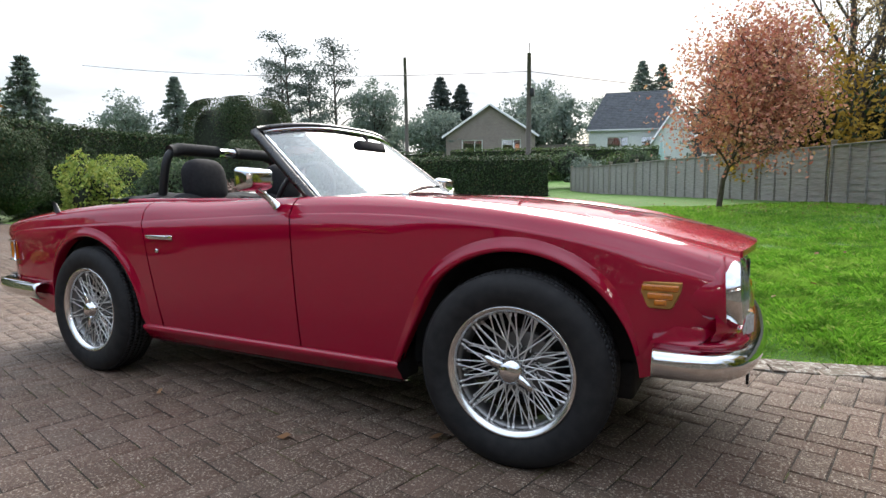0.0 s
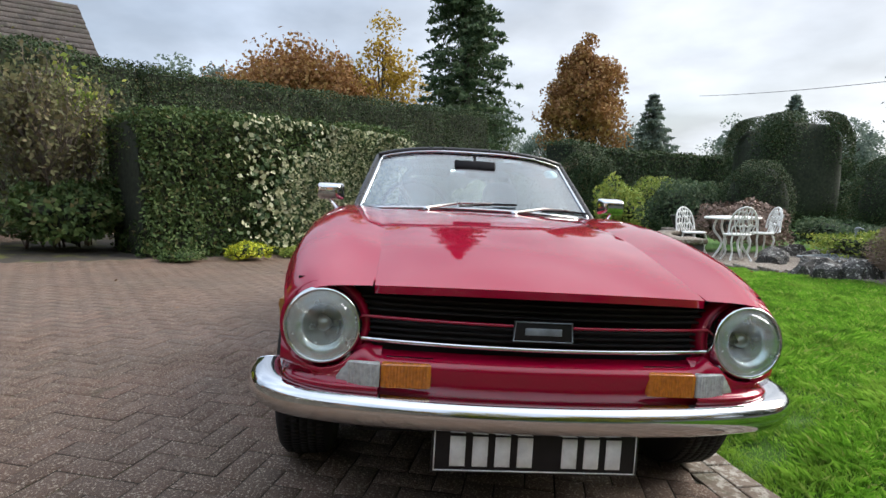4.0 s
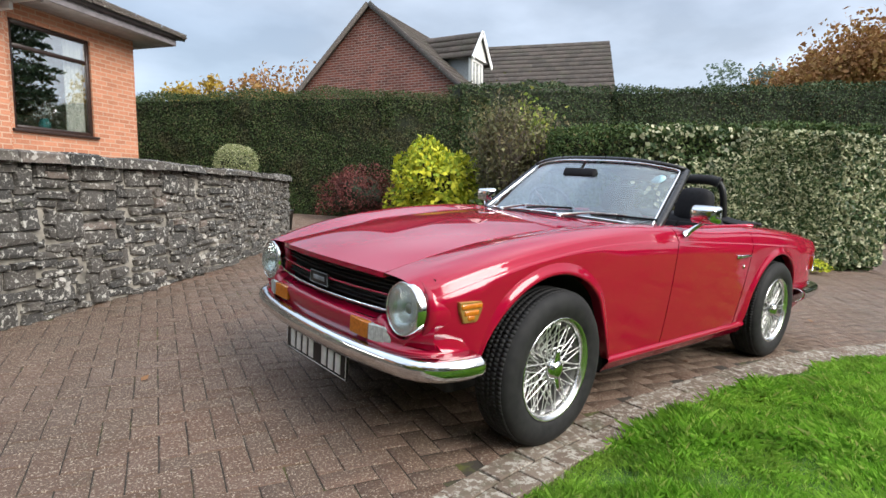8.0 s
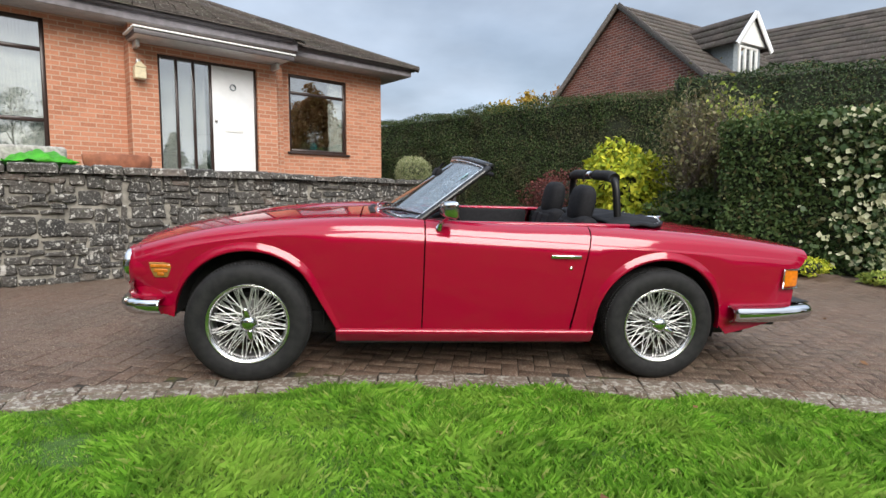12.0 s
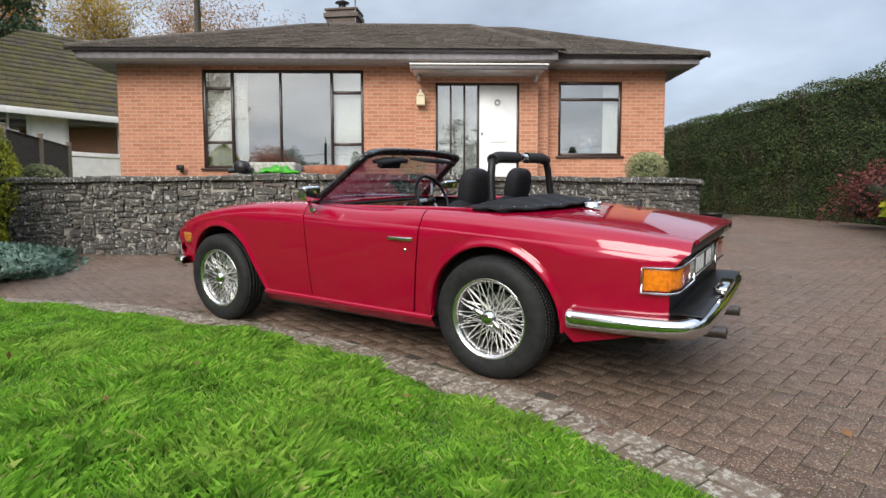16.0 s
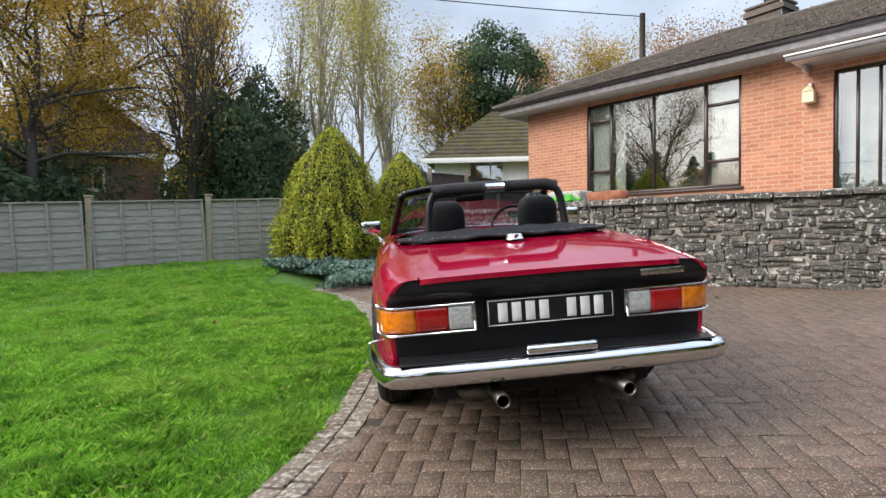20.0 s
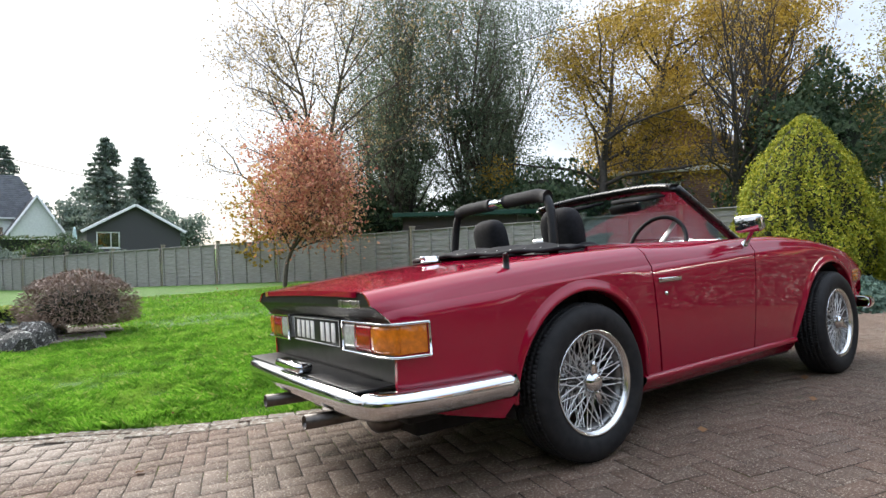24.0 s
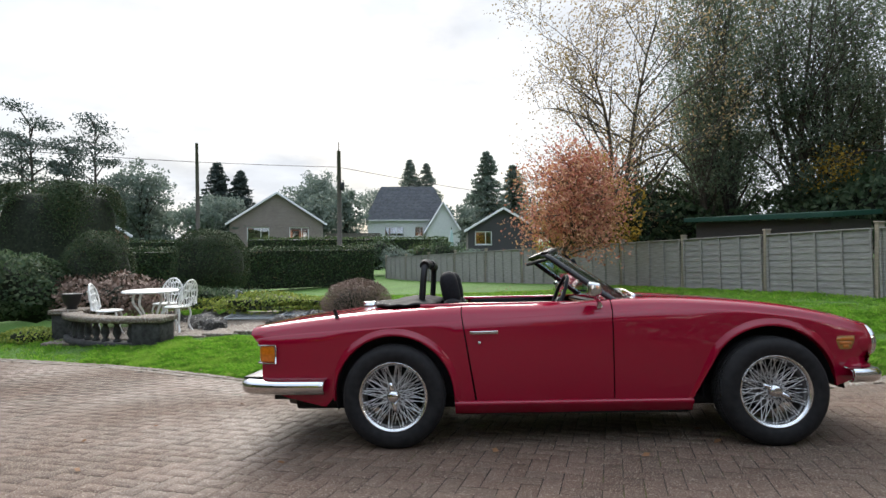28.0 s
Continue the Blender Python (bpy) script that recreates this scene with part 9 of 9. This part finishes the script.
def make_chair():
    t = thing("garden_chair", "white cast metal garden chair with a pierced round back", "chair", None, "white garden chairs")
    bm = bmesh.new()
    lathe(bm, [(0.0, 0.44), (0.20, 0.44), (0.215, 0.43), (0.20, 0.415), (0.0, 0.42)], 24)
    part("seat", bm, CASTWHITE, t)
    for a in (45, 135, 225, 315):
        bm = bmesh.new()
        c, s = math.cos(radians(a)), math.sin(radians(a))
        tube(bm, spline([(0.17 * c, 0.17 * s, 0.42), (0.21 * c, 0.21 * s, 0.30), (0.17 * c, 0.17 * s, 0.14), (0.24 * c, 0.24 * s, 0.0)], 10), 0.017, 8)
        part("leg", bm, CASTWHITE, t)
    # back: an arched outline with scrollwork
    bm = bmesh.new()
    arch = [(-0.19 - 0.06 * k / 20 * 0, 0, 0) for k in range(1)]
    out = []
    for k in range(25):
        a = math.pi * k / 24
        out.append((-0.20 - 0.08 * math.sin(a), 0.22 * math.cos(a), 0.46 + 0.42 * math.sin(a) ** 0.7))
    tube(bm, out, 0.016, 8)
    part("back_frame", bm, CASTWHITE, t)
    for k in range(7):
        bm = bmesh.new()
        y = (k - 3) * 0.055
        ztop = 0.46 + 0.42 * max(0.0, 1 - (y / 0.22) ** 2) ** 0.35
        pts = [(-0.20 - 0.08 * q, y + 0.018 * math.sin(q * 9 + k), 0.44 + (ztop - 0.44) * q) for q in [i / 10 for i in range(11)]]
        tube(bm, pts, 0.011, 6)
        part("back_bar", bm, CASTWHITE, t)
    for z, w in ((0.58, 0.17), (0.70, 0.16), (0.80, 0.11)):
        bm = bmesh.new()
        tube(bm, [(-0.20 - 0.08 * (z - 0.44) / 0.44, y * w, z + 0.02 * math.cos(y * 9)) for y in [i / 6 - 1 for i in range(13)]], 0.012, 6)
        part("scroll", bm, CASTWHITE, t)
    return t


ch = make_chair()
ch.matrix_world = pose(-5.75, 5.1, pz(-5.75, 5.1), 0, 0, 172)
copy_thing(ch, pose(-6.85, 4.95, pz(-6.85, 4.95), 0, 0, 20))
copy_thing(ch, pose(-6.5, 6.0, pz(-6.5, 6.0), 0, 0, 265))


def make_table():
    t = thing("garden_table", "round white cast metal garden table", "table", pose(-6.4, 5.4, pz(-6.4, 5.4)))
    bm = bmesh.new()
    lathe(bm, [(0.0, 0.715), (0.44, 0.715), (0.46, 0.705), (0.45, 0.685), (0.0, 0.69)], 32)
    part("tabletop", bm, CASTWHITE, t)
    for a in (0, 90, 180, 270):
        bm = bmesh.new()
        c, s = math.cos(radians(a)), math.sin(radians(a))
        tube(bm, spline([(0.28 * c, 0.28 * s, 0.69), (0.33 * c, 0.33 * s, 0.5), (0.18 * c, 0.18 * s, 0.26), (0.33 * c, 0.33 * s, 0.0)], 12), 0.02, 8)
        part("leg", bm, CASTWHITE, t)


make_table()


def make_balustrade():
    t = thing("balustrade", "dark weathered curved stone balustrade", "balustrade")
    dark = plain("blackened stone", (0.045, 0.045, 0.043), 0.9, 0, 0.6, 14)
    curve = spline([(-7.55, 5.0, 0), (-7.1, 4.5, 0), (-6.4, 4.2, 0), (-5.6, 4.15, 0)], 24)
    base = gz(-6.2, 3.8) - 0.06
    for nm, z0, z1, w in (("plinth", base, base + 0.10, 0.13), ("coping", base + 0.40, base + 0.48, 0.15)):
        bm = bmesh.new()
        sweep(bm, [(p.x, p.y, 0) for p in curve], [(-w, z0), (w, z0), (w, z1 - 0.015), (w - 0.02, z1), (-w + 0.02, z1), (-w, z1 - 0.015)])
        part(nm, bm, dark if nm == "plinth" else KERB, t)
    for k in range(2, 23, 2):
        p = curve[k]
        bm = bmesh.new()
        lathe(bm, [(0.0, 0.0), (0.055, 0.0), (0.055, 0.03), (0.03, 0.05), (0.062, 0.13), (0.05, 0.2), (0.03, 0.25), (0.055, 0.28), (0.055, 0.30), (0.0, 0.30)], 12, pose(p.x, p.y, base + 0.10))
        part("baluster", bm, dark, t)
    for p in (curve[0], curve[-1]):
        bm = bmesh.new()
        box(bm, -0.22, 0.22, -0.20, 0.20, 0.0, 0.42, 0.015, pose(p.x, p.y, base))
        part("pier", bm, dark, t)
        bm = bmesh.new()
        box(bm, -0.26, 0.26, -0.24, 0.24, 0.42, 0.50, 0.02, pose(p.x, p.y, base))
        part("pier_cap", bm, KERB, t)


make_balustrade()
bm = bmesh.new()
lathe(bm, [(0.0, 0.0), (0.09, 0.0), (0.07, 0.04), (0.12, 0.10), (0.15, 0.24), (0.16, 0.26), (0.13, 0.26), (0.0, 0.22)], 20)
solo("urn", bm, BLACKPOT, "small black urn on the balustrade pier", "urn", m=pose(-7.55, 5.0, gz(-6.2, 3.8) + 0.44))


def make_heron():
    bm = bmesh.new()
    tube(bm, spline([(0, 0, 0.0), (0.0, 0, 0.10), (-0.02, 0, 0.22), (0.0, 0, 0.36), (0.03, 0, 0.44), (0.02, 0, 0.52), (0.06, 0, 0.55), (0.14, 0, 0.53)], 28), [0.05] * 4 + [0.06, 0.075, 0.085, 0.09, 0.09, 0.085, 0.075, 0.065, 0.055, 0.045, 0.035, 0.03, 0.026, 0.024, 0.024, 0.026, 0.028, 0.03, 0.03, 0.026, 0.02, 0.014, 0.01, 0.006, 0.003], 10)
    solo("bird_statue", bm, LEADGREY, "grey standing bird ornament by the pond", "statue", m=pose(-5.6, 7.0, pz(-5.6, 7.0), 0, 0, 30))


make_heron()


def make_pond_cover(x, y, ang, name_label):
    t = thing("pond_cover", name_label, "pond cover", pose(x, y, pz(x, y) + 0.10, 0, 0, ang), "mesh covers")
    bm = bmesh.new()
    for q in (((0, 0), (1.0, 0)), ((0, 0.9), (1.0, 0.9)), ((0, 0), (0, 0.9)), ((1.0, 0), (1.0, 0.9))):
        tube(bm, [(*q[0], 0), (*q[1], 0)], 0.015, 6)
    part("frame", bm, LEADGREY, t)
    bm = bmesh.new()
    for k in range(1, 20):
        tube(bm, [(k / 20, 0, 0), (k / 20, 0.9, 0)], 0.003, 4, False)
    for k in range(1, 18):
        tube(bm, [(0, k / 20, 0), (1.0, k / 20, 0)], 0.003, 4, False)
    part("mesh", bm, LEADGREY, t, "wire mesh", kind="stuff")


make_pond_cover(-5.35, 5.85, 8, "framed wire mesh cover over the pond")
make_pond_cover(-4.3, 6.05, 8, "framed wire mesh cover over the pond")
# rocks round the rockery and pond
rs = random.Random(12)
for k in range(26):
    a = rs.random()
    if k < 14:
        x, y = -7.6 + 3.6 * a + rs.uniform(-0.2, 0.2), 6.9 + rs.uniform(-0.3, 0.5)
    elif k < 20:
        x, y = -3.4 + rs.uniform(-0.3, 0.3), 4.9 + rs.uniform(-0.4, 0.8)
    else:
        x, y = -5.6 + 2.6 * a, 5.55 + rs.uniform(-0.2, 0.15)
    bm = bmesh.new()
    bmesh.ops.create_icosphere(bm, subdivisions=2, radius=1)
    sx, sy, sz = rs.uniform(0.14, 0.34), rs.uniform(0.12, 0.26), rs.uniform(0.08, 0.24)
    for v in bm.verts:
        f = 1 + 0.35 * noise.noise(v.co * 1.6 + Vector((k, 0, 0)))
        v.co = Vector((v.co.x * sx * f, v.co.y * sy * f, v.co.z * sz * f))
    solo("rock", bm, STONE, "rough grey rockery stone", "rock", "rockery stones", smooth=False, m=pose(x, y, gz(x, y) + 0.04, 0, 0, rs.uniform(0, 180)))
# parasol and play things far off
ps = thing("closed_parasol", "closed pale parasol in a distant garden", "parasol", pose(-2.6, 33.0, -0.3))
bm = bmesh.new()
lathe(bm, [(0.0, 2.4), (0.06, 2.2), (0.2, 1.0), (0.16, 0.9), (0.0, 0.9)], 12)
part("canopy", bm, plain("pale blue canvas", (0.45, 0.58, 0.60), 0.8), ps)
bm = bmesh.new()
tube(bm, [(0, 0, 0), (0, 0, 2.45)], 0.025, 6)
part("pole", bm, POLEWOOD, ps)

# ---------- edging blocks, pavers, grass ----------
def block_mesh(name, lx, ly, h, mat, jig):
    me = bpy.data.meshes.new(name)
    b = 0.0032
    x, y = lx / 2, ly / 2
    V = [(-x, -y, -h), (x, -y, -h), (x, y, -h), (-x, y, -h), (-x, -y, -b), (x, -y, -b), (x, y, -b), (-x, y, -b), (-x + b, -y + b, 0), (x - b, -y + b, 0), (x - b, y - b, 0), (-x + b, y - b, 0)]
    F = []
    for q in (0, 4):
        for k in range(4):
            k2 = (k + 1) % 4
            F.append((q + k, q + k2, q + 4 + k2, q + 4 + k))
    F.append((8, 9, 10, 11))
    me.from_pydata(V, [], F)
    me.materials.append(mat)
    return me


def lay_edging():
    kerb = thing("edging", "double row of lichen-covered edging blocks along the lawn", "edging", kind="structure")
    outer = block_mesh("edging_block", 0.150, 0.100, 0.06, KERB, 0)
    inner = block_mesh("edging_block", 0.198, 0.098, 0.06, KERB, 0)
    rs = random.Random(4)
    fine = [Vector((x, edge_y(x), 0)) for x in [-9.5 + 14.3 * k / 900 for k in range(901)]]
    lens = [0.0]
    for a, b in zip(fine[:-1], fine[1:]):
        lens.append(lens[-1] + (b - a).length)
    for mesh, step, off in ((outer, 0.155, 0.060), (inner, 0.203, 0.165)):
        s = step / 2
        i = 0
        while s < lens[-1] - 0.05:
            while lens[i + 1] < s:
                i += 1
            p = fine[i].lerp(fine[i + 1], (s - lens[i]) / (lens[i + 1] - lens[i]))
            d = (fine[i + 1] - fine[i]).normalized()
            nn = Vector((d.y, -d.x, 0))
            c = p + nn * off
            if c.x < -6.0 and step < 0.15:
                s += step
            o = new("edging_block", mesh)
            o.parent = kerb
            o.matrix_local = pose(c.x, c.y, drive_z(c.x, c.y) + 0.003 + rs.uniform(-0.003, 0.004), rs.uniform(-0.9, 0.9) - 3.8, rs.uniform(-0.9, 0.9) - 1.6, math.degrees(math.atan2(d.y, d.x)) + rs.uniform(-2, 2))
            s += step


lay_edging()


def wall_y(x):
    """The drive's limit on the house side."""
    if x < -0.9:
        return -30.0
    best = -30.0
    for a, b in zip(wall_curve[:-8], wall_curve[1:-7]):
        if min(a.x, b.x) <= x <= max(a.x, b.x):
            best = a.y + (b.y - a.y) * (x - a.x) / (b.x - a.x + 1e-9)
    return best if best > -30 else 0.6


def hedge_limit(x, y):
    """True where the drive gives way to hedge feet and beds."""
    if x < -3.2:
        if y < -0.9 * (x + 3.7) - 3.6 and x > -7.6 and y > -6.0 - 0.2 * x * 0:
            return y < -1.11 * (x + 4.2) - 3.45 and y > -6.2
    return False


def lay_pavers():
    L_, W = 0.192, 0.096
    rs = random.Random(7)
    near = block_mesh("paver", 0.1872, 0.0912, 0.03, PAVER, 0)
    LAY = -13.0
    ca, sa = math.cos(radians(LAY)), math.sin(radians(LAY))
    V, F = [], []
    count = 0
    wy = {}
    src = [tuple(v.co) for v in near.vertices]
    faces = [tuple(p.vertices) for p in near.polygons][4:]
    cells = []
    for n in range(-165, 166):
        for m in range(-82, 83):
            ox, oy = n + 2 * m, n - 2 * m
            for cx, cy, turn in ((ox + 1.0, oy + 0.5, 0), (ox + 2.5, oy + 0.0, 90)):
                px, py = cx * W, cy * W
                x, y = px * ca - py * sa, px * sa + py * ca
                if not (-15.5 < x < 7.4 and -13.0 < y < 5.2):
                    continue
                if y > edge_y(x) - 0.205:
                    continue
                key = round(x, 2)
                if key not in wy:
                    wy[key] = wall_y(x)
                if y < wy[key] - 0.05 or hedge_limit(x, y):
                    continue
                if x > 4.6 and y > 2.0 - (x - 4.6) * 0.9 - 0.5:
                    continue
                cells.append((x, y, turn + LAY))
    for x, y, a in cells:
        z = drive_z(x, y) + rs.uniform(-0.0014, 0.0014)
        rx, ry = -3.8 + rs.uniform(-0.9, 0.9), -1.6 + rs.uniform(-0.9, 0.9)
        a += rs.uniform(-0.8, 0.8)
        m = pose(x, y, z) @ pose(0, 0, 0, -3.79, -1.61, 0) @ pose(0, 0, 0, rs.uniform(-0.35, 0.35), rs.uniform(-0.35, 0.35), a)
        if 1.6 < x < 3.9 and -2.0 < y < 0.45 and count < 300:
            count += 1
            o = new("paver", near)
            o.parent = DRIVE
            o.matrix_local = m
        else:
            b0 = len(V)
            V += [tuple(m @ Vector(c)) for c in src[4:]]
            F += [tuple(b0 + q - 4 for q in f) for f in faces]
    soup("pavers", V, F, PAVERS, DRIVE, "herringbone clay pavers", kind="stuff")


lay_pavers()


def sow_grass():
    rs = np.random.RandomState(17)
    n = 520000
    # denser where the lawn meets the drive and along the way round
    close = rs.rand(n) < 0.62
    x = np.where(close, rs.uniform(-5.2, 4.6, n) + 0.8 * rs.normal(size=n), rs.uniform(-9.5, 7.0, n))
    d = np.where(close, 4.6 * rs.beta(1.0, 1.9, n) - 0.015, rs.uniform(0, 10.5, n))
    xs = np.linspace(-9.6, 7.1, 300)
    ye = np.array([edge_y(v) for v in xs])
    y = np.interp(x, xs, ye) + d
    keep = ~((x > 4.4) & (y < 2.6 - (x - 4.6) * 0.1)) & (y < 16) & ~((x < -4.2) & (y > 4.4 - (x + 4.2) * 0.1) & (y < 8.2)) & ~((x > 7.2 - 0.4365 * (y - 4.14) / 0.8997))
    x, y, d = x[keep], y[keep], d[keep]
    n = len(x)
    dz = np.array([drive_z(p, q) for p, q in zip(x, y)])
    z = dz + (0.116 + 0.048 * x - 0.022 * y - dz) * (1 - np.exp(-np.maximum(d, 0) / 0.7)) - 0.022
    P = np.stack([x, y, z], 1)
    cl = lumps(P * (1, 1, 0), 1.1) * 0.5 + lumps(P * (1, 1, 0), 3.4) * 0.5 + 0.35 * lumps(P * (1, 1, 0) + 3, 9.0)
    h = 0.045 * (1 + 0.75 * cl) * rs.uniform(0.55, 1.35, n)
    lean = 0.60 * rs.normal(size=(n, 2)) + 0.34 * np.stack([lumps(P * (1, 1, 0) + 7, 3.4), lumps(P * (1, 1, 0) + 19, 4.1)], 1)
    a = rs.rand(n) * 2 * math.pi
    w = 0.0008 + 0.0006 * rs.rand(n) + 0.0007 * np.maximum(0, d - 2.6)
    s = np.stack([np.cos(a) * w, np.sin(a) * w, np.zeros(n)], 1)
    mid = P + np.stack([lean[:, 0] * h * 0.22, lean[:, 1] * h * 0.22, h * 0.6], 1)
    tip = P + np.stack([lean[:, 0] * h * 0.75, lean[:, 1] * h * 0.75, h * (1 - 0.12 * np.hypot(*lean.T).clip(0, 2))], 1)
    V = np.stack([P - s, P + s, mid + s * 0.9, tip], 1).reshape(-1, 3)
    F = np.arange(4 * n).reshape(-1, 4)
    soup("grass", V, F, GRASS, None, "thick green lawn grass", "grass", kind="stuff")
    # fallen leaves
    k = 420
    x = np.concatenate([rs.uniform(-5, 4, 80), rs.normal(1.6, 2.2, k)]); y = np.concatenate([rs.uniform(1.1, 6.5, 80), rs.normal(10.2, 1.3, k)])
    ok = (y > np.interp(x, xs, ye)) & (x < 7.0 - 0.485 * (y - 4.14))
    x, y = x[ok], y[ok]
    z = np.array([gz(p, q) for p, q in zip(x, y)]) + 0.03
    P = np.stack([x, y, z], 1)
    P2 = rs.uniform((-3.5, -4, 0), (3.5, 0.6, 0), (26, 3))
    P2[:, 2] = [drive_z(p, q) + 0.012 for p, q in P2[:, :2]]
    leaves("fallen_leaves", np.concatenate([P, P2]), 0.046, LITTER, None, "", 0.7, np.tile((0, 0, 1.6), (len(P) + len(P2), 1)), 0.5, 3)
    tagged(bpy.data.objects["fallen_leaves"], "scattered brown fallen leaves on lawn and drive", "leaves")


sow_grass()
